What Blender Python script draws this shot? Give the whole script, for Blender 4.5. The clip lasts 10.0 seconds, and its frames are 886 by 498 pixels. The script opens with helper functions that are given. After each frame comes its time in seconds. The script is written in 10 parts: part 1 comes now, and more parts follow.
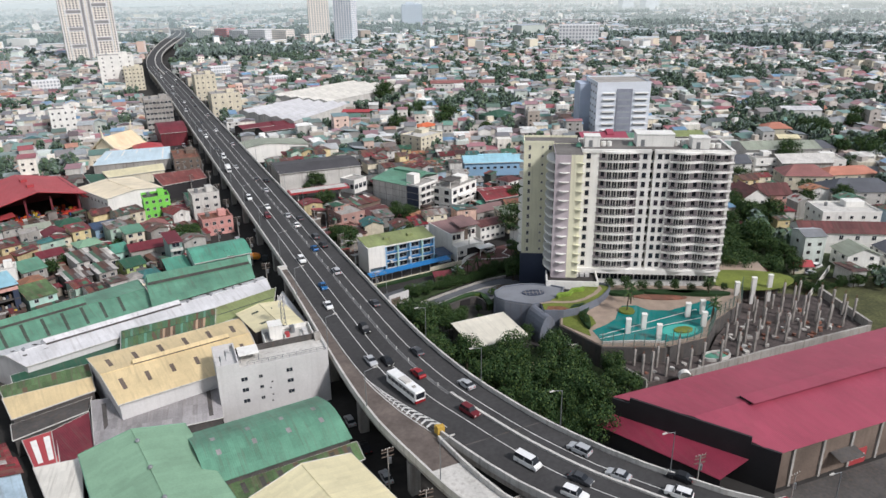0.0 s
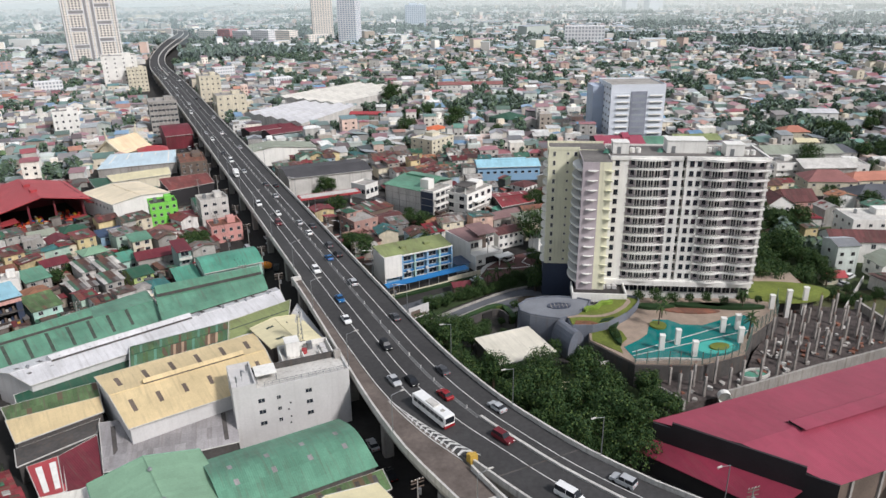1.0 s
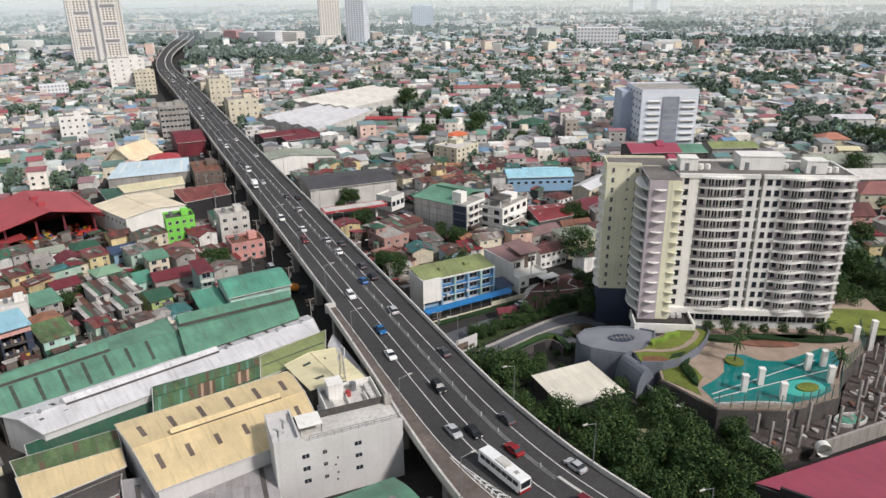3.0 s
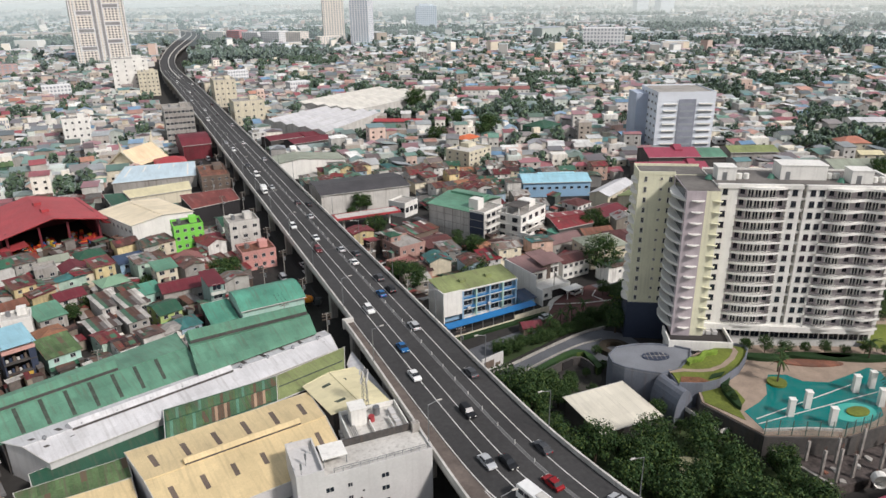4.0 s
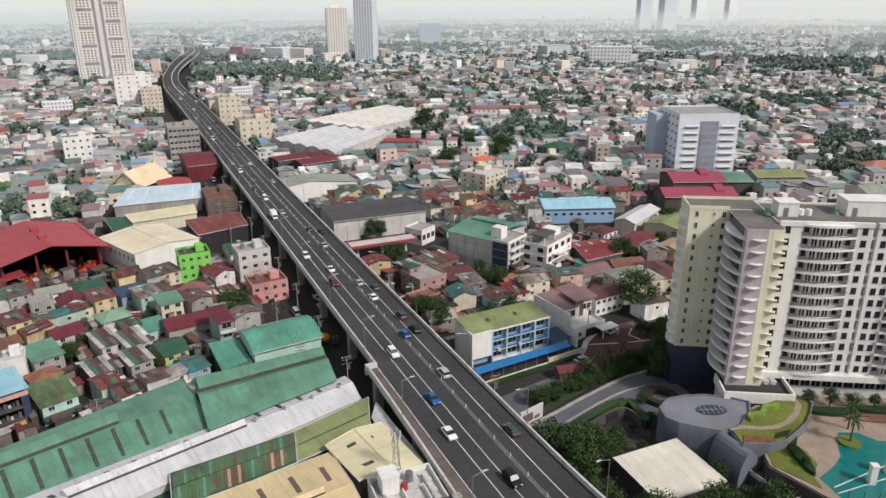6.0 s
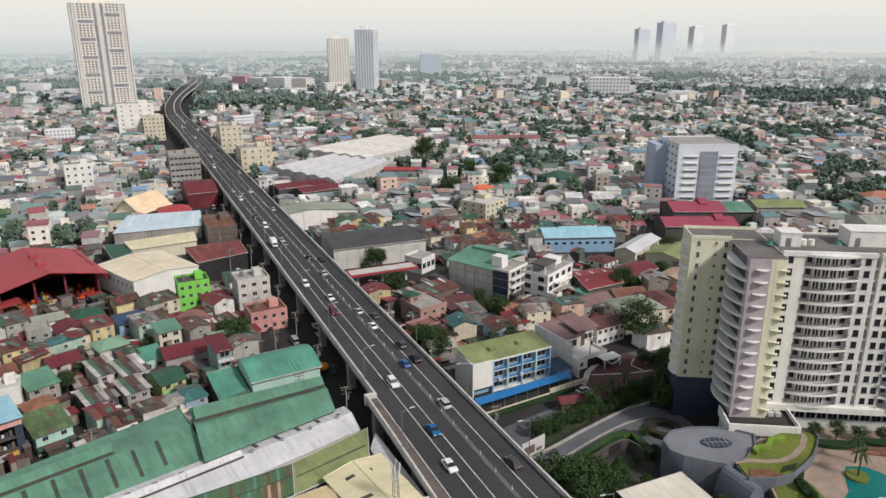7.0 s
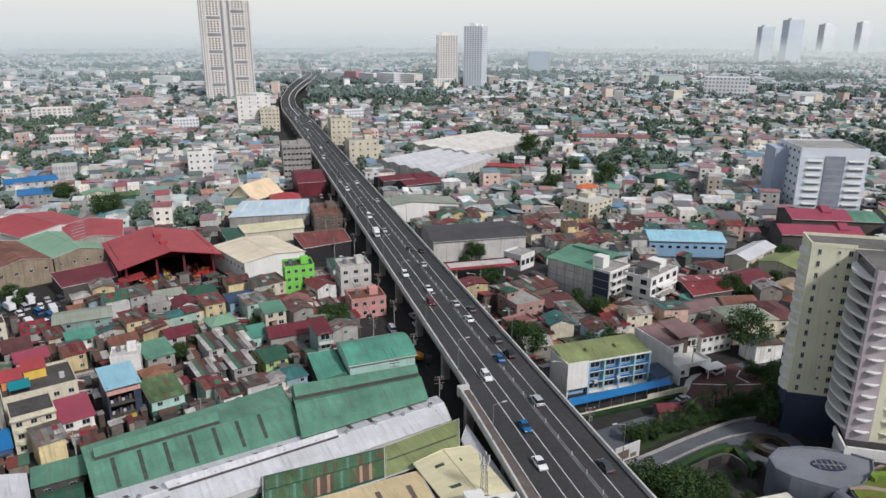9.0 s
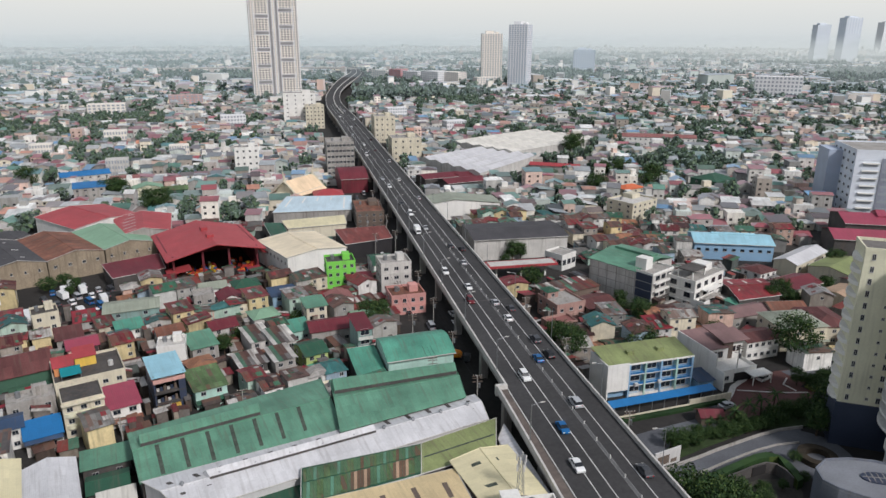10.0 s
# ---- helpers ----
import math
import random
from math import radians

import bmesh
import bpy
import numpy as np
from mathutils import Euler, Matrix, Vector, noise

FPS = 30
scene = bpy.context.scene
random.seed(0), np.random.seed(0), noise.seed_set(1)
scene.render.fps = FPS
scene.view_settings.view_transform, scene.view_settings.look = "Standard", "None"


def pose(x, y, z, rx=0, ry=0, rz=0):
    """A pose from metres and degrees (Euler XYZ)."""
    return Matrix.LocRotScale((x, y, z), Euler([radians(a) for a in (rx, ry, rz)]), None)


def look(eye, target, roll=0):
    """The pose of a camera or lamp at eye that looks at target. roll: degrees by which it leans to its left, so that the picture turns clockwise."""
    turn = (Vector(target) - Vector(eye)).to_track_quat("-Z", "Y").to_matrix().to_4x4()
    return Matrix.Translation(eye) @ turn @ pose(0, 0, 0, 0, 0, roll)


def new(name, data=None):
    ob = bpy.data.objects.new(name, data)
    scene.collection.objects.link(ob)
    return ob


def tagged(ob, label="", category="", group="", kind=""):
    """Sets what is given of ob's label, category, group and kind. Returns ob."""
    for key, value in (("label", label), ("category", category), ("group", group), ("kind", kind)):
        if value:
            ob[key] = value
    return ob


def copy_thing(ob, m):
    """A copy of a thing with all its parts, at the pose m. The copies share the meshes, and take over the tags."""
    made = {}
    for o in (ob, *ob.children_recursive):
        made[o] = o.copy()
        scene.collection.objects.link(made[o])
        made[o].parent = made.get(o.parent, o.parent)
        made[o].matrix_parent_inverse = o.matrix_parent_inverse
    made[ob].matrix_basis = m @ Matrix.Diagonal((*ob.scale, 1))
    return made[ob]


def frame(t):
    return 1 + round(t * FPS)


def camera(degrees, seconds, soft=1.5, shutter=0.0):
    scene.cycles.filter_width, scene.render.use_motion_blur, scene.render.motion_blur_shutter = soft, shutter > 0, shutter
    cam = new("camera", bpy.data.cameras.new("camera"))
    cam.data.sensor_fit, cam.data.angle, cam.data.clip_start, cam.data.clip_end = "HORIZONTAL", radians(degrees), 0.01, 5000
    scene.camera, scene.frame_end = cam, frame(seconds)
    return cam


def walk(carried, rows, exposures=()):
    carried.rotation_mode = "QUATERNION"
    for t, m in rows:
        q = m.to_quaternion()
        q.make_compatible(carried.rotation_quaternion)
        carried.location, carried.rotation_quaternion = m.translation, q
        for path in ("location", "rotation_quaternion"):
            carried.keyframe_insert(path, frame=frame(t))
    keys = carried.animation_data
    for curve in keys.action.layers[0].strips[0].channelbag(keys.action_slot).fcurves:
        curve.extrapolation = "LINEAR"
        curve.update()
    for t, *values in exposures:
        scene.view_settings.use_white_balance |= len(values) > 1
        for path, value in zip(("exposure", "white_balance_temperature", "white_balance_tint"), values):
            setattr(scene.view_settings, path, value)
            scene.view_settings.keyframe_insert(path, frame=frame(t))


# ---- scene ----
cam = camera(65.2, 10.0)
METRES, EYE, TILT, LEAN, TURN = 65.58, 94.0, 0.0, 0.0, -24.8
ROWS = [
    (0.0, 0.0, 0.0, 0.0, -0.3, -20.84, 0.8),
    (0.5, -0.0462, 0.0715, -0.0021, -0.25, -20.82, 0.77),
    (1.0, -0.0916, 0.1394, -0.0041, -0.21, -20.78, 0.74),
    (1.5, -0.1403, 0.212, -0.0055, -0.17, -20.75, 0.73),
    (2.0, -0.189, 0.2845, -0.0049, -0.14, -20.74, 0.71),
    (2.5, -0.2382, 0.3572, -0.0043, -0.1, -20.72, 0.71),
    (4.0, -0.3765, 0.5733, -0.0026, 0.05, -20.72, 0.66),
    (4.5, -0.4193, 0.6489, -0.0017, 0.09, -20.72, 0.63),
    (5.0, -0.4556, 0.7214, 0.001, 0.1, -20.71, 0.6),
    (6.5, -0.5074, 0.832, 0.0003, 0.05, -18.18, 0.16),
    (7.0, -0.5073, 0.8318, -0.0027, 0.1, -17.1, 0.07),
    (7.5, -0.5075, 0.8306, -0.0083, 0.74, -17.02, -0.03),
    (8.0, -0.5094, 0.8295, -0.0125, 2.93, -17.1, -0.09),
    (8.5, -0.5099, 0.8302, -0.0164, 5.89, -17.21, -0.14),
    (9.0, -0.5095, 0.8314, -0.0191, 8.72, -17.3, -0.14),
    (9.5, -0.5085, 0.8323, -0.0205, 10.89, -17.38, -0.13),
    (10.0, -0.5085, 0.8327, -0.0211, 12.25, -17.44, -0.14),
]
walk(cam, [(t, pose(0, 0, EYE, TILT, LEAN, TURN) @ pose(METRES * x, METRES * y, METRES * z, 90 + pitch, roll, yaw)) for t, x, y, z, yaw, pitch, roll in ROWS], [(0, 0.08, 6250, 10), (2, 0.05, 6400, 10), (4.5, 0.02, 6550, 10), (7, -0.15, 6550, 10), (8, -0.22, 6350, 10), (8.5, -0.2, 6150, 10), (10, -0.23, 6250, 10)])

# ---- world, sun, exposure ----
SUN_DIR = Vector((0.48, -0.88, 0.0)).normalized()
SUN_EL = radians(42)
world = bpy.data.worlds.new("hazy_sky")
scene.world = world
world.use_nodes = True
wn, wl = world.node_tree.nodes, world.node_tree.links
sky = wn.new("ShaderNodeTexSky")
sky.sky_type = "NISHITA"
sky.sun_disc = False
sky.sun_elevation = SUN_EL
sky.sun_rotation = math.atan2(SUN_DIR.x, SUN_DIR.y)
sky.dust_density, sky.air_density, sky.ozone_density = 2.5, 1.2, 2.0
haze_mix = wn.new("ShaderNodeMix")
haze_mix.data_type = "RGBA"
haze_mix.inputs[0].default_value = 0.5
haze_mix.inputs[7].default_value = (7.4, 7.6, 7.8, 1)
wl.new(sky.outputs[0], haze_mix.inputs[6])
wl.new(haze_mix.outputs[2], wn["Background"].inputs[0])
wn["Background"].inputs[1].default_value = 0.086
sun = new("sun", bpy.data.lights.new("sun", "SUN"))
sun.data.energy, sun.data.angle, sun.data.color = 3.5, radians(7.0), (1.0, 0.945, 0.92)
sun.matrix_world = look((0, 0, 400), Vector((0, 0, 400)) - Vector((SUN_DIR.x * math.cos(SUN_EL), SUN_DIR.y * math.cos(SUN_EL), math.sin(SUN_EL))))
scene.view_settings.exposure = 0.0

# ---- materials ----
RND = random.Random(7)


def srgb(r, g, b):
    return tuple((c / 255 / 12.92) if c < 10 else ((c / 255 + 0.055) / 1.055) ** 2.4 for c in (r, g, b)) + (1,)


def mat(name, cols, rough=0.75, metal=0.0, var=0.25, grain=0.12, big=0.12, fine=2.5, bump=0.15, by="", ribs=0.0, rib_axis="X", streak=0.0, sheen=0.0, spec=0.4, sheets=None, rust=0.0, spread=(0.72, 1.15)):
    """A node material. cols: one colour, or several chosen at random by object or by island. Weathering at two scales, optional ribs and rain streaks."""
    m = bpy.data.materials.new(name)
    m.use_nodes = True
    nt = m.node_tree
    n, l = nt.nodes, nt.links
    bsdf = n["Principled BSDF"]
    tc = n.new("ShaderNodeTexCoord")
    if isinstance(cols, tuple):
        cols = [cols]
    if len(cols) > 1:
        ramp = n.new("ShaderNodeValToRGB")
        ramp.color_ramp.interpolation = "CONSTANT"
        el = ramp.color_ramp.elements
        while len(el) < len(cols):
            el.new(0.5)
        for i, c in enumerate(cols):
            el[i].position, el[i].color = i / len(cols), c
        if by == "island":
            src = n.new("ShaderNodeNewGeometry").outputs["Random Per Island"]
        else:
            src = n.new("ShaderNodeObjectInfo").outputs["Random"]
        l.new(src, ramp.inputs[0])
        base = ramp.outputs[0]
        # spread the brightness inside each colour
        mul = n.new("ShaderNodeMath"); mul.operation = "MULTIPLY"; mul.inputs[1].default_value = 37.0
        l.new(src, mul.inputs[0])
        fr = n.new("ShaderNodeMath"); fr.operation = "FRACT"; l.new(mul.outputs[0], fr.inputs[0])
        mr = n.new("ShaderNodeMapRange"); mr.inputs[3].default_value, mr.inputs[4].default_value = spread
        l.new(fr.outputs[0], mr.inputs[0])
        hv = n.new("ShaderNodeHueSaturation"); l.new(base, hv.inputs["Color"]); l.new(mr.outputs[0], hv.inputs["Value"])
        base = hv.outputs[0]
    else:
        rgb = n.new("ShaderNodeRGB"); rgb.outputs[0].default_value = cols[0]
        base = rgb.outputs[0]
    coord = tc.outputs["Object"]
    for scale, amount in ((big, var), (fine, grain)):
        if amount <= 0:
            continue
        no = n.new("ShaderNodeTexNoise"); no.inputs["Scale"].default_value = scale; no.inputs["Detail"].default_value = 5
        l.new(coord, no.inputs["Vector"])
        mr = n.new("ShaderNodeMapRange"); mr.inputs[1].default_value, mr.inputs[2].default_value = 0.3, 0.7
        mr.inputs[3].default_value, mr.inputs[4].default_value = 1 - amount, 1 + amount * 0.5
        l.new(no.outputs[0], mr.inputs[0])
        hv = n.new("ShaderNodeHueSaturation"); l.new(base, hv.inputs["Color"]); l.new(mr.outputs[0], hv.inputs["Value"])
        base = hv.outputs[0]
    sheets = (0.07 if ribs > 0 else 0.0) if sheets is None else sheets
    if sheets > 0:
        # single roof sheets: each a little lighter or darker, a few gone rusty
        cell = n.new("ShaderNodeVectorMath"); cell.operation = "MULTIPLY"; l.new(coord, cell.inputs[0])
        cell.inputs[1].default_value = (1 / 1.05, 1 / 3.7, 0.0) if rib_axis != "Y" else (1 / 3.7, 1 / 1.05, 0.0)
        fl = n.new("ShaderNodeVectorMath"); fl.operation = "FLOOR"; l.new(cell.outputs[0], fl.inputs[0])
        wn_ = n.new("ShaderNodeTexWhiteNoise"); wn_.noise_dimensions = "3D"; l.new(fl.outputs[0], wn_.inputs["Vector"])
        mr = n.new("ShaderNodeMapRange"); mr.inputs[3].default_value, mr.inputs[4].default_value = 1 - sheets, 1 + sheets * 0.6
        l.new(wn_.outputs["Value"], mr.inputs[0])
        hv = n.new("ShaderNodeHueSaturation"); l.new(base, hv.inputs["Color"]); l.new(mr.outputs[0], hv.inputs["Value"])
        base = hv.outputs[0]
        if rust > 0:
            sp = n.new("ShaderNodeSeparateColor"); l.new(wn_.outputs["Color"], sp.inputs[0])
            th = n.new("ShaderNodeMath"); th.operation = "GREATER_THAN"; th.inputs[1].default_value = 1 - rust; l.new(sp.outputs[1], th.inputs[0])
            sc = n.new("ShaderNodeMath"); sc.operation = "MULTIPLY"; sc.inputs[1].default_value = 0.75; l.new(th.outputs[0], sc.inputs[0])
            mx = n.new("ShaderNodeMix"); mx.data_type = "RGBA"; mx.inputs[7].default_value = srgb(104, 74, 62)
            l.new(sc.outputs[0], mx.inputs[0]); l.new(base, mx.inputs[6])
            base = mx.outputs[2]
            no = n.new("ShaderNodeTexNoise"); no.inputs["Scale"].default_value = 0.55; no.inputs["Detail"].default_value = 6; l.new(coord, no.inputs["Vector"])
            mr = n.new("ShaderNodeMapRange"); mr.inputs[1].default_value, mr.inputs[2].default_value = 0.58, 0.7; mr.inputs[4].default_value = min(0.7, rust * 2)
            l.new(no.outputs[0], mr.inputs[0])
            mx = n.new("ShaderNodeMix"); mx.data_type = "RGBA"; mx.inputs[7].default_value = srgb(92, 68, 58)
            l.new(mr.outputs[0], mx.inputs[0]); l.new(base, mx.inputs[6])
            base = mx.outputs[2]
    if streak > 0:
        mp = n.new("ShaderNodeMapping"); l.new(coord, mp.inputs[0])
        mp.inputs["Scale"].default_value = (1.6, 0.12, 0.12) if rib_axis == "X" else ((0.12, 1.6, 0.12) if rib_axis == "Y" else (1.2, 1.2, 0.08))
        no = n.new("ShaderNodeTexNoise"); no.inputs["Scale"].default_value = 1.0; no.inputs["Detail"].default_value = 4
        l.new(mp.outputs[0], no.inputs["Vector"])
        mr = n.new("ShaderNodeMapRange"); mr.inputs[1].default_value, mr.inputs[2].default_value = 0.5, 0.72
        mr.inputs[3].default_value, mr.inputs[4].default_value = 0.0, streak
        l.new(no.outputs[0], mr.inputs[0])
        mx = n.new("ShaderNodeMix"); mx.data_type = "RGBA"; mx.inputs[7].default_value = srgb(96, 84, 74)
        l.new(mr.outputs[0], mx.inputs[0]); l.new(base, mx.inputs[6])
        base = mx.outputs[2]
    l.new(base, bsdf.inputs["Base Color"])
    bsdf.inputs["Roughness"].default_value, bsdf.inputs["Metallic"].default_value = rough, metal
    bsdf.inputs["Specular IOR Level"].default_value = spec
    # bluish sheen stands in for air haze on town and far surfaces
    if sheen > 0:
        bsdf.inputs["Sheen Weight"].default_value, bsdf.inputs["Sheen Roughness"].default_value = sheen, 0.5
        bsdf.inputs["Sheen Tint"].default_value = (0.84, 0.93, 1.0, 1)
    height = None
    if ribs > 0:
        wv = n.new("ShaderNodeTexWave"); wv.bands_direction = rib_axis if rib_axis in "XY" else "X"
        wv.inputs["Scale"].default_value = 0.314 / ribs
        l.new(coord, wv.inputs["Vector"])
        height, depth = wv.outputs["Fac"], 0.04
    elif bump > 0:
        no = n.new("ShaderNodeTexNoise"); no.inputs["Scale"].default_value = fine * 2
        l.new(coord, no.inputs["Vector"])
        height, depth = no.outputs[0], 0.05
    if height is not None:
        bp = n.new("ShaderNodeBump"); bp.inputs["Strength"].default_value = max(bump, 0.1) * 2; bp.inputs["Distance"].default_value = depth
        l.new(height, bp.inputs["Height"]); l.new(bp.outputs[0], bsdf.inputs["Normal"])
    return m


ROOF_COLS = [srgb(*c) for c in ((140, 40, 52), (118, 44, 50), (152, 52, 60), (112, 44, 48), (128, 60, 62), (98, 66, 60), (150, 148, 146), (190, 188, 184), (52, 98, 76), (92, 134, 112), (108, 84, 78), (134, 58, 64), (96, 92, 92), (210, 206, 198), (64, 108, 88), (78, 52, 52), (122, 120, 116), (58, 112, 110), (70, 88, 76), (176, 122, 92), (170, 166, 160))]
WALL_COLS = [srgb(*c) for c in ((198, 196, 190), (218, 214, 206), (166, 164, 158), (222, 212, 188), (136, 134, 130), (208, 176, 160), (180, 204, 188), (232, 230, 224), (150, 142, 132), (160, 180, 194), (214, 196, 150), (190, 190, 186))]
M_ROOF = mat("sheet_roof_paint", ROOF_COLS, 0.6, 0.0, 0.3, 0.15, 0.35, 3.0, 0.25, ribs=0.3, streak=0.35, rib_axis="X", sheets=0.3, rust=0.1)
M_ROOF_P = mat("patched_roof_paint", ROOF_COLS, 0.65, 0.0, 0.3, 0.15, 0.35, 3.0, 0.25, ribs=0.3, streak=0.7, rib_axis="X", sheets=0.55, rust=0.32)
M_WALL = mat("house_wall_plaster", WALL_COLS, 0.85, 0, 0.22, 0.1, 0.3, 2.0, streak=0.45, rib_axis="Z")
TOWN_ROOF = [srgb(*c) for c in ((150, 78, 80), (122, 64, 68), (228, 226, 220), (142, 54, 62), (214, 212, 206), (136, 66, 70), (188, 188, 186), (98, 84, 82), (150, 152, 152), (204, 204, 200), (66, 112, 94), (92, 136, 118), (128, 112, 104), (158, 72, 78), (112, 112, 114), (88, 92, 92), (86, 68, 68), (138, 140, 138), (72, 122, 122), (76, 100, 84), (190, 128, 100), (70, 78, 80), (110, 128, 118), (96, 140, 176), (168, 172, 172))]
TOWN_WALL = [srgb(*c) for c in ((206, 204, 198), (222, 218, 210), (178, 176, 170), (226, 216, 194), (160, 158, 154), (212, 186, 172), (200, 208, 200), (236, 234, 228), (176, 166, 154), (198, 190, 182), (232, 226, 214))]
# town paints; their sheen adds a hazy lift with distance
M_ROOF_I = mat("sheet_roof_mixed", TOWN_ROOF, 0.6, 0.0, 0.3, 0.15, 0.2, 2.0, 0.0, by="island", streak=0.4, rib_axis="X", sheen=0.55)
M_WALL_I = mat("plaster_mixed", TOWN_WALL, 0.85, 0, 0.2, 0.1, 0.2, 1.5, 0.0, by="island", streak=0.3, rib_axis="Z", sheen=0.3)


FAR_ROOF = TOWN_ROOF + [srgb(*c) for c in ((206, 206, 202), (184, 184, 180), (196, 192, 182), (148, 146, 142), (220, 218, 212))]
# strong bluish sheen gives the far walls and roofs a haze-like paleness
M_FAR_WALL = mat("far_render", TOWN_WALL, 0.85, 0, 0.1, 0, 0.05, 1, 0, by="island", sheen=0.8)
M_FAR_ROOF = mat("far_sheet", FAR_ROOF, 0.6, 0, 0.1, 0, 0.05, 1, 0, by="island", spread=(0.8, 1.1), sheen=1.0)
M_GLASS = mat("window_glass", srgb(38, 44, 52), 0.12, 0, 0.2, 0, 0.5, 1, 0, spec=0.6)
# distant window glass, lightened so the haze is in its colour
M_GLASS_L = mat("haze_lightened_glazing", srgb(150, 156, 162), .35, 0, .1, 0, .1, 1, 0)
# dark faces with the inner shade of openings in their colour
M_DARK = mat("dark_opening", srgb(40, 38, 38), 0.8, 0, 0.3, 0.1)
M_FRAME = mat("white_frame", srgb(186, 184, 180), 0.5, 0, 0.1, 0.05)
M_CONC = mat("concrete", srgb(162, 158, 152), 0.85, 0, 0.25, 0.12, 0.15, 2.0, streak=0.5, rib_axis="Z")
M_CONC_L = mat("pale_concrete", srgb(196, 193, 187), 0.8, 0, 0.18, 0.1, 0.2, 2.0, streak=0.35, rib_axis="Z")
M_CONC_D = mat("dark_concrete", srgb(82, 79, 77), 0.9, 0, 0.35, 0.2, 0.15, 1.5, streak=0.5, rib_axis="Z")
M_ASPH = mat("asphalt", srgb(63, 62, 62), 0.85, 0, 0.25, 0.2, 0.06, 1.2, 0.2)
M_ASPH_B = mat("old_brown_deck", srgb(104, 94, 88), 0.9, 0, 0.3, 0.2, 0.2, 1.2, 0.2)
M_LINE = mat("road_paint", srgb(206, 206, 202), 0.7, 0, 0.2, 0.2, 0.3, 3, 0.1)
M_YELLOW = mat("yellow_paint", srgb(196, 160, 70), 0.7, 0, 0.3, 0.2)
M_WHITE = mat("white_paint", srgb(226, 224, 218), 0.65, 0, 0.1, 0.06, 0.2, 2, streak=0.15, rib_axis="Z")
M_METAL = mat("galvanised_steel", srgb(150, 152, 154), 0.45, 0.7, 0.2, 0.1)
M_GROUND = mat("street_dust", srgb(50, 48, 46), 0.95, 0, 0.45, 0.25, 0.03, 0.6, 0.2)
M_GRASS = mat("lawn", srgb(106, 116, 48), 0.9, 0, 0.35, 0.25, 0.15, 2.0, 0.4)
M_TRUNK = mat("bark", srgb(82, 68, 56), 0.9, 0, 0.3, 0.3, 1, 8, 0.4)


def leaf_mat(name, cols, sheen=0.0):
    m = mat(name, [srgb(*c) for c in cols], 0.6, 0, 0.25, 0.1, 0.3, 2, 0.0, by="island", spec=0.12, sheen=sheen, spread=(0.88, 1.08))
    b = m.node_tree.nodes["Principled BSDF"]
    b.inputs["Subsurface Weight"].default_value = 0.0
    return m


M_LEAF = leaf_mat("green_leaves", ((48, 70, 40), (56, 78, 44), (66, 86, 46), (42, 62, 38), (82, 98, 52), (52, 74, 44)))
M_PATCH = mat("patched_sheet_roof", [srgb(*c) for c in ((128, 40, 48), (96, 58, 56), (168, 164, 158), (84, 72, 68), (112, 48, 50), (134, 66, 60), (88, 60, 54), (208, 204, 196), (140, 138, 136), (190, 186, 180), (64, 104, 80), (148, 46, 58), (100, 72, 62), (62, 44, 42), (116, 84, 70), (76, 118, 96), (104, 100, 98))], 0.65, 0, 0.3, 0.2, 0.4, 3, 0.0, by="island", streak=0.7, rib_axis="X")
# leaf greens paled, with bluish sheen, so distance haze is in the colour
M_LEAF_F = leaf_mat("haze_pale_town_leaves", ((78, 100, 76), (86, 108, 80), (74, 94, 76), (94, 112, 80), (82, 102, 82)), 0.7)
# shack wall colours set dark to give the deep shade of the gaps
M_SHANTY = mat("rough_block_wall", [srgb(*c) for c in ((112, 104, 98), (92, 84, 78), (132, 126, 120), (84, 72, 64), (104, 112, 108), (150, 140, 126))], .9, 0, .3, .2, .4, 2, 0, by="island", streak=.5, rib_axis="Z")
# paler again: more haze put into the far leaf colour and sheen
M_LEAF_W = leaf_mat("haze_pale_far_leaves", ((98, 116, 102), (104, 120, 106), (94, 112, 102), (108, 124, 108)), 1.0)

# ---- mesh helpers ----


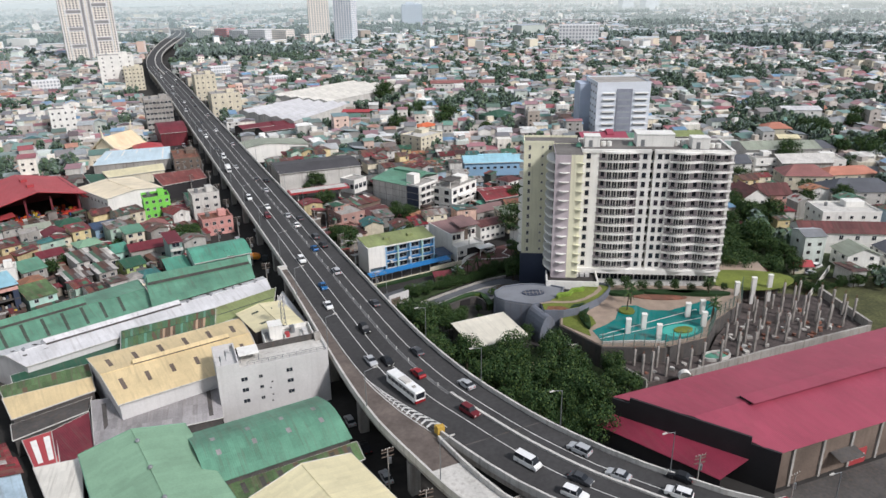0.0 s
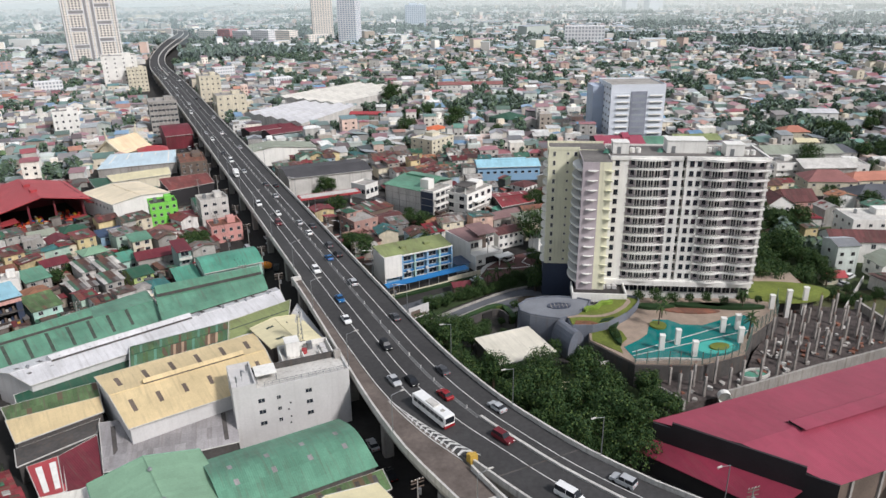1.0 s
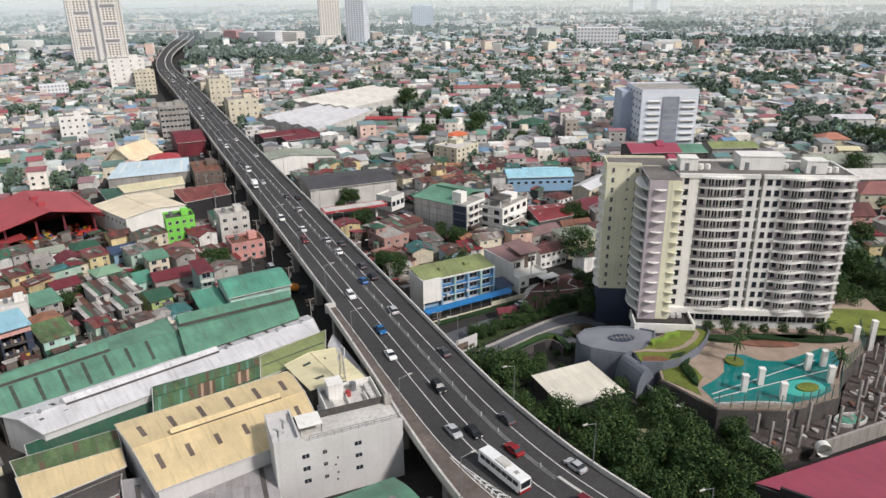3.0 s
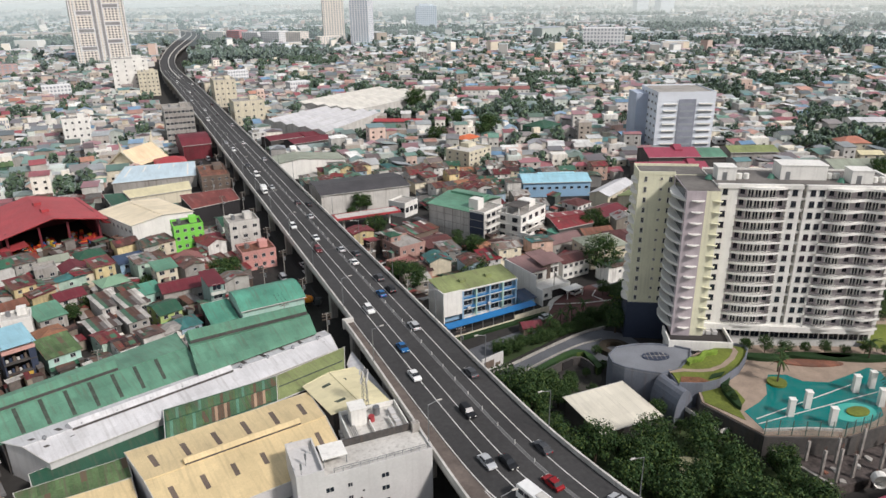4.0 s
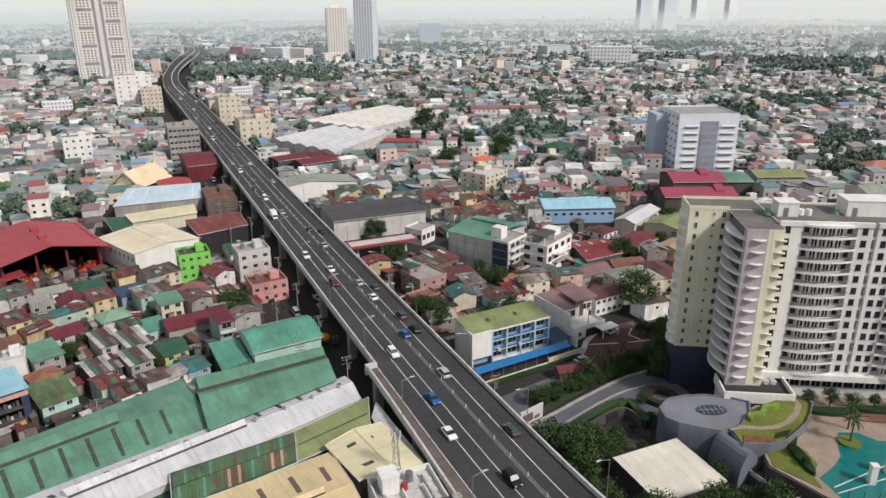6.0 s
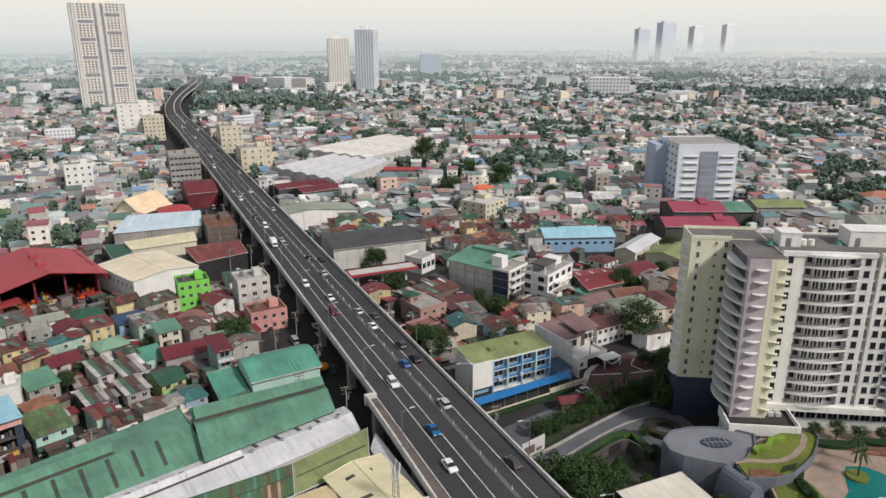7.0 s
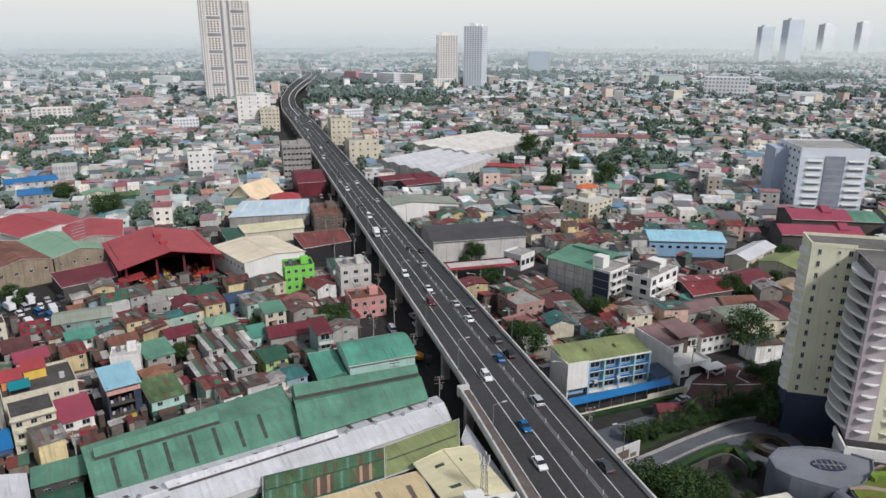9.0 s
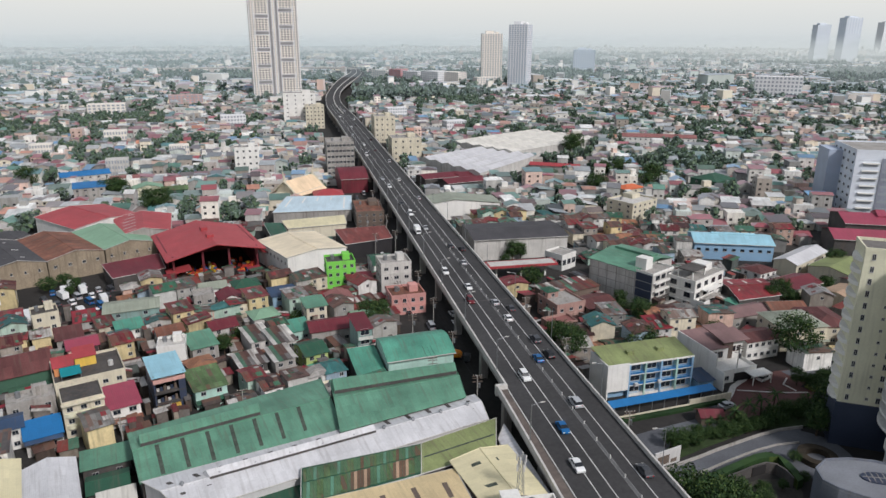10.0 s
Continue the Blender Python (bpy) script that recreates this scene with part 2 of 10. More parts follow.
class MB:
    """Collects faces of one mesh."""

    def __init__(self):
        self.v, self.f, self.mi = [], [], []

    def poly(self, pts, k=0):
        i = len(self.v)
        self.v += [tuple(p) for p in pts]
        self.f.append(tuple(range(i, i + len(pts))))
        self.mi.append(k)
        return self

    def box(self, x0, y0, z0, x1, y1, z1, k=0, top=True, bottom=True):
        i = len(self.v)
        self.v += [(x0, y0, z0), (x1, y0, z0), (x1, y1, z0), (x0, y1, z0), (x0, y0, z1), (x1, y0, z1), (x1, y1, z1), (x0, y1, z1)]
        fs = [(0, 1, 5, 4), (1, 2, 6, 5), (2, 3, 7, 6), (3, 0, 4, 7)]
        if top:
            fs.append((4, 5, 6, 7))
        if bottom:
            fs.append((3, 2, 1, 0))
        self.f += [tuple(i + a for a in q) for q in fs]
        self.mi += [k] * len(fs)
        return self

    def prism(self, pts, z0, z1, k=0, cap=True):
        """Upright prism over a plan outline (counter-clockwise)."""
        n, i = len(pts), len(self.v)
        self.v += [(x, y, z0) for x, y in pts] + [(x, y, z1) for x, y in pts]
        for a in range(n):
            b = (a + 1) % n
            self.f.append((i + a, i + b, i + n + b, i + n + a)); self.mi.append(k)
        if cap:
            self.f.append(tuple(i + n + a for a in range(n))); self.mi.append(k)
            self.f.append(tuple(i + n - 1 - a for a in range(n))); self.mi.append(k)
        return self

    def cyl(self, x, y, z0, z1, r0, r1=None, n=8, k=0):
        r1 = r0 if r1 is None else r1
        i = len(self.v)
        for z, r in ((z0, r0), (z1, r1)):
            self.v += [(x + r * math.cos(2 * math.pi * a / n), y + r * math.sin(2 * math.pi * a / n), z) for a in range(n)]
        for a in range(n):
            b = (a + 1) % n
            self.f.append((i + a, i + b, i + n + b, i + n + a)); self.mi.append(k)
        self.f.append(tuple(i + n + a for a in range(n))); self.mi.append(k)
        self.f.append(tuple(i + n - 1 - a for a in range(n))); self.mi.append(k)
        return self

    def tube(self, p, q, r0, r1, n=6, k=0):
        p, q = Vector(p), Vector(q)
        turn = (q - p).to_track_quat("Z", "Y").to_matrix()
        i = len(self.v)
        for c, r in ((p, r0), (q, r1)):
            for a in range(n):
                self.v.append(tuple(c + turn @ Vector((r * math.cos(2 * math.pi * a / n), r * math.sin(2 * math.pi * a / n), 0))))
        for a in range(n):
            b = (a + 1) % n
            self.f.append((i + a, i + b, i + n + b, i + n + a)); self.mi.append(k)
        self.f.append(tuple(i + n + a for a in range(n))); self.mi.append(k)
        return self

    def strip(self, left, right, k=0):
        """A band of quads between two rows of points."""
        for a in range(len(left) - 1):
            self.poly([left[a], right[a], right[a + 1], left[a + 1]], k)
        return self

    def slab(self, outer, inner, z0, z1, k=0):
        """A solid band between two plan curves of equal length."""
        for a in range(len(outer) - 1):
            (ax, ay), (bx, by), (cx, cy), (dx, dy) = outer[a], outer[a + 1], inner[a + 1], inner[a]
            self.poly([(ax, ay, z1), (bx, by, z1), (cx, cy, z1), (dx, dy, z1)], k)
            self.poly([(ax, ay, z0), (dx, dy, z0), (cx, cy, z0), (bx, by, z0)], k)
            self.poly([(ax, ay, z0), (bx, by, z0), (bx, by, z1), (ax, ay, z1)], k)
            self.poly([(dx, dy, z0), (dx, dy, z1), (cx, cy, z1), (cx, cy, z0)], k)
        for e in (0, -1):
            (ax, ay), (dx, dy) = outer[e], inner[e]
            self.poly([(ax, ay, z0), (ax, ay, z1), (dx, dy, z1), (dx, dy, z0)], k)
        return self

    def mesh(self, name, mats):
        me = bpy.data.meshes.new(name)
        me.from_pydata(self.v, [], self.f)
        for m in mats if isinstance(mats, (list, tuple)) else [mats]:
            me.materials.append(m)
        if any(self.mi):
            me.polygons.foreach_set("material_index", self.mi)
        me.update()
        return me


def part(name, mb, mats, parent=None, label="", at=None):
    """Links a mesh as one object under a thing or a part."""
    me = mb if isinstance(mb, bpy.types.Mesh) else mb.mesh(name, mats)
    ob = new(name, me)
    if parent is not None:
        ob.parent = parent
    if at is not None:
        ob.matrix_basis = at if isinstance(at, Matrix) else Matrix.Translation(at)
    if label:
        ob["label"] = label
    return ob


def thing(name, m, label, category, group="", kind=""):
    ob = new(name)
    ob.empty_display_size = 0.5
    ob.matrix_basis = m if isinstance(m, Matrix) else Matrix.Translation(m)
    return tagged(ob, label, category, group, kind)


def curve_y(pairs, y):
    """Smooth x for a y along a hand-set line (monotone cubic)."""
    ys, xs = [p[0] for p in pairs], [p[1] for p in pairs]
    if y <= ys[0]:
        return xs[0] + (y - ys[0]) * (xs[1] - xs[0]) / (ys[1] - ys[0])
    if y >= ys[-1]:
        return xs[-1] + (y - ys[-1]) * (xs[-1] - xs[-2]) / (ys[-1] - ys[-2])
    k = max(i for i in range(len(ys) - 1) if ys[i] <= y)
    def slope(i):
        if i == 0 or i == len(ys) - 1:
            j = 0 if i == 0 else len(ys) - 2
            return (xs[j + 1] - xs[j]) / (ys[j + 1] - ys[j])
        return (xs[i + 1] - xs[i - 1]) / (ys[i + 1] - ys[i - 1])
    h = ys[k + 1] - ys[k]
    s = (y - ys[k]) / h
    return (2 * s**3 - 3 * s**2 + 1) * xs[k] + (s**3 - 2 * s**2 + s) * h * slope(k) + (3 * s**2 - 2 * s**3) * xs[k + 1] + (s**3 - s**2) * h * slope(k + 1)

# ---- ground ----
g = MB().poly([(-6000, -3000, 0), (6000, -3000, 0), (6000, 6000, 0), (-6000, 6000, 0)])
tagged(part("ground", g, M_GROUND), "dusty grey street ground of a dense city", "ground", kind="structure")

# ---- elevated road ----
DECK = 10.5
ROAD_L = [(14, 126), (28, 108), (42, 90), (54, 76), (66, 65.5), (81, 56), (88, 52.9), (96, 50.2), (106, 47.4), (118, 43.6), (132, 41), (150, 40.2), (210, 40.2), (500, 40.2), (740, 39.4), (868, 38.0), (945, 41), (1022, 46.5), (1160, 62.5), (1267, 77), (1385, 96), (1488, 116), (1594, 133), (1690, 140)]
ROAD_R = [(14, 150), (28, 130), (42, 112), (54, 98), (67.6, 85.1), (75, 80.2), (83.6, 75.0), (92.3, 71.0), (100, 68.0), (110, 65.2), (122, 62.6), (140, 60.6), (160, 60.0), (210, 60.0), (500, 60.0), (680, 60.2), (785, 59.2), (860, 57.0), (923, 57.4), (1019, 63.6), (1118, 75.5), (1240, 96.5), (1347, 117), (1517, 145.5), (1630, 155), (1690, 157)]
RAMP_L = [(30, 76), (48, 60), (62, 51.5), (76, 46), (86, 42.9), (92, 41.4), (99.6, 40.0), (107, 38.7), (115, 37.6), (130, 36.9), (150, 37.1), (173, 37.6), (190, 37.9), (206, 38.0)]
STATIONS = [14 + 3 * i for i in range(70)] + [224 + 12 * i for i in range(48)] + [800 + 20 * i for i in range(45)]


def rl(y, s):
    """x of the road at station y; s runs from 0 (left kerb) to 1 (right kerb)."""
    a, b = curve_y(ROAD_L, y), curve_y(ROAD_R, y)
    return a + (b - a) * s


def band(s_or_f, width, y0, y1, z, step=4):
    """Two rows of points for a painted band along the road."""
    ys, y = [], y0
    while y < y1:
        ys.append(y)
        y += step
    ys.append(y1)
    xs = [s_or_f(y) if callable(s_or_f) else rl(y, s_or_f) for y in ys]
    return [(x - width / 2, y, z) for x, y in zip(xs, ys)], [(x + width / 2, y, z) for x, y in zip(xs, ys)]


flyover = thing("elevated_road", (0, 0, 0), "grey concrete elevated highway with dark asphalt on tall piers", "flyover", kind="structure")
deck = MB()
for a, b in zip(STATIONS[:-1], STATIONS[1:]):
    la, ra, lb, rb = rl(a, 0), rl(a, 1), rl(b, 0), rl(b, 1)
    deck.poly([(la, a, DECK), (ra, a, DECK), (rb, b, DECK), (lb, b, DECK)], 0)
    deck.poly([(la, a, DECK - 1.8), (lb, b, DECK - 1.8), (rb, b, DECK - 1.8), (ra, a, DECK - 1.8)], 1)
    deck.poly([(la, a, DECK - 1.8), (la, a, DECK), (lb, b, DECK), (lb, b, DECK - 1.8)], 1)
    deck.poly([(ra, a, DECK - 1.8), (rb, b, DECK - 1.8), (rb, b, DECK), (ra, a, DECK)], 1)
part("deck", deck, [M_ASPH, M_CONC], flyover)


def parapet(f, y0, y1, side, name="parapet", step=6, h=1.05):
    mb, ys, y = MB(), [], y0
    while y < y1:
        ys.append(y)
        y += step
    ys.append(y1)
    for a, b in zip(ys[:-1], ys[1:]):
        xa, xb = f(a), f(b)
        w = 0.45 * side
        A = [(xa, a), (xb, b), (xb - w, b), (xa - w, a)] if side > 0 else [(xa, a), (xa - w, a), (xb - w, b), (xb, b)]
        mb.prism(A, DECK - 0.5, DECK + h)
    return part(name, mb, M_CONC_L, flyover, "pale concrete parapet wall")


parapet(lambda y: rl(y, 1) + 0.25, 20, 800, 1)
parapet(lambda y: rl(y, 0) - 0.25, 206, 800, -1)
parapet(lambda y: rl(y, 0) - 0.25, 20, 106, -1)
parapet(lambda y: rl(y, 1) + 0.25, 800, 1680, 1, step=12)
parapet(lambda y: rl(y, 0) - 0.25, 800, 1680, -1, step=12)
mb = MB()
for i in range(44):
    a, b = 800 + 20 * i, 820 + 20 * i
    mb.prism([(rl(a, .57) - .5, a), (rl(a, .57) + .5, a), (rl(b, .57) + .5, b), (rl(b, .57) - .5, b)], DECK + .004, DECK + 1.1)
part("median_barrier", mb, M_CONC_L, flyover, "pale concrete barrier between the carriageways")
# the far end bends away to the west
bend_o = [(157 - .5 * k * k * .9, 1680 + 14.5 * k) for k in range(4)] + [(148 - 13 * k - 1.6 * k * k, 1741 + 62 * math.sin(k * .2)) for k in range(8)] + [(-60 - 80 * k, 1806 - 4 * k) for k in range(4)]
bend_i = [(139, 1680), (138.5, 1690), (137.5, 1700), (135.5, 1710), (131.5, 1722), (122, 1733), (110, 1742), (94, 1751), (74, 1760), (52, 1768), (28, 1774), (0, 1780), (-60, 1788), (-140, 1786), (-220, 1782), (-300, 1778)]
part("far_bend", MB().slab(bend_o, bend_i, DECK - 1.8, DECK), M_CONC, flyover)
for edge, dv in ((bend_o, -.5), (bend_i, .5)):
    part("parapet", MB().slab([(x, y + dv) for x, y in edge], edge, DECK, DECK + 1.2), M_CONC_L, flyover)
# slip road on the outer side
ramp_r = lambda y: rl(y, 0) - 0.02 if y > 110 else rl(y, 0) - 0.5 - min(5.0, (110 - y) * 0.16)
rys = [30 + 3 * i for i in range(59)] + [206]
rmp = MB()
for a, b in zip(rys[:-1], rys[1:]):
    la, ra, lb, rb = curve_y(RAMP_L, a), ramp_r(a), curve_y(RAMP_L, b), ramp_r(b)
    k = 2 if a < 96 else 0
    rmp.poly([(la, a, DECK - 0.03), (ra, a, DECK - 0.03), (rb, b, DECK - 0.03), (lb, b, DECK - 0.03)], k)
    rmp.poly([(la, a, DECK - 1.5), (lb, b, DECK - 1.5), (rb, b, DECK - 1.5), (ra, a, DECK - 1.5)], 1)
    rmp.poly([(la, a, DECK - 1.5), (la, a, DECK), (lb, b, DECK), (lb, b, DECK - 1.5)], 1)
    rmp.poly([(ra, a, DECK - 1.5), (rb, b, DECK - 1.5), (rb, b, DECK - 0.03), (ra, a, DECK - 0.03)], 1)
part("slip_road", rmp, [M_ASPH_B, M_CONC, M_CONC_L], flyover, "brownish slip road deck, paler concrete at its end")
parapet(lambda y: curve_y(RAMP_L, y) - 0.25, 30, 206, -1)
parapet(lambda y: ramp_r(y) + 0.2, 30, 104, 1)
end = MB().box(37.5, 205.6, DECK - 1.6, 40.4, 206.6, DECK + 1.1)
part("end_block", end, M_CONC_L, flyover)
# painted lines
for s, w, y0, y1 in ((0.238, 0.2, 126, 900), (0.395, 0.2, 70, 900), (0.755, 0.2, 40, 900)):
    l, r = band(s, w, y0, y1, DECK + 0.012)
    part("painted_line", MB().strip(l, r), M_LINE, flyover)
l, r = band(lambda y: rl(y, 0) + 0.25, 0.2, 112, 206, DECK + 0.012)
part("painted_line", MB().strip(l, r), M_LINE, flyover)
l, r = band(lambda y: curve_y(RAMP_L, y) + 0.5, 0.15, 96, 204, DECK + 0.012)
part("painted_line", MB().strip(l, r), M_LINE, flyover)
l, r = band(0.60, 0.6, 118, 900, DECK + 0.014)
part("median_strip", MB().strip(l, r), mat("worn_deck", srgb(98, 98, 98), .85, 0, .3, .2, .3, 2), flyover, "worn grey median strip")
for s in (0.583, 0.617):
    l, r = band(s, 0.13, 118, 700, DECK + 0.018)
    part("painted_line", MB().strip(l, r), mat("faded_line", srgb(128, 128, 126), .8, 0, .35, .3, .5, 3), flyover)
mb = MB()
for i in range(26):
    a, b = 40 + 3 * i, 43 + 3 * i
    mb.prism([(rl(a, .62) - .3, a), (rl(a, .62) + .3, a), (rl(b, .62) + .3, b), (rl(b, .62) - .3, b)], DECK, DECK + 0.4)
part("median_kerb", mb, M_CONC_L, flyover)
bol = MB().cyl(0, 0, 0, 0.85, 0.11, 0.08, 6).mesh("bollard", [M_WHITE])
for i in range(50):
    y = 122 + 6.5 * i
    part("bollard", bol, None, flyover, at=(rl(y, 0.60), y, DECK + 0.014))
for y in (100, 262, 330, 420):
    part("expansion_joint", MB().box(rl(y, 0) + .2, y, DECK + .004, rl(y, 1) - .2, y + .35, DECK + .02), M_CONC_D, flyover)
# chevron gore
for i in range(11):
    y = 108.5 + 1.55 * i
    c = rl(y, 0) + 0.9 - 0.06 * i
    w = 1.5 - 0.1 * i
    chev = MB()
    for sgn in (-1, 1):
        chev.poly([(c, y + 0.9, DECK + .016), (c + sgn * w, y, DECK + .016), (c + sgn * w, y + .62, DECK + .016), (c, y + 1.52, DECK + .016)][:: sgn])
    part("chevron", chev, M_LINE, flyover)
for sgn in (-1, 1):
    l, r = band(lambda y: rl(y, 0) + 0.9 - (y - 108) * 0.04 + sgn * (1.75 - (y - 108) * 0.066), 0.2, 107, 132, DECK + .016, 2)
    part("painted_line", MB().strip(l, r), M_LINE, flyover)
cb = MB().cyl(47.6, 106.5, DECK, DECK + 1.3, 0.9, 0.8, 10).box(46.9, 105.2, DECK, 48.4, 106.2, DECK + 1.9)
part("crash_cushion", cb, M_YELLOW, flyover, "yellow-painted crash barrier at the gore")
# piers
for i, y in enumerate([64, 84, 104, 128, 152, 178, 204] + [232 + 30 * j for j in range(28)]):
    a = (curve_y(RAMP_L, y) if y < 206 else rl(y, 0)) + 0.6
    b = rl(y, 1) - 0.6
    pier = thing("pier", (0, y, 0), "weathered concrete pier with a crossbeam under the highway", "bridge pier", "highway piers", "structure")
    for x in (a + 1.2, (a + b) / 2, b - 1.2):
        part("column", MB().prism([(x - .9, -1.1), (x + .9, -1.1), (x + 1.1, -.8), (x + 1.1, .8), (x + .9, 1.1), (x - .9, 1.1), (x - 1.1, .8), (x - 1.1, -.8)], 0, DECK - 3.2), M_CONC, pier)
    part("crossbeam", MB().poly([(a, -1.2, DECK - 2.4), (a + 2, -1.2, DECK - 3.4), (b - 2, -1.2, DECK - 3.4), (b, -1.2, DECK - 2.4), (b, -1.2, DECK - 1.7), (a, -1.2, DECK - 1.7)])
         .poly([(a, 1.2, DECK - 2.4), (a, 1.2, DECK - 1.7), (b, 1.2, DECK - 1.7), (b, 1.2, DECK - 2.4), (b - 2, 1.2, DECK - 3.4), (a + 2, 1.2, DECK - 3.4)])
         .poly([(a, -1.2, DECK - 2.4), (a, -1.2, DECK - 1.7), (a, 1.2, DECK - 1.7), (a, 1.2, DECK - 2.4)])
         .poly([(b, -1.2, DECK - 2.4), (b, 1.2, DECK - 2.4), (b, 1.2, DECK - 1.7), (b, -1.2, DECK - 1.7)])
         .poly([(a + 2, -1.2, DECK - 3.4), (a + 2, 1.2, DECK - 3.4), (b - 2, 1.2, DECK - 3.4), (b - 2, -1.2, DECK - 3.4)]), M_CONC, pier)
# street lamps on the parapets


def street_lamp():
    t = thing("street_lamp", (0, 0, 0), "tall grey steel street lamp on the highway parapet", "street lamp", "highway lamps")
    part("pole", MB().tube((0, 0, 0), (0, 0, 8.4), 0.11, 0.07, 8), M_METAL, t)
    arm = part("arm", MB().tube((0, 0, 8.3), (2.2, 0, 8.8), 0.06, 0.05, 6), M_METAL, t)
    part("lamp_head", MB().prism([(1.9, -.17), (2.9, -.13), (2.9, .13), (1.9, .17)], 8.72, 8.9), M_CONC_L, arm)
    return t


proto = street_lamp()
first = True
for side, ys in ((1, [56, 76, 96, 118, 142, 168] + [196 + 32 * i for i in range(18)]), (-1, [92, 120, 148, 182, 214, 246] + [278 + 32 * i for i in range(16)])):
    for y in ys:
        x = rl(y, 1) + 0.05 if side > 0 else ((curve_y(RAMP_L, y) if y < 206 else rl(y, 0)) - 0.05)
        m = pose(x, y, DECK + 1.0, 0, 0, 180 if side > 0 else 0)
        if first:
            proto.matrix_basis = m
            first = False
        else:
            copy_thing(proto, m)

# ---- buildings ----
TAKEN = []  # plan rectangles already built on: x0, y0, x1, y1


def take(x0, y0, x1, y1):
    TAKEN.append((min(x0, x1), min(y0, y1), max(x0, x1), max(y0, y1)))


FOOT = []  # turned footprints: centre, half sizes, turn


def foot(cx, cy, w, d, rot):
    FOOT.append((cx, cy, w / 2, d / 2, math.cos(radians(rot)), math.sin(radians(rot))))


def built(pts, gap=0.0):
    """Whether any of the points stands on a building."""
    f = np.array(FOOT)
    for x, y in pts:
        dx, dy = x - f[:, 0], y - f[:, 1]
        if ((abs(dx * f[:, 4] + dy * f[:, 5]) < f[:, 2] + gap) & (abs(dy * f[:, 4] - dx * f[:, 5]) < f[:, 3] + gap)).any():
            return True
    return False


def paint(name, rgb, **k):
    return mat(name, srgb(*rgb), **k)


R_YELLOW = paint("cream_yellow_sheet", (214, 192, 148), rough=0.5, ribs=0.35, rib_axis="X", var=0.16, grain=0.08, streak=0.2, sheets=0.06)
R_GREEN = paint("green_sheet", (98, 144, 120), rough=0.5, ribs=0.4, rib_axis="X", var=0.3, grain=0.12, streak=0.35, sheets=0.12)
R_LGREEN = paint("light_green_sheet", (130, 164, 136), rough=0.55, ribs=0.4, rib_axis="X", var=0.15, grain=0.08, streak=0.05)
R_MOSS = paint("mossy_green_sheet", (96, 122, 80), rough=0.8, ribs=0.4, rib_axis="X", var=0.45, grain=0.25, streak=0.8, sheets=0.3, rust=0.1)
R_OLIVE = paint("olive_sheet", (136, 146, 96), rough=0.7, ribs=0.35, rib_axis="X", var=0.3, grain=0.15, streak=0.4)
R_WHITE = paint("white_sheet", (204, 203, 204), rough=0.45, ribs=0.35, rib_axis="X", var=0.18, grain=0.08, streak=0.25, sheets=0.07)
R_CREAM = paint("cream_sheet", (216, 206, 168), rough=0.5, ribs=0.35, rib_axis="X", var=0.14, grain=0.06, streak=0.06)
R_PALE = paint("pale_weathered_sheet", (214, 210, 200), rough=.5, ribs=.4, rib_axis="X", var=.15, grain=.06, streak=.3)
R_RED = paint("crimson_sheet", (154, 68, 86), rough=0.5, ribs=0.45, rib_axis="X", var=0.12, grain=0.06, streak=0.15)
R_REDB = paint("brick_red_sheet", (168, 66, 70), rough=0.5, ribs=0.4, rib_axis="X", var=0.18, grain=0.1, streak=0.2)
R_MAROON = paint("maroon_sheet", (112, 42, 52), rough=0.55, ribs=0.4, rib_axis="X", var=0.3, grain=0.15, streak=0.3)
R_RUST = paint("rusty_sheet", (140, 92, 74), rough=0.75, ribs=0.4, rib_axis="X", var=0.45, grain=0.3, streak=0.8, sheets=0.3, rust=0.1)
R_BLACK = paint("black_sheet", (74, 72, 74), rough=0.7, ribs=0.4, rib_axis="X", var=0.25, grain=0.1)
R_CYAN = paint("sky_blue_sheet", (152, 196, 210), rough=0.5, ribs=0.4, rib_axis="X", var=0.15, grain=0.06, streak=0.15)
R_BLUE = paint("blue_sheet", (36, 112, 170), rough=0.5, ribs=0.35, rib_axis="X", var=0.15, grain=0.08)
R_STONE = paint("stone_grey_roof", (150, 156, 140), rough=0.6, ribs=0.4, rib_axis="X", var=0.2, grain=0.1, streak=0.3)
R_MARKET = paint("dark_red_sheet", (136, 46, 52), rough=.55, ribs=.4, rib_axis="X", var=.3, grain=.15, streak=.4, sheets=.25, rust=.08)
R_TAN = paint("tan_sheet", (178, 150, 124), rough=.6, ribs=.4, rib_axis="X", var=.25, grain=.1, streak=.4)
W_PINKD = paint("dull_pink_render", (176, 142, 132), rough=.85, var=.3, grain=.12, streak=.5, rib_axis="Z")
M_WOODF = paint("brown_window_frame", (96, 66, 52), rough=.6)
R_TEAL = paint("teal_sheet", (88, 152, 130), rough=0.6, ribs=0.4, rib_axis="X", var=0.35, grain=0.15, streak=0.4)
R_ROSEW = paint("faded_rose_brown_sheet", (132, 104, 102), rough=.6, ribs=.35, rib_axis="X", var=.25, grain=.12, streak=.3)
W_WHITE = M_WHITE
W_GREY = paint("grey_render", (196, 194, 192), rough=0.8, var=0.12, grain=0.06, streak=0.1, rib_axis="Z")
W_STONE = paint("old_stone_wall", (150, 136, 116), rough=.9, var=.35, grain=.25, streak=.5, rib_axis="Z")
W_BROWN = paint("brown_render", (112, 98, 88), rough=0.85, var=0.35, grain=0.15, streak=0.5, rib_axis="Z")
W_BLACK = paint("black_cladding", (46, 44, 46), rough=0.7, var=0.3, grain=0.1)
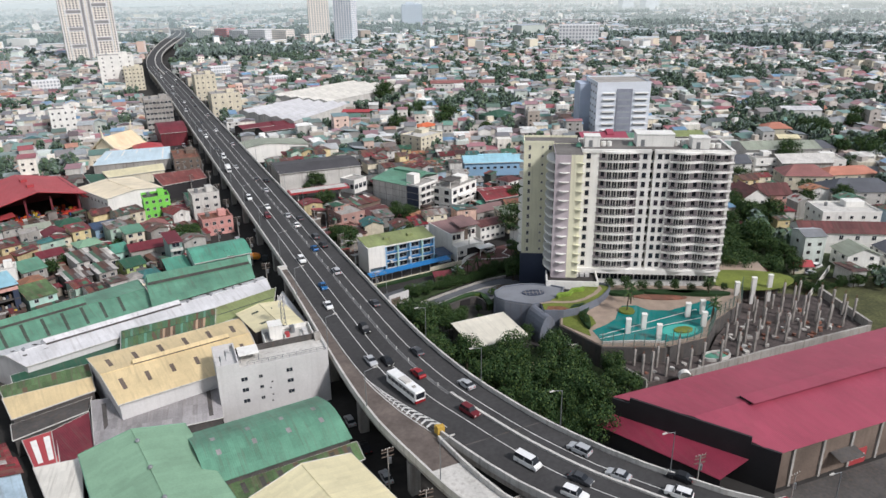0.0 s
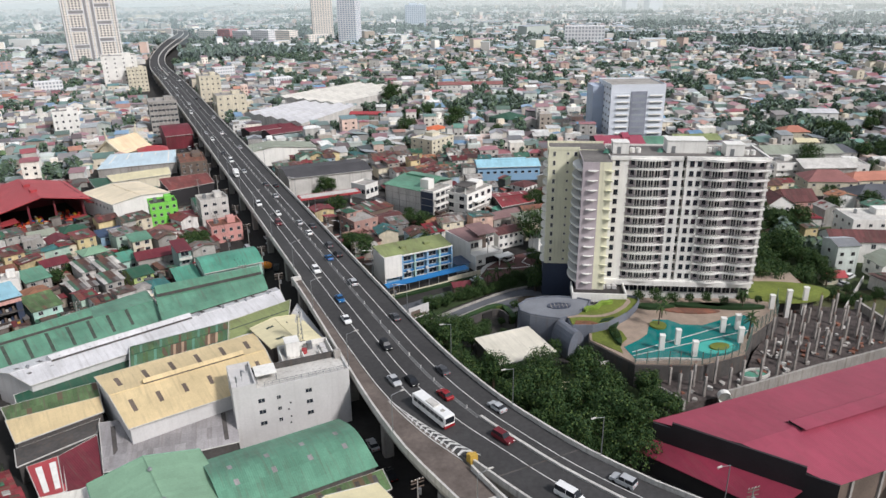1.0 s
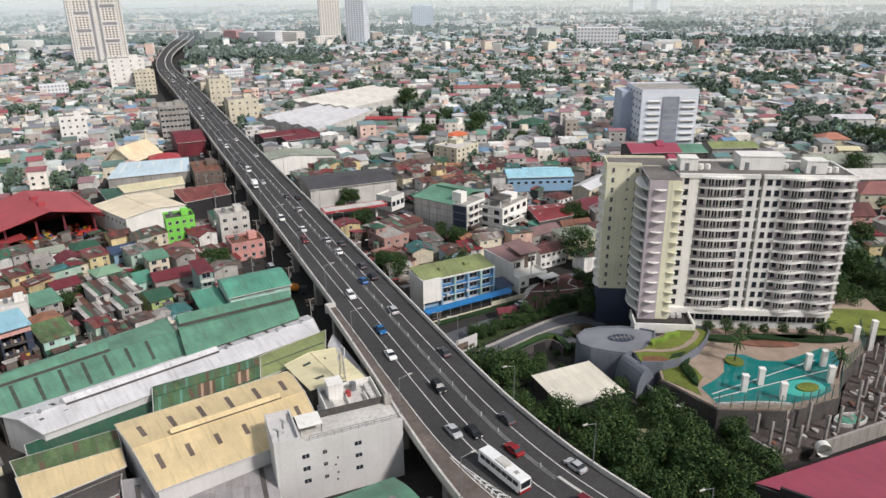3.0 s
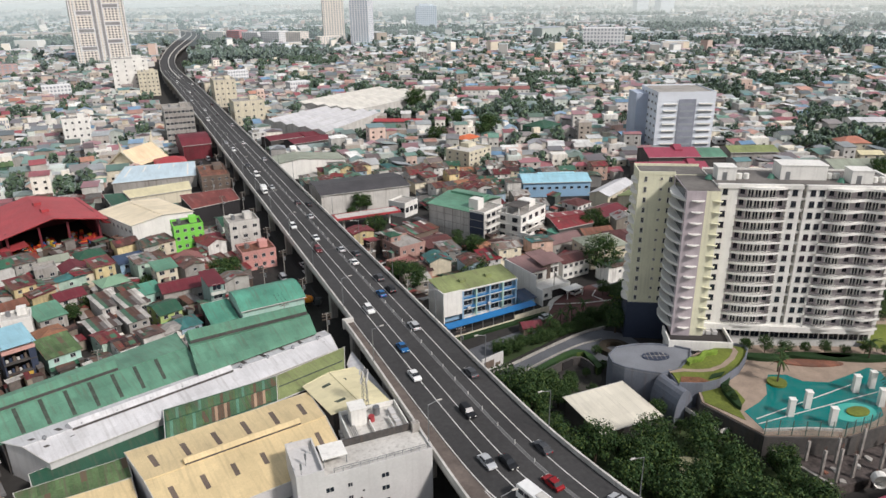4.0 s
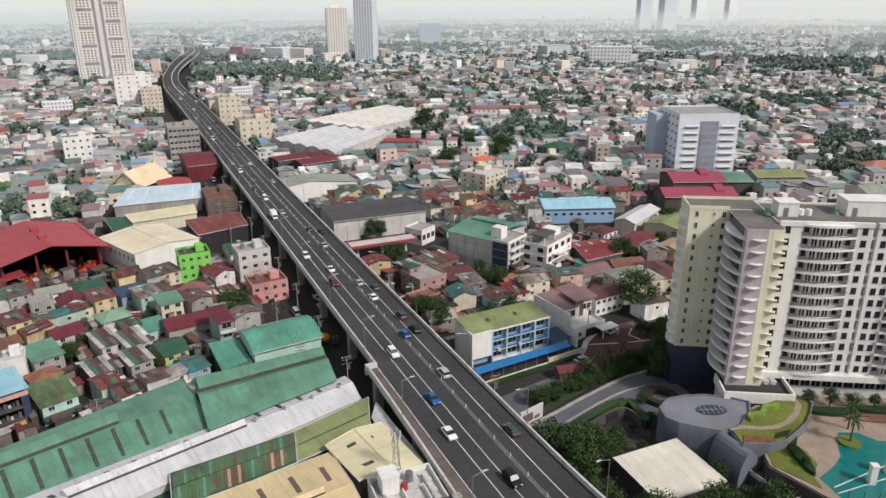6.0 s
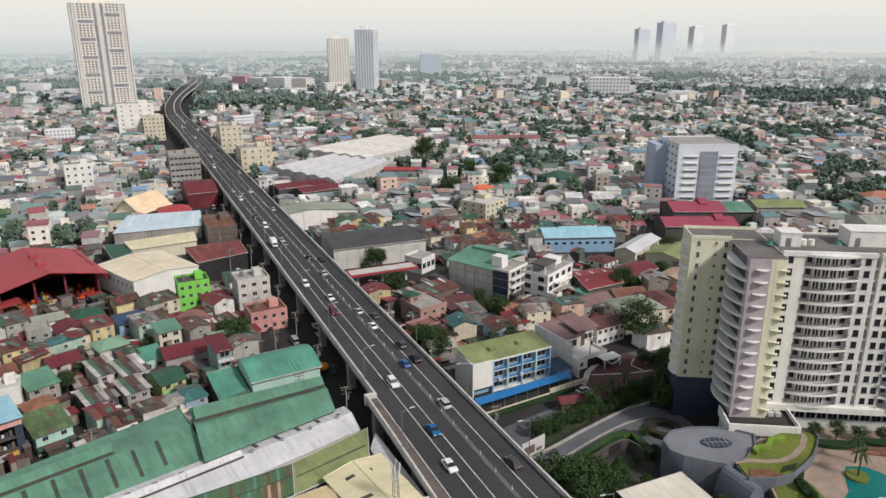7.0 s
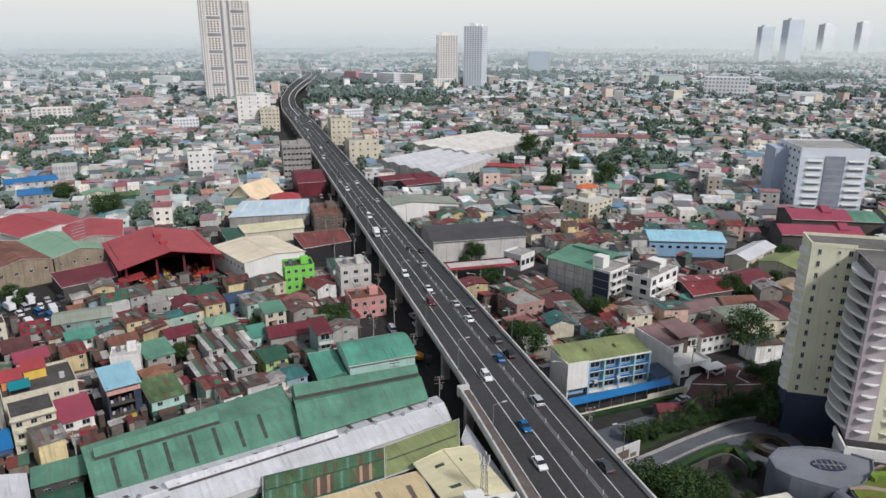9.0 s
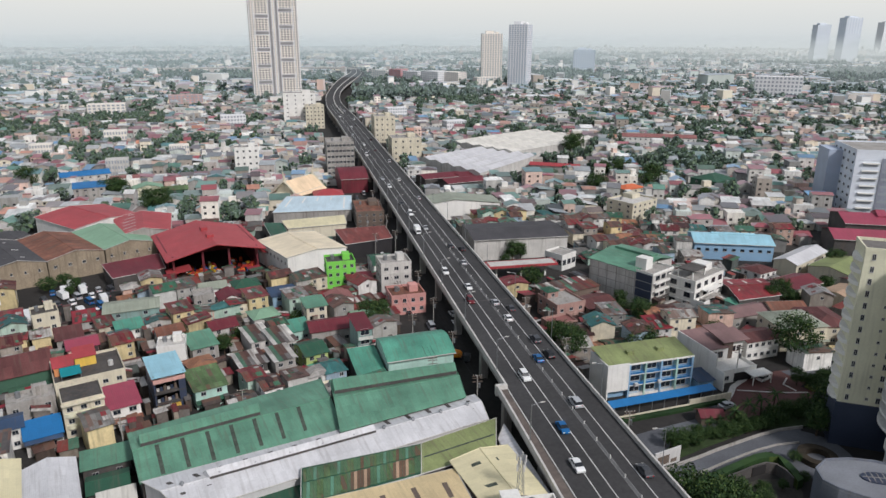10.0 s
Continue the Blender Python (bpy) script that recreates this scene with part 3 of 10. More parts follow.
W_LIME = paint("lime_green_paint", (126, 206, 84), rough=0.7, var=0.12, grain=0.06, streak=0.2, rib_axis="Z")
W_CREAM = paint("cream_render", (208, 200, 178), rough=0.8, var=0.15, grain=0.08, streak=0.3, rib_axis="Z")
W_PALEY = paint("pale_yellow_render", (222, 219, 192), rough=0.75, var=0.1, grain=0.05, streak=0.2, rib_axis="Z")
W_MAUVE = paint("mauve_render", (178, 168, 172), rough=0.75, var=0.12, grain=0.06, streak=0.15, rib_axis="Z")
W_NAVY = paint("navy_panels", (58, 66, 84), rough=0.5, var=0.2, grain=0.08)
W_MINT = paint("mint_render", (172, 204, 192), rough=0.8, var=0.15, grain=0.08, streak=0.2, rib_axis="Z")
W_BLUE = paint("sky_blue_render", (140, 174, 202), rough=0.75, var=0.12, grain=0.05)
W_PEACH = paint("pale_peach_tiles", (226, 200, 166), rough=.7, ribs=.4, rib_axis="X", var=.15, grain=.08)
W_PINKR = paint("rose_render", (204, 158, 148), rough=.8, var=.15, grain=.08, streak=.3, rib_axis="Z")
W_ORANGE = paint("orange_render", (206, 140, 92), rough=.8, var=.15, grain=.08, streak=.3, rib_axis="Z")
W_YELL = paint("yellow_render", (220, 184, 84), rough=.8, var=.12, grain=.06, streak=.2, rib_axis="Z")
W_LEAFY = paint("yellow_green_render", (170, 186, 118), rough=.8, var=.12, grain=.08, streak=.25, rib_axis="Z")
W_TEALG = paint("grey_teal_render", (132, 158, 152), rough=.8, var=.2, grain=.08, streak=.4, rib_axis="Z")
W_DGREEN = paint("dark_green_render", (64, 96, 78), rough=.8, var=.2, grain=.1)
R_TARP = paint("teal_tarpaulin", (22, 132, 140), rough=.5, var=.15, grain=.1)
R_DBLUE = paint("dark_blue_sheet", (56, 76, 104), rough=.5, ribs=.3, rib_axis="X", var=.25, grain=.1, streak=.3)
R_DGREEN = paint("dark_green_sheet", (46, 88, 68), rough=.55, ribs=.3, rib_axis="X", var=.25, grain=.12, streak=.4)
R_BROWN = paint("brown_maroon_sheet", (102, 60, 58), rough=.6, ribs=.35, rib_axis="X", var=.3, grain=.15, streak=.35, sheets=.25)
R_TILE = paint("terracotta_tiles", (182, 122, 102), rough=.7, ribs=.35, rib_axis="Y", var=.2, grain=.12)
R_SLATE = paint("dark_slate_roof", (86, 88, 94), rough=.65, ribs=.35, rib_axis="Y", var=.2, grain=.12)
R_DUSK = paint("dusky_red_tiles", (142, 96, 92), rough=.7, ribs=.35, rib_axis="Y", var=.2, grain=.12)


def roof_profile(kind, w, d, h, rise, over):
    """Cross-section (along local y for ridge along x): list of (y, z) from front to back."""
    a, b = -d / 2 - over, d / 2 + over
    if kind == "gable":
        return [(a, h - rise * over * 2 / d), (0, h + rise), (b, h - rise * over * 2 / d)]
    if kind == "mono":
        return [(a, h), (b, h + rise)]
    if kind == "mono_back":
        return [(a, h + rise), (b, h)]
    if kind == "barrel":
        return [(a + (b - a) * i / 10, h + rise * math.sin(math.pi * i / 10)) for i in range(11)]
    return [(a, h), (b, h)]


def shed(name, label, cx, cy, w, d, h, rise, kind, roof, wall, rot=0, vents=0, skylights=0, windows=0, over=0.5, cat="warehouse", lantern=None, doors=0, z=0.0, sky_mat=None, gutters=True, group=""):
    """An industrial shed; ridge along local x. Parts: walls, roof, ridge vent, skylights, windows, gutters."""
    t = thing(name, pose(cx, cy, z, 0, 0, rot), label, cat, group)
    c, s = abs(math.cos(radians(rot))), abs(math.sin(radians(rot)))
    take(cx - (w * c + d * s) / 2, cy - (w * s + d * c) / 2, cx + (w * c + d * s) / 2, cy + (w * s + d * c) / 2)
    foot(cx, cy, w, d, rot)
    prof = roof_profile(kind, w, d, h, rise, 0.0)
    wl_ = MB()
    n = len(prof)
    for x in (-w / 2, w / 2):
        pts = [(x, -d / 2, 0)] + [(x, y, zz - 0.02) for y, zz in prof] + [(x, d / 2, 0)]
        wl_.poly(pts if x < 0 else pts[::-1])
    for (y, zz), sg in ((prof[0], -1), (prof[-1], 1)):
        pts = [(-w / 2, y, 0), (w / 2, y, 0), (w / 2, y, zz), (-w / 2, y, zz)]
        wl_.poly(pts if sg < 0 else pts[::-1])
    part("wall", wl_, wall, t)
    rp = roof_profile(kind, w, d, h, rise, over)
    rf = MB()
    for (ya, za), (yb, zb) in zip(rp[:-1], rp[1:]):
        x0, x1 = -w / 2 - over, w / 2 + over
        rf.poly([(x0, ya, za + .12), (x1, ya, za + .12), (x1, yb, zb + .12), (x0, yb, zb + .12)])
        rf.poly([(x0, ya, za), (x0, yb, zb), (x1, yb, zb), (x1, ya, za)])
        for x, sg in ((x0, 1), (x1, -1)):
            q = [(x, ya, za), (x, ya, za + .12), (x, yb, zb + .12), (x, yb, zb)]
            rf.poly(q[::sg])
    for (y, zz) in (rp[0], rp[-1]):
        rf.poly([(-w / 2 - over, y, zz), (w / 2 + over, y, zz), (w / 2 + over, y, zz + .12), (-w / 2 - over, y, zz + .12)])
    part("roof", rf, roof, t)

    def zat(y):
        for (ya, za), (yb, zb) in zip(rp[:-1], rp[1:]):
            if ya <= y <= yb:
                return za + (zb - za) * (y - ya) / (yb - ya) + 0.12
        return h
    if gutters:
        for (y, zz), sg in ((rp[0], -1), (rp[-1], 1)):
            part("gutter", MB().box(-w / 2 - over, y + (0 if sg > 0 else -.25), zz - .12, w / 2 + over, y + (.25 if sg > 0 else 0), zz + .06), M_CONC_L, t)
        for x in (-w / 2 - over, w / 2 + over - .25):
            for (ya, za), (yb, zb) in zip(rp[:-1], rp[1:]):
                if kind == "barrel":
                    continue
                part("verge_flashing", MB().poly([(x, ya, za + .17), (x + .25, ya, za + .17), (x + .25, yb, zb + .17), (x, yb, zb + .17)]), roof, t)
    if lantern:
        x0, x1, y0, lw, lh = lantern
        za, zb = zat(y0 - lw / 2), zat(y0 + lw / 2)
        zt = max(zat(y0), za, zb) + lh
        lm = MB()
        lm.poly([(x0, y0 - lw / 2, za + lh * .5), (x1, y0 - lw / 2, za + lh * .5), (x1, y0, zt), (x0, y0, zt)])
        lm.poly([(x0, y0, zt), (x1, y0, zt), (x1, y0 + lw / 2, zb + lh * .5), (x0, y0 + lw / 2, zb + lh * .5)])
        lm.poly([(x0, y0 - lw / 2, za - .3), (x1, y0 - lw / 2, za - .3), (x1, y0 - lw / 2, za + lh * .5), (x0, y0 - lw / 2, za + lh * .5)])
        lm.poly([(x1, y0 + lw / 2, zb - .3), (x0, y0 + lw / 2, zb - .3), (x0, y0 + lw / 2, zb + lh * .5), (x1, y0 + lw / 2, zb + lh * .5)])
        for x, sg in ((x0, 1), (x1, -1)):
            q = [(x, y0 - lw / 2, za - .3), (x, y0 - lw / 2, za + lh * .5), (x, y0, zt), (x, y0 + lw / 2, zb + lh * .5), (x, y0 + lw / 2, zb - .3)]
            lm.poly(q[::sg])
        part("ridge_vent", lm, roof, t)
    for i in range(skylights):
        x = -w / 2 + w * (i + .5) / skylights
        for y in (-d * .25, d * .25) if kind != "mono" else (0,):
            L = d * .16
            part("skylight", MB().poly([(x - .55, y - L / 2, zat(y - L / 2) + .05), (x + .55, y - L / 2, zat(y - L / 2) + .05), (x + .55, y + L / 2, zat(y + L / 2) + .05), (x - .55, y + L / 2, zat(y + L / 2) + .05)]), sky_mat or M_CONC_D, t, "dull translucent roof light")
    for i in range(vents):
        x = -w / 2 + w * (i + .5) / vents
        part("roof_ventilator", MB().cyl(x, 0, zat(0) - .1, zat(0) + .5, .3, .3, 8).cyl(x, 0, zat(0) + .5, zat(0) + .9, .5, .25, 8), M_METAL, t)
    for i in range(windows):
        x = -w / 2 + w * (i + .5) / windows
        wz = h * .6
        part("window", MB().box(x - .8, -d / 2 - .08, wz - .5, x + .8, -d / 2 - .02, wz + .6, 1).box(x - .92, -d / 2 - .12, wz - .65, x + .92, -d / 2 - .01, wz - .52), [M_FRAME, M_GLASS], t)
    for i in range(doors):
        x = -w / 2 + w * (i + .5) / doors
        part("roller_door", MB().box(x - 1.8, -d / 2 - .06, 0, x + 1.8, -d / 2 - .01, 3.6), M_METAL, t)
    return t


WIN_CACHE = {}


def win_mesh(w, h, frame_mat=None):
    """A window: frame, mullion, sill and a recessed dark pane; faces local -y at y = 0."""
    key = (round(w, 2), round(h, 2), frame_mat.name if frame_mat else "")
    if key not in WIN_CACHE:
        b = MB()
        f = .06
        b.box(-w / 2, -.06, 0, -w / 2 + f, .02, h).box(w / 2 - f, -.06, 0, w / 2, .02, h).box(-w / 2 + f, -.06, h - f, w / 2 - f, .02, h)
        b.box(-w / 2 - .08, -.14, -.1, w / 2 + .08, .02, 0).box(-.035, -.05, 0, .035, .02, h - f)
        b.poly([(-w / 2 + f, -.015, 0), (w / 2 - f, -.015, 0), (w / 2 - f, -.015, h - f), (-w / 2 + f, -.015, h - f)], 1)
        WIN_CACHE[key] = b.mesh("window", [frame_mat or M_FRAME, M_GLASS])
    return WIN_CACHE[key]


def face_pose(w, d, side, u, z):
    """Pose of something fixed to a wall of a w by d block, u along that wall seen from outside."""
    return {"front": pose(u, -d / 2, z), "right": pose(w / 2, u, z, 0, 0, 90), "back": pose(-u, d / 2, z, 0, 0, 180), "left": pose(-w / 2, -u, z, 0, 0, -90)}[side]


def block(name, label, cx, cy, w, d, h, wall, rot=0, floors=3, cols=5, scols=3, win=(1.3, 1.3), parapet_h=0.8, roof=None, z=0.0, cat="building", sides=("front", "left"), band_mat=None, rooftop=True, frame_mat=None, group="", ledges=True):
    """A flat-roofed block with floors of windows, floor ledges, a parapet and a roof hut."""
    t = thing(name, pose(cx, cy, z, 0, 0, rot), label, cat, group)
    c, s = abs(math.cos(radians(rot))), abs(math.sin(radians(rot)))
    take(cx - (w * c + d * s) / 2, cy - (w * s + d * c) / 2, cx + (w * c + d * s) / 2, cy + (w * s + d * c) / 2)
    foot(cx, cy, w, d, rot)
    part("wall", MB().box(-w / 2, -d / 2, 0, w / 2, d / 2, h, top=False), wall, t)
    part("roof", MB().poly([(-w / 2, -d / 2, h), (w / 2, -d / 2, h), (w / 2, d / 2, h), (-w / 2, d / 2, h)]), roof or M_CONC, t)
    p, e = parapet_h, .2
    if p > 0:
        part("parapet", MB().box(-w / 2 - .05, -d / 2 - .05, h - .1, w / 2 + .05, -d / 2 + e, h + p).box(-w / 2 - .05, d / 2 - e, h - .1, w / 2 + .05, d / 2 + .05, h + p)
             .box(-w / 2 - .05, -d / 2 + e, h - .1, -w / 2 + e, d / 2 - e, h + p).box(w / 2 - e, -d / 2 + e, h - .1, w / 2 + .05, d / 2 - e, h + p), band_mat or wall, t)
    fh = h / floors
    wm = win_mesh(win[0], win[1], frame_mat)
    for sd in sides:
        L, n = (w, cols) if sd in ("front", "back") else (d, scols)
        for f in range(floors):
            for i in range(n):
                part("window", wm, None, t, at=face_pose(w, d, sd, -L / 2 + L * (i + .5) / n, f * fh + fh * .38))
    if ledges and floors > 1:
        for f in range(1, floors):
            zf = f * fh
            part("floor_ledge", MB().box(-w / 2 - .18, -d / 2 - .18, zf - .12, w / 2 + .18, -d / 2 + .02, zf + .06).box(-w / 2 - .18, -d / 2 + .02, zf - .12, -w / 2 + .02, d / 2, zf + .06), band_mat or wall, t)
    if rooftop:
        part("roof_hut", MB().box(w * .1, -d * .1, h, w * .35, d * .25, h + 2.4), wall, t)
        part("water_tank", MB().cyl(-w * .25, d * .1, h, h + 1.7, .8, .75, 10), M_METAL, t)
    return t


M_GRIME = mat("grimy_roof_light", srgb(74, 82, 72), .7, 0, .35, .3, .5, 2)


def qshed(name, label, A1, A2, B1, B2, eave, rise, roof, wall, kind="gable", over=0.4, cat="warehouse", lantern=None, skylights=0, sky_mat=None, vents=0, windows=0, group="", edge=None, strips=(), cross=()):
    """A shed over a four-cornered plan: gable ends A1-A2 and B1-B2, eaves A1-B1 and A2-B2, ridge half-way."""
    cx, cy = (A1[0] + A2[0] + B1[0] + B2[0]) / 4, (A1[1] + A2[1] + B1[1] + B2[1]) / 4
    ang = math.atan2(B1[1] + B2[1] - A1[1] - A2[1], B1[0] + B2[0] - A1[0] - A2[0])
    c, s = math.cos(-ang), math.sin(-ang)
    a1, a2, b1, b2 = [Vector((c * (p[0] - cx) - s * (p[1] - cy), s * (p[0] - cx) + c * (p[1] - cy))) for p in (A1, A2, B1, B2)]
    xs, ys = [p[0] for p in (A1, A2, B1, B2)], [p[1] for p in (A1, A2, B1, B2)]
    take(min(xs), min(ys), max(xs), max(ys))
    t = thing(name, pose(cx, cy, 0, 0, 0, math.degrees(ang)), label, cat, group)
    n = {"gable": 2, "mono": 1, "barrel": 10}[kind]
    foot(cx, cy, ((b1 - a1).length + (b2 - a2).length) / 2, ((a2 - a1).length + (b2 - b1).length) / 2, math.degrees(ang))

    def zq(k):
        if kind == "gable":
            return eave + rise * (1 - abs(2 * k - 1))
        return eave + rise * k if kind == "mono" else eave + rise * math.sin(math.pi * k)

    def at(i, k, dz=0.0, o=0.0):
        """Point i (0 at end A, 1 at end B) along, k across from the A1-B1 eave."""
        k0, i0 = k, i
        if o:
            i0 = i + (o / (b1 - a1).length) * (1 if i > .5 else -1) * (i in (0, 1))
            k0 = k + (o / (a2 - a1).length) * (1 if k > .5 else -1) * (k in (0, 1))
        p = a1.lerp(b1, i0).lerp(a2.lerp(b2, i0), k0)
        return (p.x, p.y, zq(k) + dz)
    wl_ = MB()
    for i, sg in ((0, 1), (1, -1)):
        pts = [at(i, k / n, -.03) for k in range(n + 1)]
        wl_.poly(([(pts[0][0], pts[0][1], 0)] + pts + [(pts[-1][0], pts[-1][1], 0)])[::sg])
    for k, sg in ((0, 1), (1, -1)):
        p, q2 = at(0, k, -.03), at(1, k, -.03)
        wl_.poly([(p[0], p[1], 0), (q2[0], q2[1], 0), q2, p][::sg])
    part("wall", wl_, wall, t)
    rf = MB()
    for k in range(n):
        rf.poly([at(0, k / n, .1, over), at(1, k / n, .1, over), at(1, (k + 1) / n, .1, over), at(0, (k + 1) / n, .1, over)])
        rf.poly([at(0, k / n, -.02, over), at(0, (k + 1) / n, -.02, over), at(1, (k + 1) / n, -.02, over), at(1, k / n, -.02, over)])
        for i, sg in ((0, 1), (1, -1)):
            rf.poly([at(i, k / n, -.02, over), at(i, k / n, .1, over), at(i, (k + 1) / n, .1, over), at(i, (k + 1) / n, -.02, over)][::sg])
    part("roof", rf, roof, t)
    for k, in ((0,), (1,)):
        p, q2 = Vector(at(0, k, 0, over)), Vector(at(1, k, 0, over))
        g = MB().tube(p, q2, .13, .13, 5)
        part("gutter", g, edge or M_CONC_L, t)
    if kind == "gable":
        part("ridge_cap", MB().tube(at(0, .5, .12, over), at(1, .5, .12, over), .16, .16, 5), roof, t)
    for i in (0, 1):
        if kind != "barrel":
            for k in range(n):
                part("verge_flashing", MB().tube(at(i, k / n, .12, over), at(i, (k + 1) / n, .12, over), .1, .1, 4), edge or M_CONC_L, t)
    if lantern:
        i0, i1, k0, dk, lh = lantern
        L = [[at(i, k0 - dk), at(i, k0), at(i, k0 + dk)] for i in (i0, i1)]
        lm = MB()
        up = lambda p, d: (p[0], p[1], p[2] + d)
        (pa, pm, pb), (qa, qm, qb) = L
        zt = max(pm[2], pa[2], pb[2]) + lh
        pt, qt = (pm[0], pm[1], zt), (qm[0], qm[1], zt)
        lm.poly([up(pa, lh * .5), up(qa, lh * .5), qt, pt]).poly([pt, qt, up(qb, lh * .5), up(pb, lh * .5)])
        lm.poly([up(pa, -.2), up(qa, -.2), up(qa, lh * .5), up(pa, lh * .5)]).poly([up(pb, -.2), up(pb, lh * .5), up(qb, lh * .5), up(qb, -.2)])
        lm.poly([up(pa, -.2), up(pa, lh * .5), pt, up(pb, lh * .5), up(pb, -.2)]).poly([up(qb, -.2), up(qb, lh * .5), qt, up(qa, lh * .5), up(qa, -.2)])
        part("ridge_vent", lm, roof, t)
        # dark strip added to paint shade on the vent's upright side
        out = (Vector(pa) - Vector(pm)).to_2d().normalized() * .05
        sft = lambda p, d: (p[0] + out.x, p[1] + out.y, p[2] + d)
        part("louvre", MB().poly([sft(pa, .12), sft(qa, .12), sft(qa, lh * .5 - .1), sft(pa, lh * .5 - .1)]), M_CONC_D, t, "dark strip painting the shaded side of the ridge vent")
    for j in range(skylights):
        i = (j + .5) / skylights
        di = .45 / (b1 - a1).length
        for k0, k1 in (((.12, .36), (.64, .88)) if kind == "gable" else ((.1, .9),) if kind == "mono" else ((.3, .38), (.56, .64))):
            part("roof_light", MB().poly([at(i - di, k0, .13), at(i + di, k0, .13), at(i + di, k1, .13), at(i - di, k1, .13)]), sky_mat or M_CONC_D, t, "dull roof light strip")
    for k, i0, i1 in strips:
        part("roof_light", MB().poly([at(i0, k - .025, .13), at(i1, k - .025, .13), at(i1, k + .025, .13), at(i0, k + .025, .13)]), M_GRIME, t, "dark rusty roof joint")
    for i in cross:
        di = .4 / (b1 - a1).length
        for k0, k1 in ((.03, .49), (.74, .9)):
            part("roof_light", MB().poly([at(i - di, k0, .13), at(i + di, k0, .13), at(i + di, k1, .13), at(i - di, k1, .13)]), M_GRIME, t, "dark grimy roof light strip")
    for j in range(vents):
        p = at((j + .5) / vents, .5)
        part("roof_ventilator", MB().cyl(p[0], p[1], p[2] - .1, p[2] + .5, .3, .3, 8).cyl(p[0], p[1], p[2] + .5, p[2] + .9, .5, .25, 8), M_METAL, t)
    for j in range(windows):
        k = (j + .5) / windows
        p = at(0, k)
        part("window", win_mesh(1.4, 1.1), None, t, at=pose(p[0], p[1], eave * .62, 0, 0, -90))
    return t


def sheet(mb, p, th=.12):
    """A thick flat roof sheet over a convex outline."""
    n, i = len(p), len(mb.v)
    mb.v += [tuple(q) for q in p] + [(x, y, z - th) for x, y, z in p]
    mb.f += [tuple(range(i, i + n)), tuple(range(i + 2 * n - 1, i + n - 1, -1))]
    mb.f += [(i + k, i + n + k, i + n + (k + 1) % n, i + (k + 1) % n) for k in range(n)]
    mb.mi += [0] * (n + 2)
    return mb


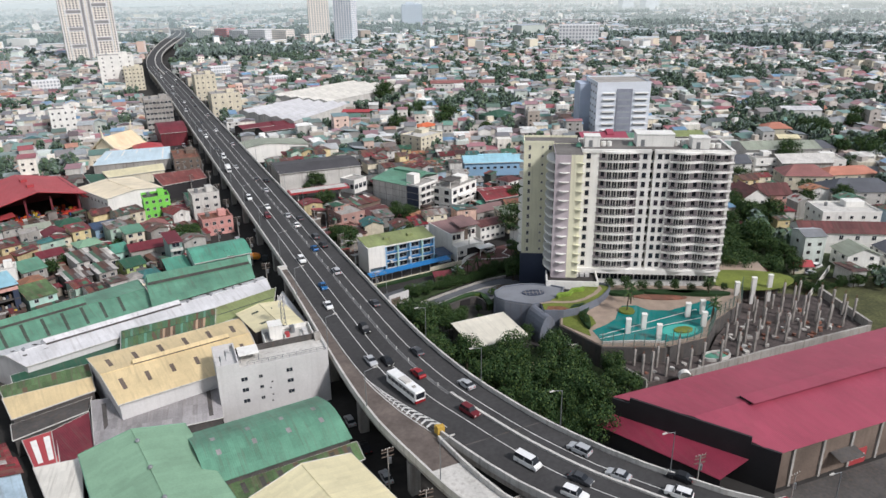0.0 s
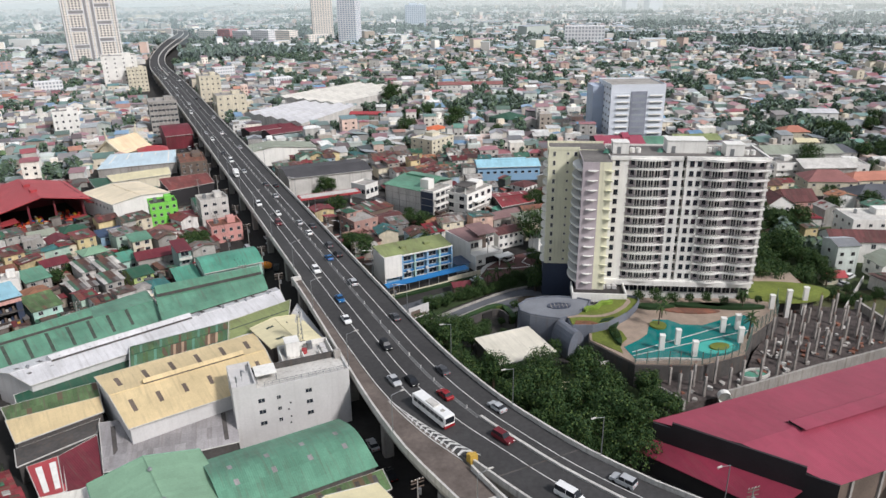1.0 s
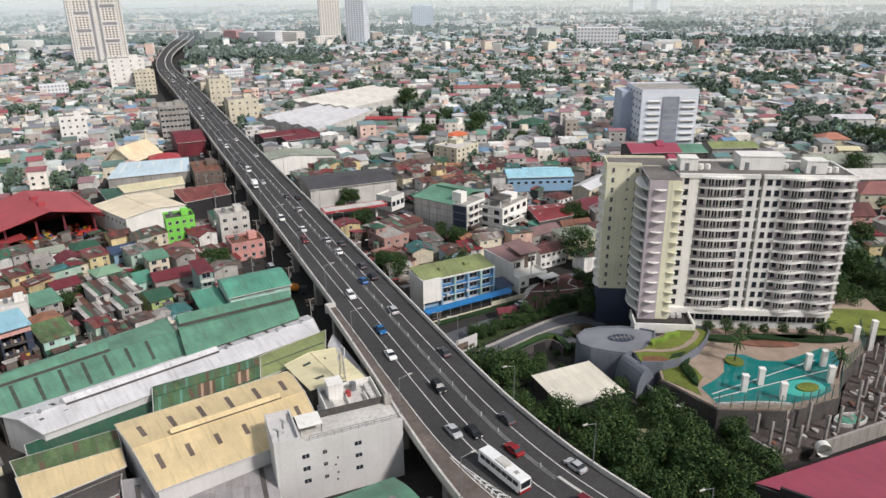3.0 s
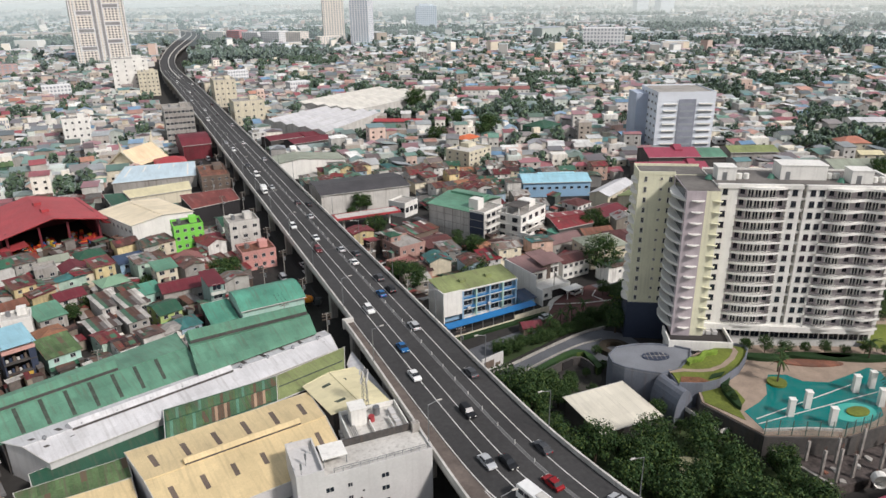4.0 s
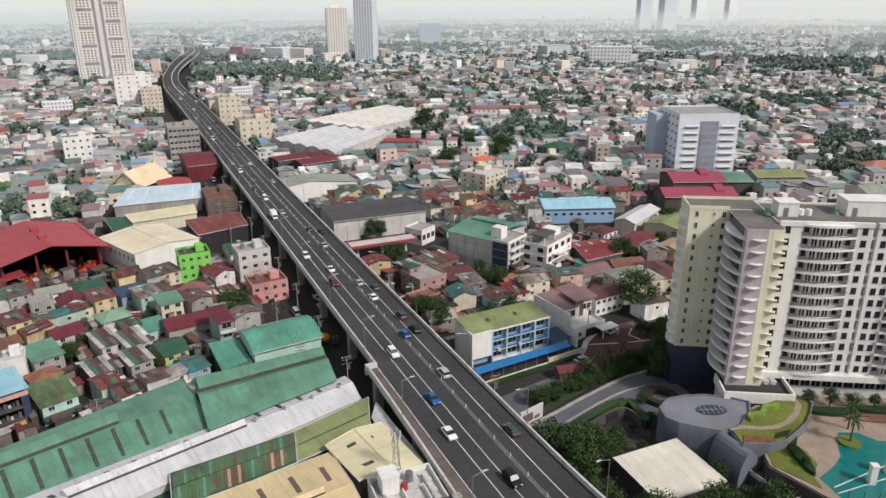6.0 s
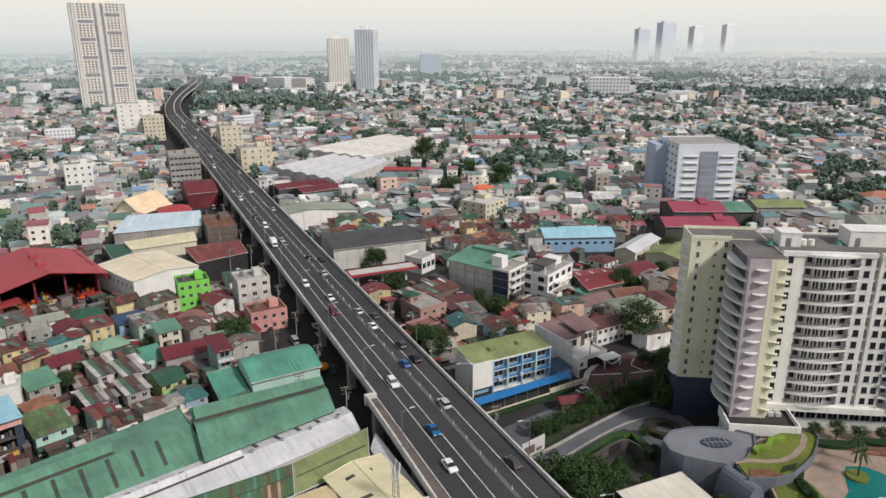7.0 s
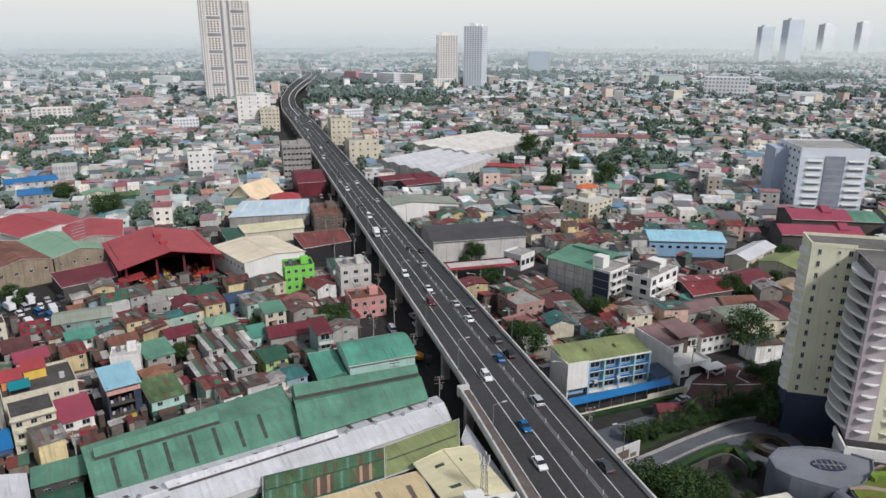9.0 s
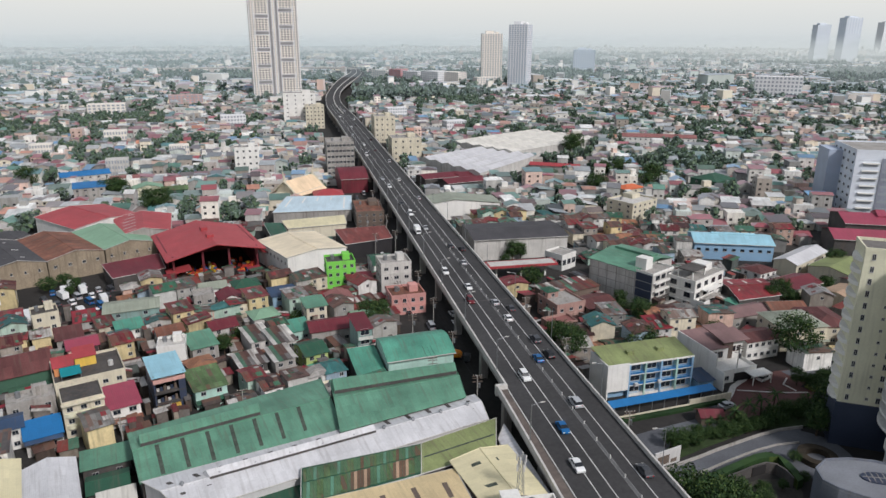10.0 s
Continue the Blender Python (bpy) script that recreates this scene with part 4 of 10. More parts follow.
def home(label, x, y, w, d, h, fl, kind, roof, wall, rot=20, cols=2, scols=2, win=(1.3, 1.1), rise=1.2, awning=None, balcony=False, o=.5, group="", front=None, name="house", cat="house", tank=True):
    """A house with storeys of windows; kinds: gable (ridge across), end (gable to the street), mono, hip, flat."""
    t = thing(name, pose(x, y, 0, 0, 0, rot), label, cat, group)
    c, s = abs(math.cos(radians(rot))), abs(math.sin(radians(rot)))
    k = .92
    take(x - k * (w * c + d * s) / 2, y - k * (w * s + d * c) / 2, x + k * (w * c + d * s) / 2, y + k * (w * s + d * c) / 2)
    foot(x, y, w, d, rot)
    a, b = w / 2, d / 2
    wm = MB().box(-a, -b, 0, a, b, h, top=kind == "hip")
    rf = MB()
    if kind == "gable":
        wm.poly([(-a, b, h), (-a, 0, h + rise), (-a, -b, h)]).poly([(a, -b, h), (a, 0, h + rise), (a, b, h)])
        sheet(rf, [(-a - o, -b - o, h - .1), (a + o, -b - o, h - .1), (a + o, 0, h + rise + .14), (-a - o, 0, h + rise + .14)])
        sheet(rf, [(-a - o, 0, h + rise + .14), (a + o, 0, h + rise + .14), (a + o, b + o, h - .1), (-a - o, b + o, h - .1)])
    elif kind == "end":
        wm.poly([(-a, -b, h), (a, -b, h), (0, -b, h + rise)]).poly([(a, b, h), (-a, b, h), (0, b, h + rise)])
        sheet(rf, [(-a - o, -b - o, h - .1), (0, -b - o, h + rise + .14), (0, b + o, h + rise + .14), (-a - o, b + o, h - .1)])
        sheet(rf, [(0, -b - o, h + rise + .14), (a + o, -b - o, h - .1), (a + o, b + o, h - .1), (0, b + o, h + rise + .14)])
    elif kind == "mono":
        wm.poly([(-a, -b, h), (-a, b, h), (-a, b, h + rise)][::-1]).poly([(a, -b, h), (a, b, h), (a, b, h + rise)]).poly([(a, b, h), (-a, b, h), (-a, b, h + rise), (a, b, h + rise)])
        if roof is M_PATCH:
            k0, n = -a - o, max(4, int(w / 1.0))
            for i in range(n):
                u0, u1, cutp = k0 + (w + 2 * o) * i / n, k0 + (w + 2 * o) * (i + 1.06) / n, RND.uniform(.3, .7)
                for v0, v1 in ((0, cutp + .03), (cutp, 1)):
                    dz = RND.uniform(.0, .1)
                    sheet(rf, [(u, -b - o + (d + 2 * o) * v, h + .05 + (rise + .15) * v + dz) for u, v in ((u0, v0), (u1, v0), (u1, v1), (u0, v1))], .05)
        else:
            sheet(rf, [(-a - o, -b - o, h + .05), (a + o, -b - o, h + .05), (a + o, b + o, h + rise + .2), (-a - o, b + o, h + rise + .2)])
    elif kind == "hip":
        r = min(a, b) * .85
        e = [(-a - o, -b - o, h), (a + o, -b - o, h), (a + o, b + o, h), (-a - o, b + o, h)]
        p, q = ((-a + r, 0, h + rise), (a - r, 0, h + rise)) if a > b else ((0, -b + r, h + rise), (0, b - r, h + rise))
        if a > b:
            for f in ((e[0], e[1], q, p), (e[1], e[2], q), (e[2], e[3], p, q), (e[3], e[0], p)):
                rf.poly(f)
        else:
            for f in ((e[0], e[1], p), (e[1], e[2], q, p), (e[2], e[3], q), (e[3], e[0], p, q)):
                rf.poly(f)
        rf.poly(e[::-1])
    else:
        sheet(rf, [(-a, -b, h), (a, -b, h), (a, b, h), (-a, b, h)], .2)
        part("parapet", MB().box(-a - .06, -b - .06, h - .3, a + .06, -b + .14, h + .7).box(-a - .06, b - .14, h - .3, a + .06, b + .06, h + .7).box(-a - .06, -b + .14, h - .3, -a + .14, b - .14, h + .7).box(a - .14, -b + .14, h - .3, a + .06, b - .14, h + .7), wall, t)
        if tank:
            part("roof_hut", MB().box(a * .1, b * .1, h, a * .75, b * .8, h + 2.2), wall, t)
            part("water_tank", MB().cyl(-a * .5, b * .4, h, h + 1.5, .65, .6, 10), M_METAL, t)
    part("wall", wm, wall, t)
    part("roof", rf, roof, t)
    fh = h / fl
    wn_ = win_mesh(*win)
    for f in range(fl):
        for i in range(cols):
            part("window", wn_, None, t, at=pose(-a + w * (i + .5) / cols, -b, f * fh + fh * .36))
        for sd in ("right",) if x < -12 else ("left",):
            for i in range(scols):
                part("window", wn_, None, t, at=face_pose(w, d, sd, -b + d * (i + .5) / scols, f * fh + fh * .36))
    if fl > 1:
        part("floor_ledge", MB().box(-a - .12, -b - .12, fh - .1, a + .12, -b + .01, fh + .08), front or wall, t)
    if awning:
        sheet_ = MB()
        sheet(sheet_, [(-a - .2, -b - 1.7, fh - .5), (a + .2, -b - 1.7, fh - .5), (a + .2, -b - .02, fh - .05), (-a - .2, -b - .02, fh - .05)], .08)
        part("awning", sheet_, awning, t, "sheet awning over the ground floor")
    if balcony:
        for f in range(1, fl):
            part("balcony", MB().box(-a, -b - 1.2, f * fh - .1, a, -b - .01, f * fh + .05).box(-a, -b - 1.2, f * fh + .05, a, -b - 1.1, f * fh + .95), front or wall, t)
    return t


def lerp2(p, q, k):
    return (p[0] + (q[0] - p[0]) * k, p[1] + (q[1] - p[1]) * k)


# --- factory yard on the near side of the slip road ---
wb = block("office_block", "pale grey rendered office block with few small windows", 23.2, 147.4, 25.2, 7.6, 13.4, W_GREY, rot=-2, floors=5, cols=1, scols=1, sides=(), roof=M_CONC_L, parapet_h=.45, rooftop=False, ledges=False)
for zz in (4.5, 7.4, 10.2):
    for u, big in ((-7.0, 1), (-3.3, 0), (3.3, 1)):
        part("window", win_mesh(1.5, 1.0) if big else win_mesh(.9, .9), None, wb, at=pose(u, -3.8, zz))
for zz, u in ((5.0, -1.0), (6.9, -1.4), (8.4, -.9), (3.4, -1.2)):
    part("vent_opening", MB().box(u - .18, -3.87, zz, u + .18, -3.8, zz + .35), M_DARK, wb)
part("stair_block", MB().box(-12.7, -3.9, 0, -7.7, 6.4, 14.2).box(-12.7, -3.9, 14.2, -12.4, 6.4, 15.2).box(-8.0, -3.9, 14.2, -7.7, 6.4, 15.2).box(-12.4, -3.9, 14.2, -8.0, -3.6, 15.2).box(-12.4, 6.1, 14.2, -8.0, 6.4, 15.2), W_GREY, wb)
part("roof_canopy", MB().box(-7.4, -1.2, 15.2, -2.8, 3.2, 15.4), W_WHITE, wb, "white sheet canopy on the roof")
for px, py in ((-7.2, -1), (-3, -1), (-3, 3), (-7.2, 3)):
    part("canopy_post", MB().box(px - .08, py - .08, 13.4, px + .08, py + .08, 15.2), M_METAL, wb)
part("back_wall", MB().box(-7.7, 3.5, 13.4, 12.6, 3.8, 14.9), M_CONC_D, wb, "dark parapet at the back of the roof")
part("corner_hut", MB().box(11.0, 2.4, 13.4, 12.5, 3.5, 15.4), M_CONC, wb)
for i in range(12):
    part("railing_post", MB().box(-6 + i * 1.6, -3.7, 13.85, -5.92 + i * 1.6, -3.62, 14.9), M_METAL, wb)
part("railing", MB().box(-6, -3.7, 14.85, 11.7, -3.64, 14.92).box(-6, -3.7, 14.4, 11.7, -3.64, 14.45), M_METAL, wb)
for k, px in enumerate((-11.6, -10.2, -8.8)):
    part("antenna", MB().cyl(px, -3.0 + 3 * k, 14.2, 17.4 - .5 * k, .06, .05, 5).box(px - .16, -3.2 + 3 * k, 16.0 - .5 * k, px + .16, -2.9 + 3 * k, 17.2 - .5 * k), M_METAL, wb)
R_YARD = paint("worn_grey_sheet", (156, 152, 152), rough=.6, ribs=.35, rib_axis="X", var=.3, grain=.15, streak=.25, sheets=.22)
qshed("warehouse", "large cream-yellow metal-roofed factory shed with white gable", (-10.2, 147.8), (-16.5, 173), (21.5, 153), (20.6, 178.6), 9.3, 1.5, R_YELLOW, W_GREY, skylights=6, lantern=(.2, .86, .55, .035, 1.1), sky_mat=W_BROWN)
qshed("warehouse", "worn grey metal lean-to roof beside the cream factory shed", (-15.6, 141.9), (-16.2, 158), (9.8, 140.2), (10.8, 152), 4.6, 1.2, R_YARD, M_CONC_D, kind="mono", skylights=6)
qshed("warehouse", "green barrel-roofed shed with worn sheets", (4.2, 115.5), (2.0, 133.3), (32.4, 117.7), (30.3, 135.3), 6.6, 2.3, R_GREEN, M_CONC_D, kind="barrel", skylights=4, edge=R_GREEN, sky_mat=R_YARD)
qshed("lean_to", "low green lean-to roof with framed panels", (5.2, 110.6), (4.4, 115.2), (33.5, 113.0), (33.5, 117.4), 4.2, .9, R_MOSS, M_CONC_D, kind="mono", skylights=8)
qshed("warehouse", "light green gabled shed with ridge ventilators", (-18.0, 134.8), (1.7, 136.5), (-12, 96), (10, 96), 7.4, 2.3, R_LGREEN, M_CONC_D, vents=4, edge=R_GREEN)
qshed("warehouse", "cream gabled metal roof of a low shed", (10.5, 107.7), (30.7, 111.8), (16, 82), (36.5, 84), 6.9, 2.5, R_CREAM, M_CONC_L)
qshed("warehouse", "long white metal roof with a raised ridge vent", (-30.5, 178.5), (-39.2, 189.5), (33.0, 197.7), (32.7, 208.6), 8.0, 1.3, R_WHITE, W_GREY, skylights=14, lantern=(.12, .62, .56, .1, 1.5), vents=10)
qshed("warehouse", "long green metal-roofed factory with a raised ridge", (-39.8, 190.2), (-45.7, 209.1), (0, 200.5), (-3.5, 225.1), 7.6, 1.5, R_GREEN, M_CONC_D, cross=(.1, .22, .34, .46, .58, .7, .82), lantern=(.03, .62, .64, .1, 1.9), edge=R_GREEN)
qshed("warehouse", "green metal-roofed factory end with a high monitor", (.1, 198.2), (-.8, 221.6), (29.9, 206.7), (30.5, 222.1), 9.0, 1.6, R_GREEN, M_CONC_D, lantern=(.0, 1.0, .76, .16, 2.2), edge=R_GREEN)
moss = qshed("warehouse", "weathered green sheet roof with rusty panels", (-9, 175.6), (-8.6, 185.6), (14.4, 180.4), (16, 189), 8.2, .9, R_DGREEN, M_CONC_D, kind="mono")
inv = moss.matrix_basis.inverted()
R_BROWNR = paint("brown_rust_sheet", (112, 90, 72), rough=.8, ribs=.4, rib_axis="X", var=.4, grain=.3, streak=.6)
R_MOSSG = paint("dull_green_sheet", (84, 116, 84), rough=.75, ribs=.4, rib_axis="X", var=.35, grain=.2, streak=.6)
SHEETS = (R_MOSSG, R_MOSS, R_MOSSG, R_GREEN, R_MOSSG, R_MOSS, R_MOSSG)
for r, (v0, v1) in enumerate(((.03, .56), (.6, .97))):
    for k in range(36):
        q = []
        for u, v in ((k, v0), (k + .92, v0), (k + .92, v1), (k, v1)):
            a, b = lerp2((-9, 175.6), (14.4, 180.4), u / 36), lerp2((-8.6, 185.6), (16, 189), u / 36)
            q.append(inv @ Vector((*lerp2(a, b, v), 8.2 + .9 * v + .2 + .05 * (k % 3))))
        rusty = (r == 0 and k in (14, 16, 17, 19, 27, 29, 30)) or (r == 1 and k in (17, 28))
        pale = r == 0 and k in (15, 18, 28, 31)
        part("roof_sheet", sheet(MB(), q, .06), R_BROWNR if rusty else R_TAN if pale else SHEETS[(k * 3 + r) % 7], moss)
qshed("warehouse", "olive green metal roof beside the slip road", (14.8, 180.5), (16.4, 189), (31, 184.8), (34, 195), 8.3, .9, R_OLIVE, M_CONC_D, kind="mono", strips=((.5, .01, .99),))
qshed("rooftop_shed", "pale yellow metal canopy roof with skylight strips", (23.4, 167.4), (35.6, 166.2), (20.8, 180.4), (33.2, 183), 10.0, 1.1, R_CREAM, M_CONC_D, skylights=2, sky_mat=M_GRIME, edge=R_CREAM)
plant = block("plant_building", "white plant building with a cluttered service roof", 30.2, 160.6, 12.2, 10.6, 9.8, W_WHITE, rot=-3, floors=3, cols=4, win=(1.0, .8), sides=("front",), rooftop=False, roof=M_CONC_L, parapet_h=1.1, ledges=False)
part("chiller", MB().box(-4.6, .4, 9.8, -1.4, 3.8, 13.6).box(-4.75, .25, 13.6, -1.25, 3.95, 13.75), W_WHITE, plant, "tall white plant room box")
part("chiller_door", MB().box(-1.38, 1.2, 9.9, -1.33, 2.2, 12.0), M_CONC_D, plant)
part("walled_tray", MB().box(-1.0, -4.6, 9.8, 3.2, -4.4, 10.9).box(-1.0, -4.4, 9.8, -.8, .2, 10.9).box(3.0, -4.4, 9.8, 3.2, .2, 10.9), W_WHITE, plant)
part("red_tank", MB().cyl(-.2, 1.2, 9.8, 11.0, .7, .65, 12), R_REDB, plant, "red water tank")
for k in range(5):
    part("condenser", MB().box(3.8, -4.4 + 1.6 * k, 9.8, 4.9, -3.4 + 1.6 * k, 10.8 + .2 * (k % 2)), W_GREY, plant)
for k in range(4):
    part("pipe", MB().tube((-5.2 + .35 * k, -4.9, 10.2), (-5.2 + .35 * k, 4.8, 10.2), .1, .1, 6), M_METAL, plant)
for k in range(6):
    part("wall_unit", MB().box(-6.75, -4.6 + 1.5 * k, 6.4, -6.12, -3.6 + 1.5 * k, 7.4), W_GREY, plant)
part("tank_row", MB().cyl(1.4, 3.2, 9.8, 11.6, .8, .75, 12), M_METAL, plant)
mast = thing("telecom_mast", (30.4, 166.6, 9.8), "lattice steel telecom mast with antenna panels", "mast")
for x, y in ((-.6, -.6), (.6, -.6), (.6, .6), (-.6, .6)):
    part("leg", MB().tube((x, y, 0), (x * .5, y * .5, 9.6), .06, .045, 5), M_METAL, mast)
for k in range(8):
    s0, s1 = .6 - .3 * k / 8, .6 - .3 * (k + 1) / 8
    z0, z1 = 1.2 * k, 1.2 * (k + 1)
    part("brace", MB().tube((-s0, -s0, z0), (s1, -s1, z1), .04, .04, 4).tube((s0, s0, z0), (-s1, s1, z1), .04, .04, 4).tube((s0, -s0, z0), (s1, s1, z1), .04, .04, 4).tube((-s0, s0, z0), (-s1, -s1, z1), .04, .04, 4), M_METAL, mast)
for k in range(8):
    a, z = k * 1.57 + .3 + (k > 3) * .7, 6.4 if k < 4 else 8.2
    ax, ay = math.cos(a) * .85, math.sin(a) * .85
    part("antenna", MB().box(ax - .12, ay - .12, z, ax + .12, ay + .12, z + 1.4), W_GREY, mast)
    part("antenna_arm", MB().tube((ax * .4, ay * .4, z + .7), (ax, ay, z + .7), .04, .04, 4), M_METAL, mast)
qshed("warehouse", "white metal roof strip beside the slip road", (33.8, 170), (37.2, 168), (33.6, 190), (36.0, 194), 7.4, .5, R_WHITE, M_CONC_L, kind="mono")
qshed("warehouse", "yellow-cream strip of metal roof", (-32.0, 157.7), (-34.3, 166.0), (-15.9, 162.2), (-16.6, 167.5), 6.2, .8, R_YELLOW, M_CONC_D, kind="mono")
qshed("warehouse", "mossy green strip of metal roof behind the yard", (-34.3, 167.3), (-35.9, 172.6), (-16.6, 169.6), (-17.3, 175), 6.1, .7, R_MOSS, M_CONC_D, kind="mono")
qshed("shed", "dark green-walled shed between the long roofs", (-33, 173.4), (-34, 178.5), (-8.6, 177), (-9, 186), 5.6, .6, R_DGREEN, W_BLACK, kind="mono")
qshed("shed", "dark maroon low roof in the yard", (-22.6, 139.4), (-24.1, 151.4), (-16.4, 140.8), (-17.5, 155.3), 3.7, .7, R_MAROON, M_CONC_D, kind="mono")
qshed("shed", "red tiled roof with white patches", (-26.7, 139.7), (-29.5, 150.6), (-23.0, 140.3), (-24.4, 151.6), 3.8, .4, R_REDB, M_CONC_L, kind="mono", skylights=2, sky_mat=W_WHITE)
qshed("shed", "weathered cream flat roof in the yard", (-23.3, 124.9), (-26.4, 138.0), (-18.2, 124), (-18.8, 137.2), 4.6, .3, R_PALE, M_CONC_D, kind="mono")
qshed("yard_wall_block", "weathered concrete block beside the yard", (-31.5, 151.5), (-32.3, 157.2), (-17.5, 156.5), (-17, 161.5), 4.6, .2, M_CONC_D, M_CONC_D, kind="mono")

# --- left of the highway ---
shed("workshop", "teal-green barrel roof over a white front", 23.6, 239.6, 18.5, 15, 7.9, 2.4, "barrel", R_TEAL, W_MINT, rot=6)
shed("workshop", "small dark teal roof beside the workshop", 9.8, 237.5, 7, 14, 5.0, 1.4, "mono", R_TEAL, M_CONC_D, rot=6)
wh = qshed("warehouse", "large white warehouse with a cream metal roof", (-10.6, 323.4), (12.7, 332.4), (-22.4, 349.6), (1.2, 358.8), 9.4, 1.5, paint("pale_cream_sheet", (224, 210, 182), rough=.5, ribs=.4, rib_axis="X", var=.15, grain=.06, streak=.12), W_WHITE, lantern=(.1, .9, .5, .02, .4))
for k in range(8):
    part("window", win_mesh(1.0, 1.2), None, wh, at=wh.matrix_basis.inverted() @ pose(-10.6 - 11.8 * (k + .6) / 8.4 - .05, 323.4 + 26.2 * (k + .6) / 8.4, 6.2, 0, 0, -65.8))
lime = block("house", "bright lime green four-storey house", 8.3, 309.5, 10.5, 9, 12.0, W_LIME, rot=3, floors=4, cols=4, scols=3, win=(1.2, 1.2), cat="house", roof=M_CONC_D)
market = thing("market_hall", pose(-43, 352, 0, 0, 0, 107), "large open-fronted hall with a brick-red metal roof", "market hall")
take(-66, 325, -22, 380)
for y in (-16, -5, 5, 16):
    part("column", MB().box(-17.6, y - .4, 0, -16.8, y + .4, 10.4), R_MAROON, market)
part("wall", MB().box(17, -16.8, 0, 17.4, 16.8, 10.2), R_MAROON, market)
part("wall", MB().box(-10, -17.2, 0, 17.4, -16.8, 10.2), R_MAROON, market)
part("wall", MB().box(-10, 16.8, 0, 17.4, 17.2, 10.2), R_MAROON, market)
rf = MB()
rf.poly([(-21, -19, 9.6), (20, -19, 9.6), (20, 0, 14), (-21, 0, 14)]).poly([(-21, 0, 14), (20, 0, 14), (20, 19, 9.6), (-21, 19, 9.6)])
rf.poly([(-21, -19, 9.3), (-21, 0, 13.7), (20, 0, 13.7), (20, -19, 9.3)]).poly([(-21, 0, 13.7), (-21, 19, 9.3), (20, 19, 9.3), (20, 0, 13.7)])
rf.poly([(-21, -19, 9.3), (-21, -19, 9.6), (-21, 0, 14), (-21, 0, 13.7)]).poly([(-21, 0, 13.7), (-21, 0, 14), (-21, 19, 9.6), (-21, 19, 9.3)])
part("roof", rf, R_REDB, market)
for x in (-8, 4):
    part("roof_ventilator", MB().box(x - 1.6, -1.3, 13.4, x + 1.6, 1.3, 14.9), R_REDB, market)
part("side_canopy", MB().poly([(-19, -17.5, 7.6), (-9, -17.5, 7.6), (-9, -23, 6.4), (-19, -23, 6.4)]).poly([(-19, -23, 6.3), (-9, -23, 6.3), (-9, -17.5, 7.5), (-19, -17.5, 7.5)]), R_REDB, market)
part("side_canopy", MB().poly([(-22, 10, 5.6), (-14, 10, 5.6), (-14, 19, 4.6), (-22, 19, 4.6)]).poly([(-22, 19, 4.5), (-14, 19, 4.5), (-14, 10, 5.5), (-22, 10, 5.5)]), R_REDB, market)
GOODS = [paint("crate_" + n, c) for n, c in (("red", (170, 52, 40)), ("orange", (214, 110, 40)), ("yellow", (206, 170, 60)), ("blue", (50, 84, 140)), ("white", (205, 203, 198)), ("dark", (60, 58, 60)))]
gr = random.Random(21)
for k in range(80):
    gx, gy = -17 + 16 * gr.random() ** 1.6, gr.uniform(-15, 15)
    c, s = math.cos(radians(107)), math.sin(radians(107))
    crate = thing("goods_stack", pose(-43 + c * gx - s * gy, 352 + s * gx + c * gy, 0, 0, 0, gr.uniform(0, 90)), "stack of coloured goods inside the open hall", "goods", "market goods")
    w, d, h = gr.uniform(.8, 2), gr.uniform(.6, 1.6), gr.uniform(.8, 2.6)
    part("crate", MB().box(-w / 2, -d / 2, 0, w / 2, d / 2, h * .6), GOODS[min(5, int(7.5 * gr.random() ** 1.7))], crate)
    part("crate", MB().box(-w * .4, -d * .4, h * .6, w * .35, d * .45, h), GOODS[min(5, int(7.5 * gr.random() ** 1.7))], crate)
qshed("warehouse", "red and white metal-roofed hall", (-101.5, 384.8), (-76.3, 404.6), (-125.3, 411), (-100, 432), 9.2, 2.2, R_REDB, W_WHITE)
qshed("warehouse", "pinkish-red metal hall roof with roof lights", (-80, 366), (-60, 372), (-88, 398), (-64, 402), 10, 2.4, R_REDB, M_CONC, skylights=6, sky_mat=M_CONC_L)
qshed("warehouse", "old factory hall with a green metal roof", (-81.7, 350.9), (-64.1, 359.2), (-101.5, 380.2), (-80.8, 389.0), 9.0, 2.3, R_LGREEN, W_STONE, windows=4)
qshed("warehouse", "old factory hall with an orange-brown rusty roof", (-99.5, 339.4), (-82.0, 350), (-120.2, 372.0), (-101.8, 380), 9.0, 2.3, R_RUST, W_STONE, windows=4)
qshed("warehouse", "old factory hall with a dark patched roof", (-116.8, 331.9), (-99.8, 339), (-136.4, 364.2), (-120.4, 371.6), 9.0, 2.2, R_BLACK, W_STONE, windows=4, skylights=3, sky_mat=W_WHITE)
qshed("shed", "long dark brown shed roof over the yard", (-73.7, 324.9), (-80.6, 340), (-57, 333), (-62, 350), 5.4, .8, R_MAROON, M_CONC_D, kind="mono")
qshed("warehouse", "rust-red shed with dark cladding", (13.6, 344.4), (10.5, 362.5), (33.8, 350.2), (32.6, 364.5), 7.0, 1.6, paint("rust_red_sheet", (128, 66, 60), rough=.6, ribs=.4, rib_axis="X", var=.3, grain=.15, streak=.3, sheets=.25), W_BLACK, kind="mono", skylights=4, sky_mat=R_DUSK)
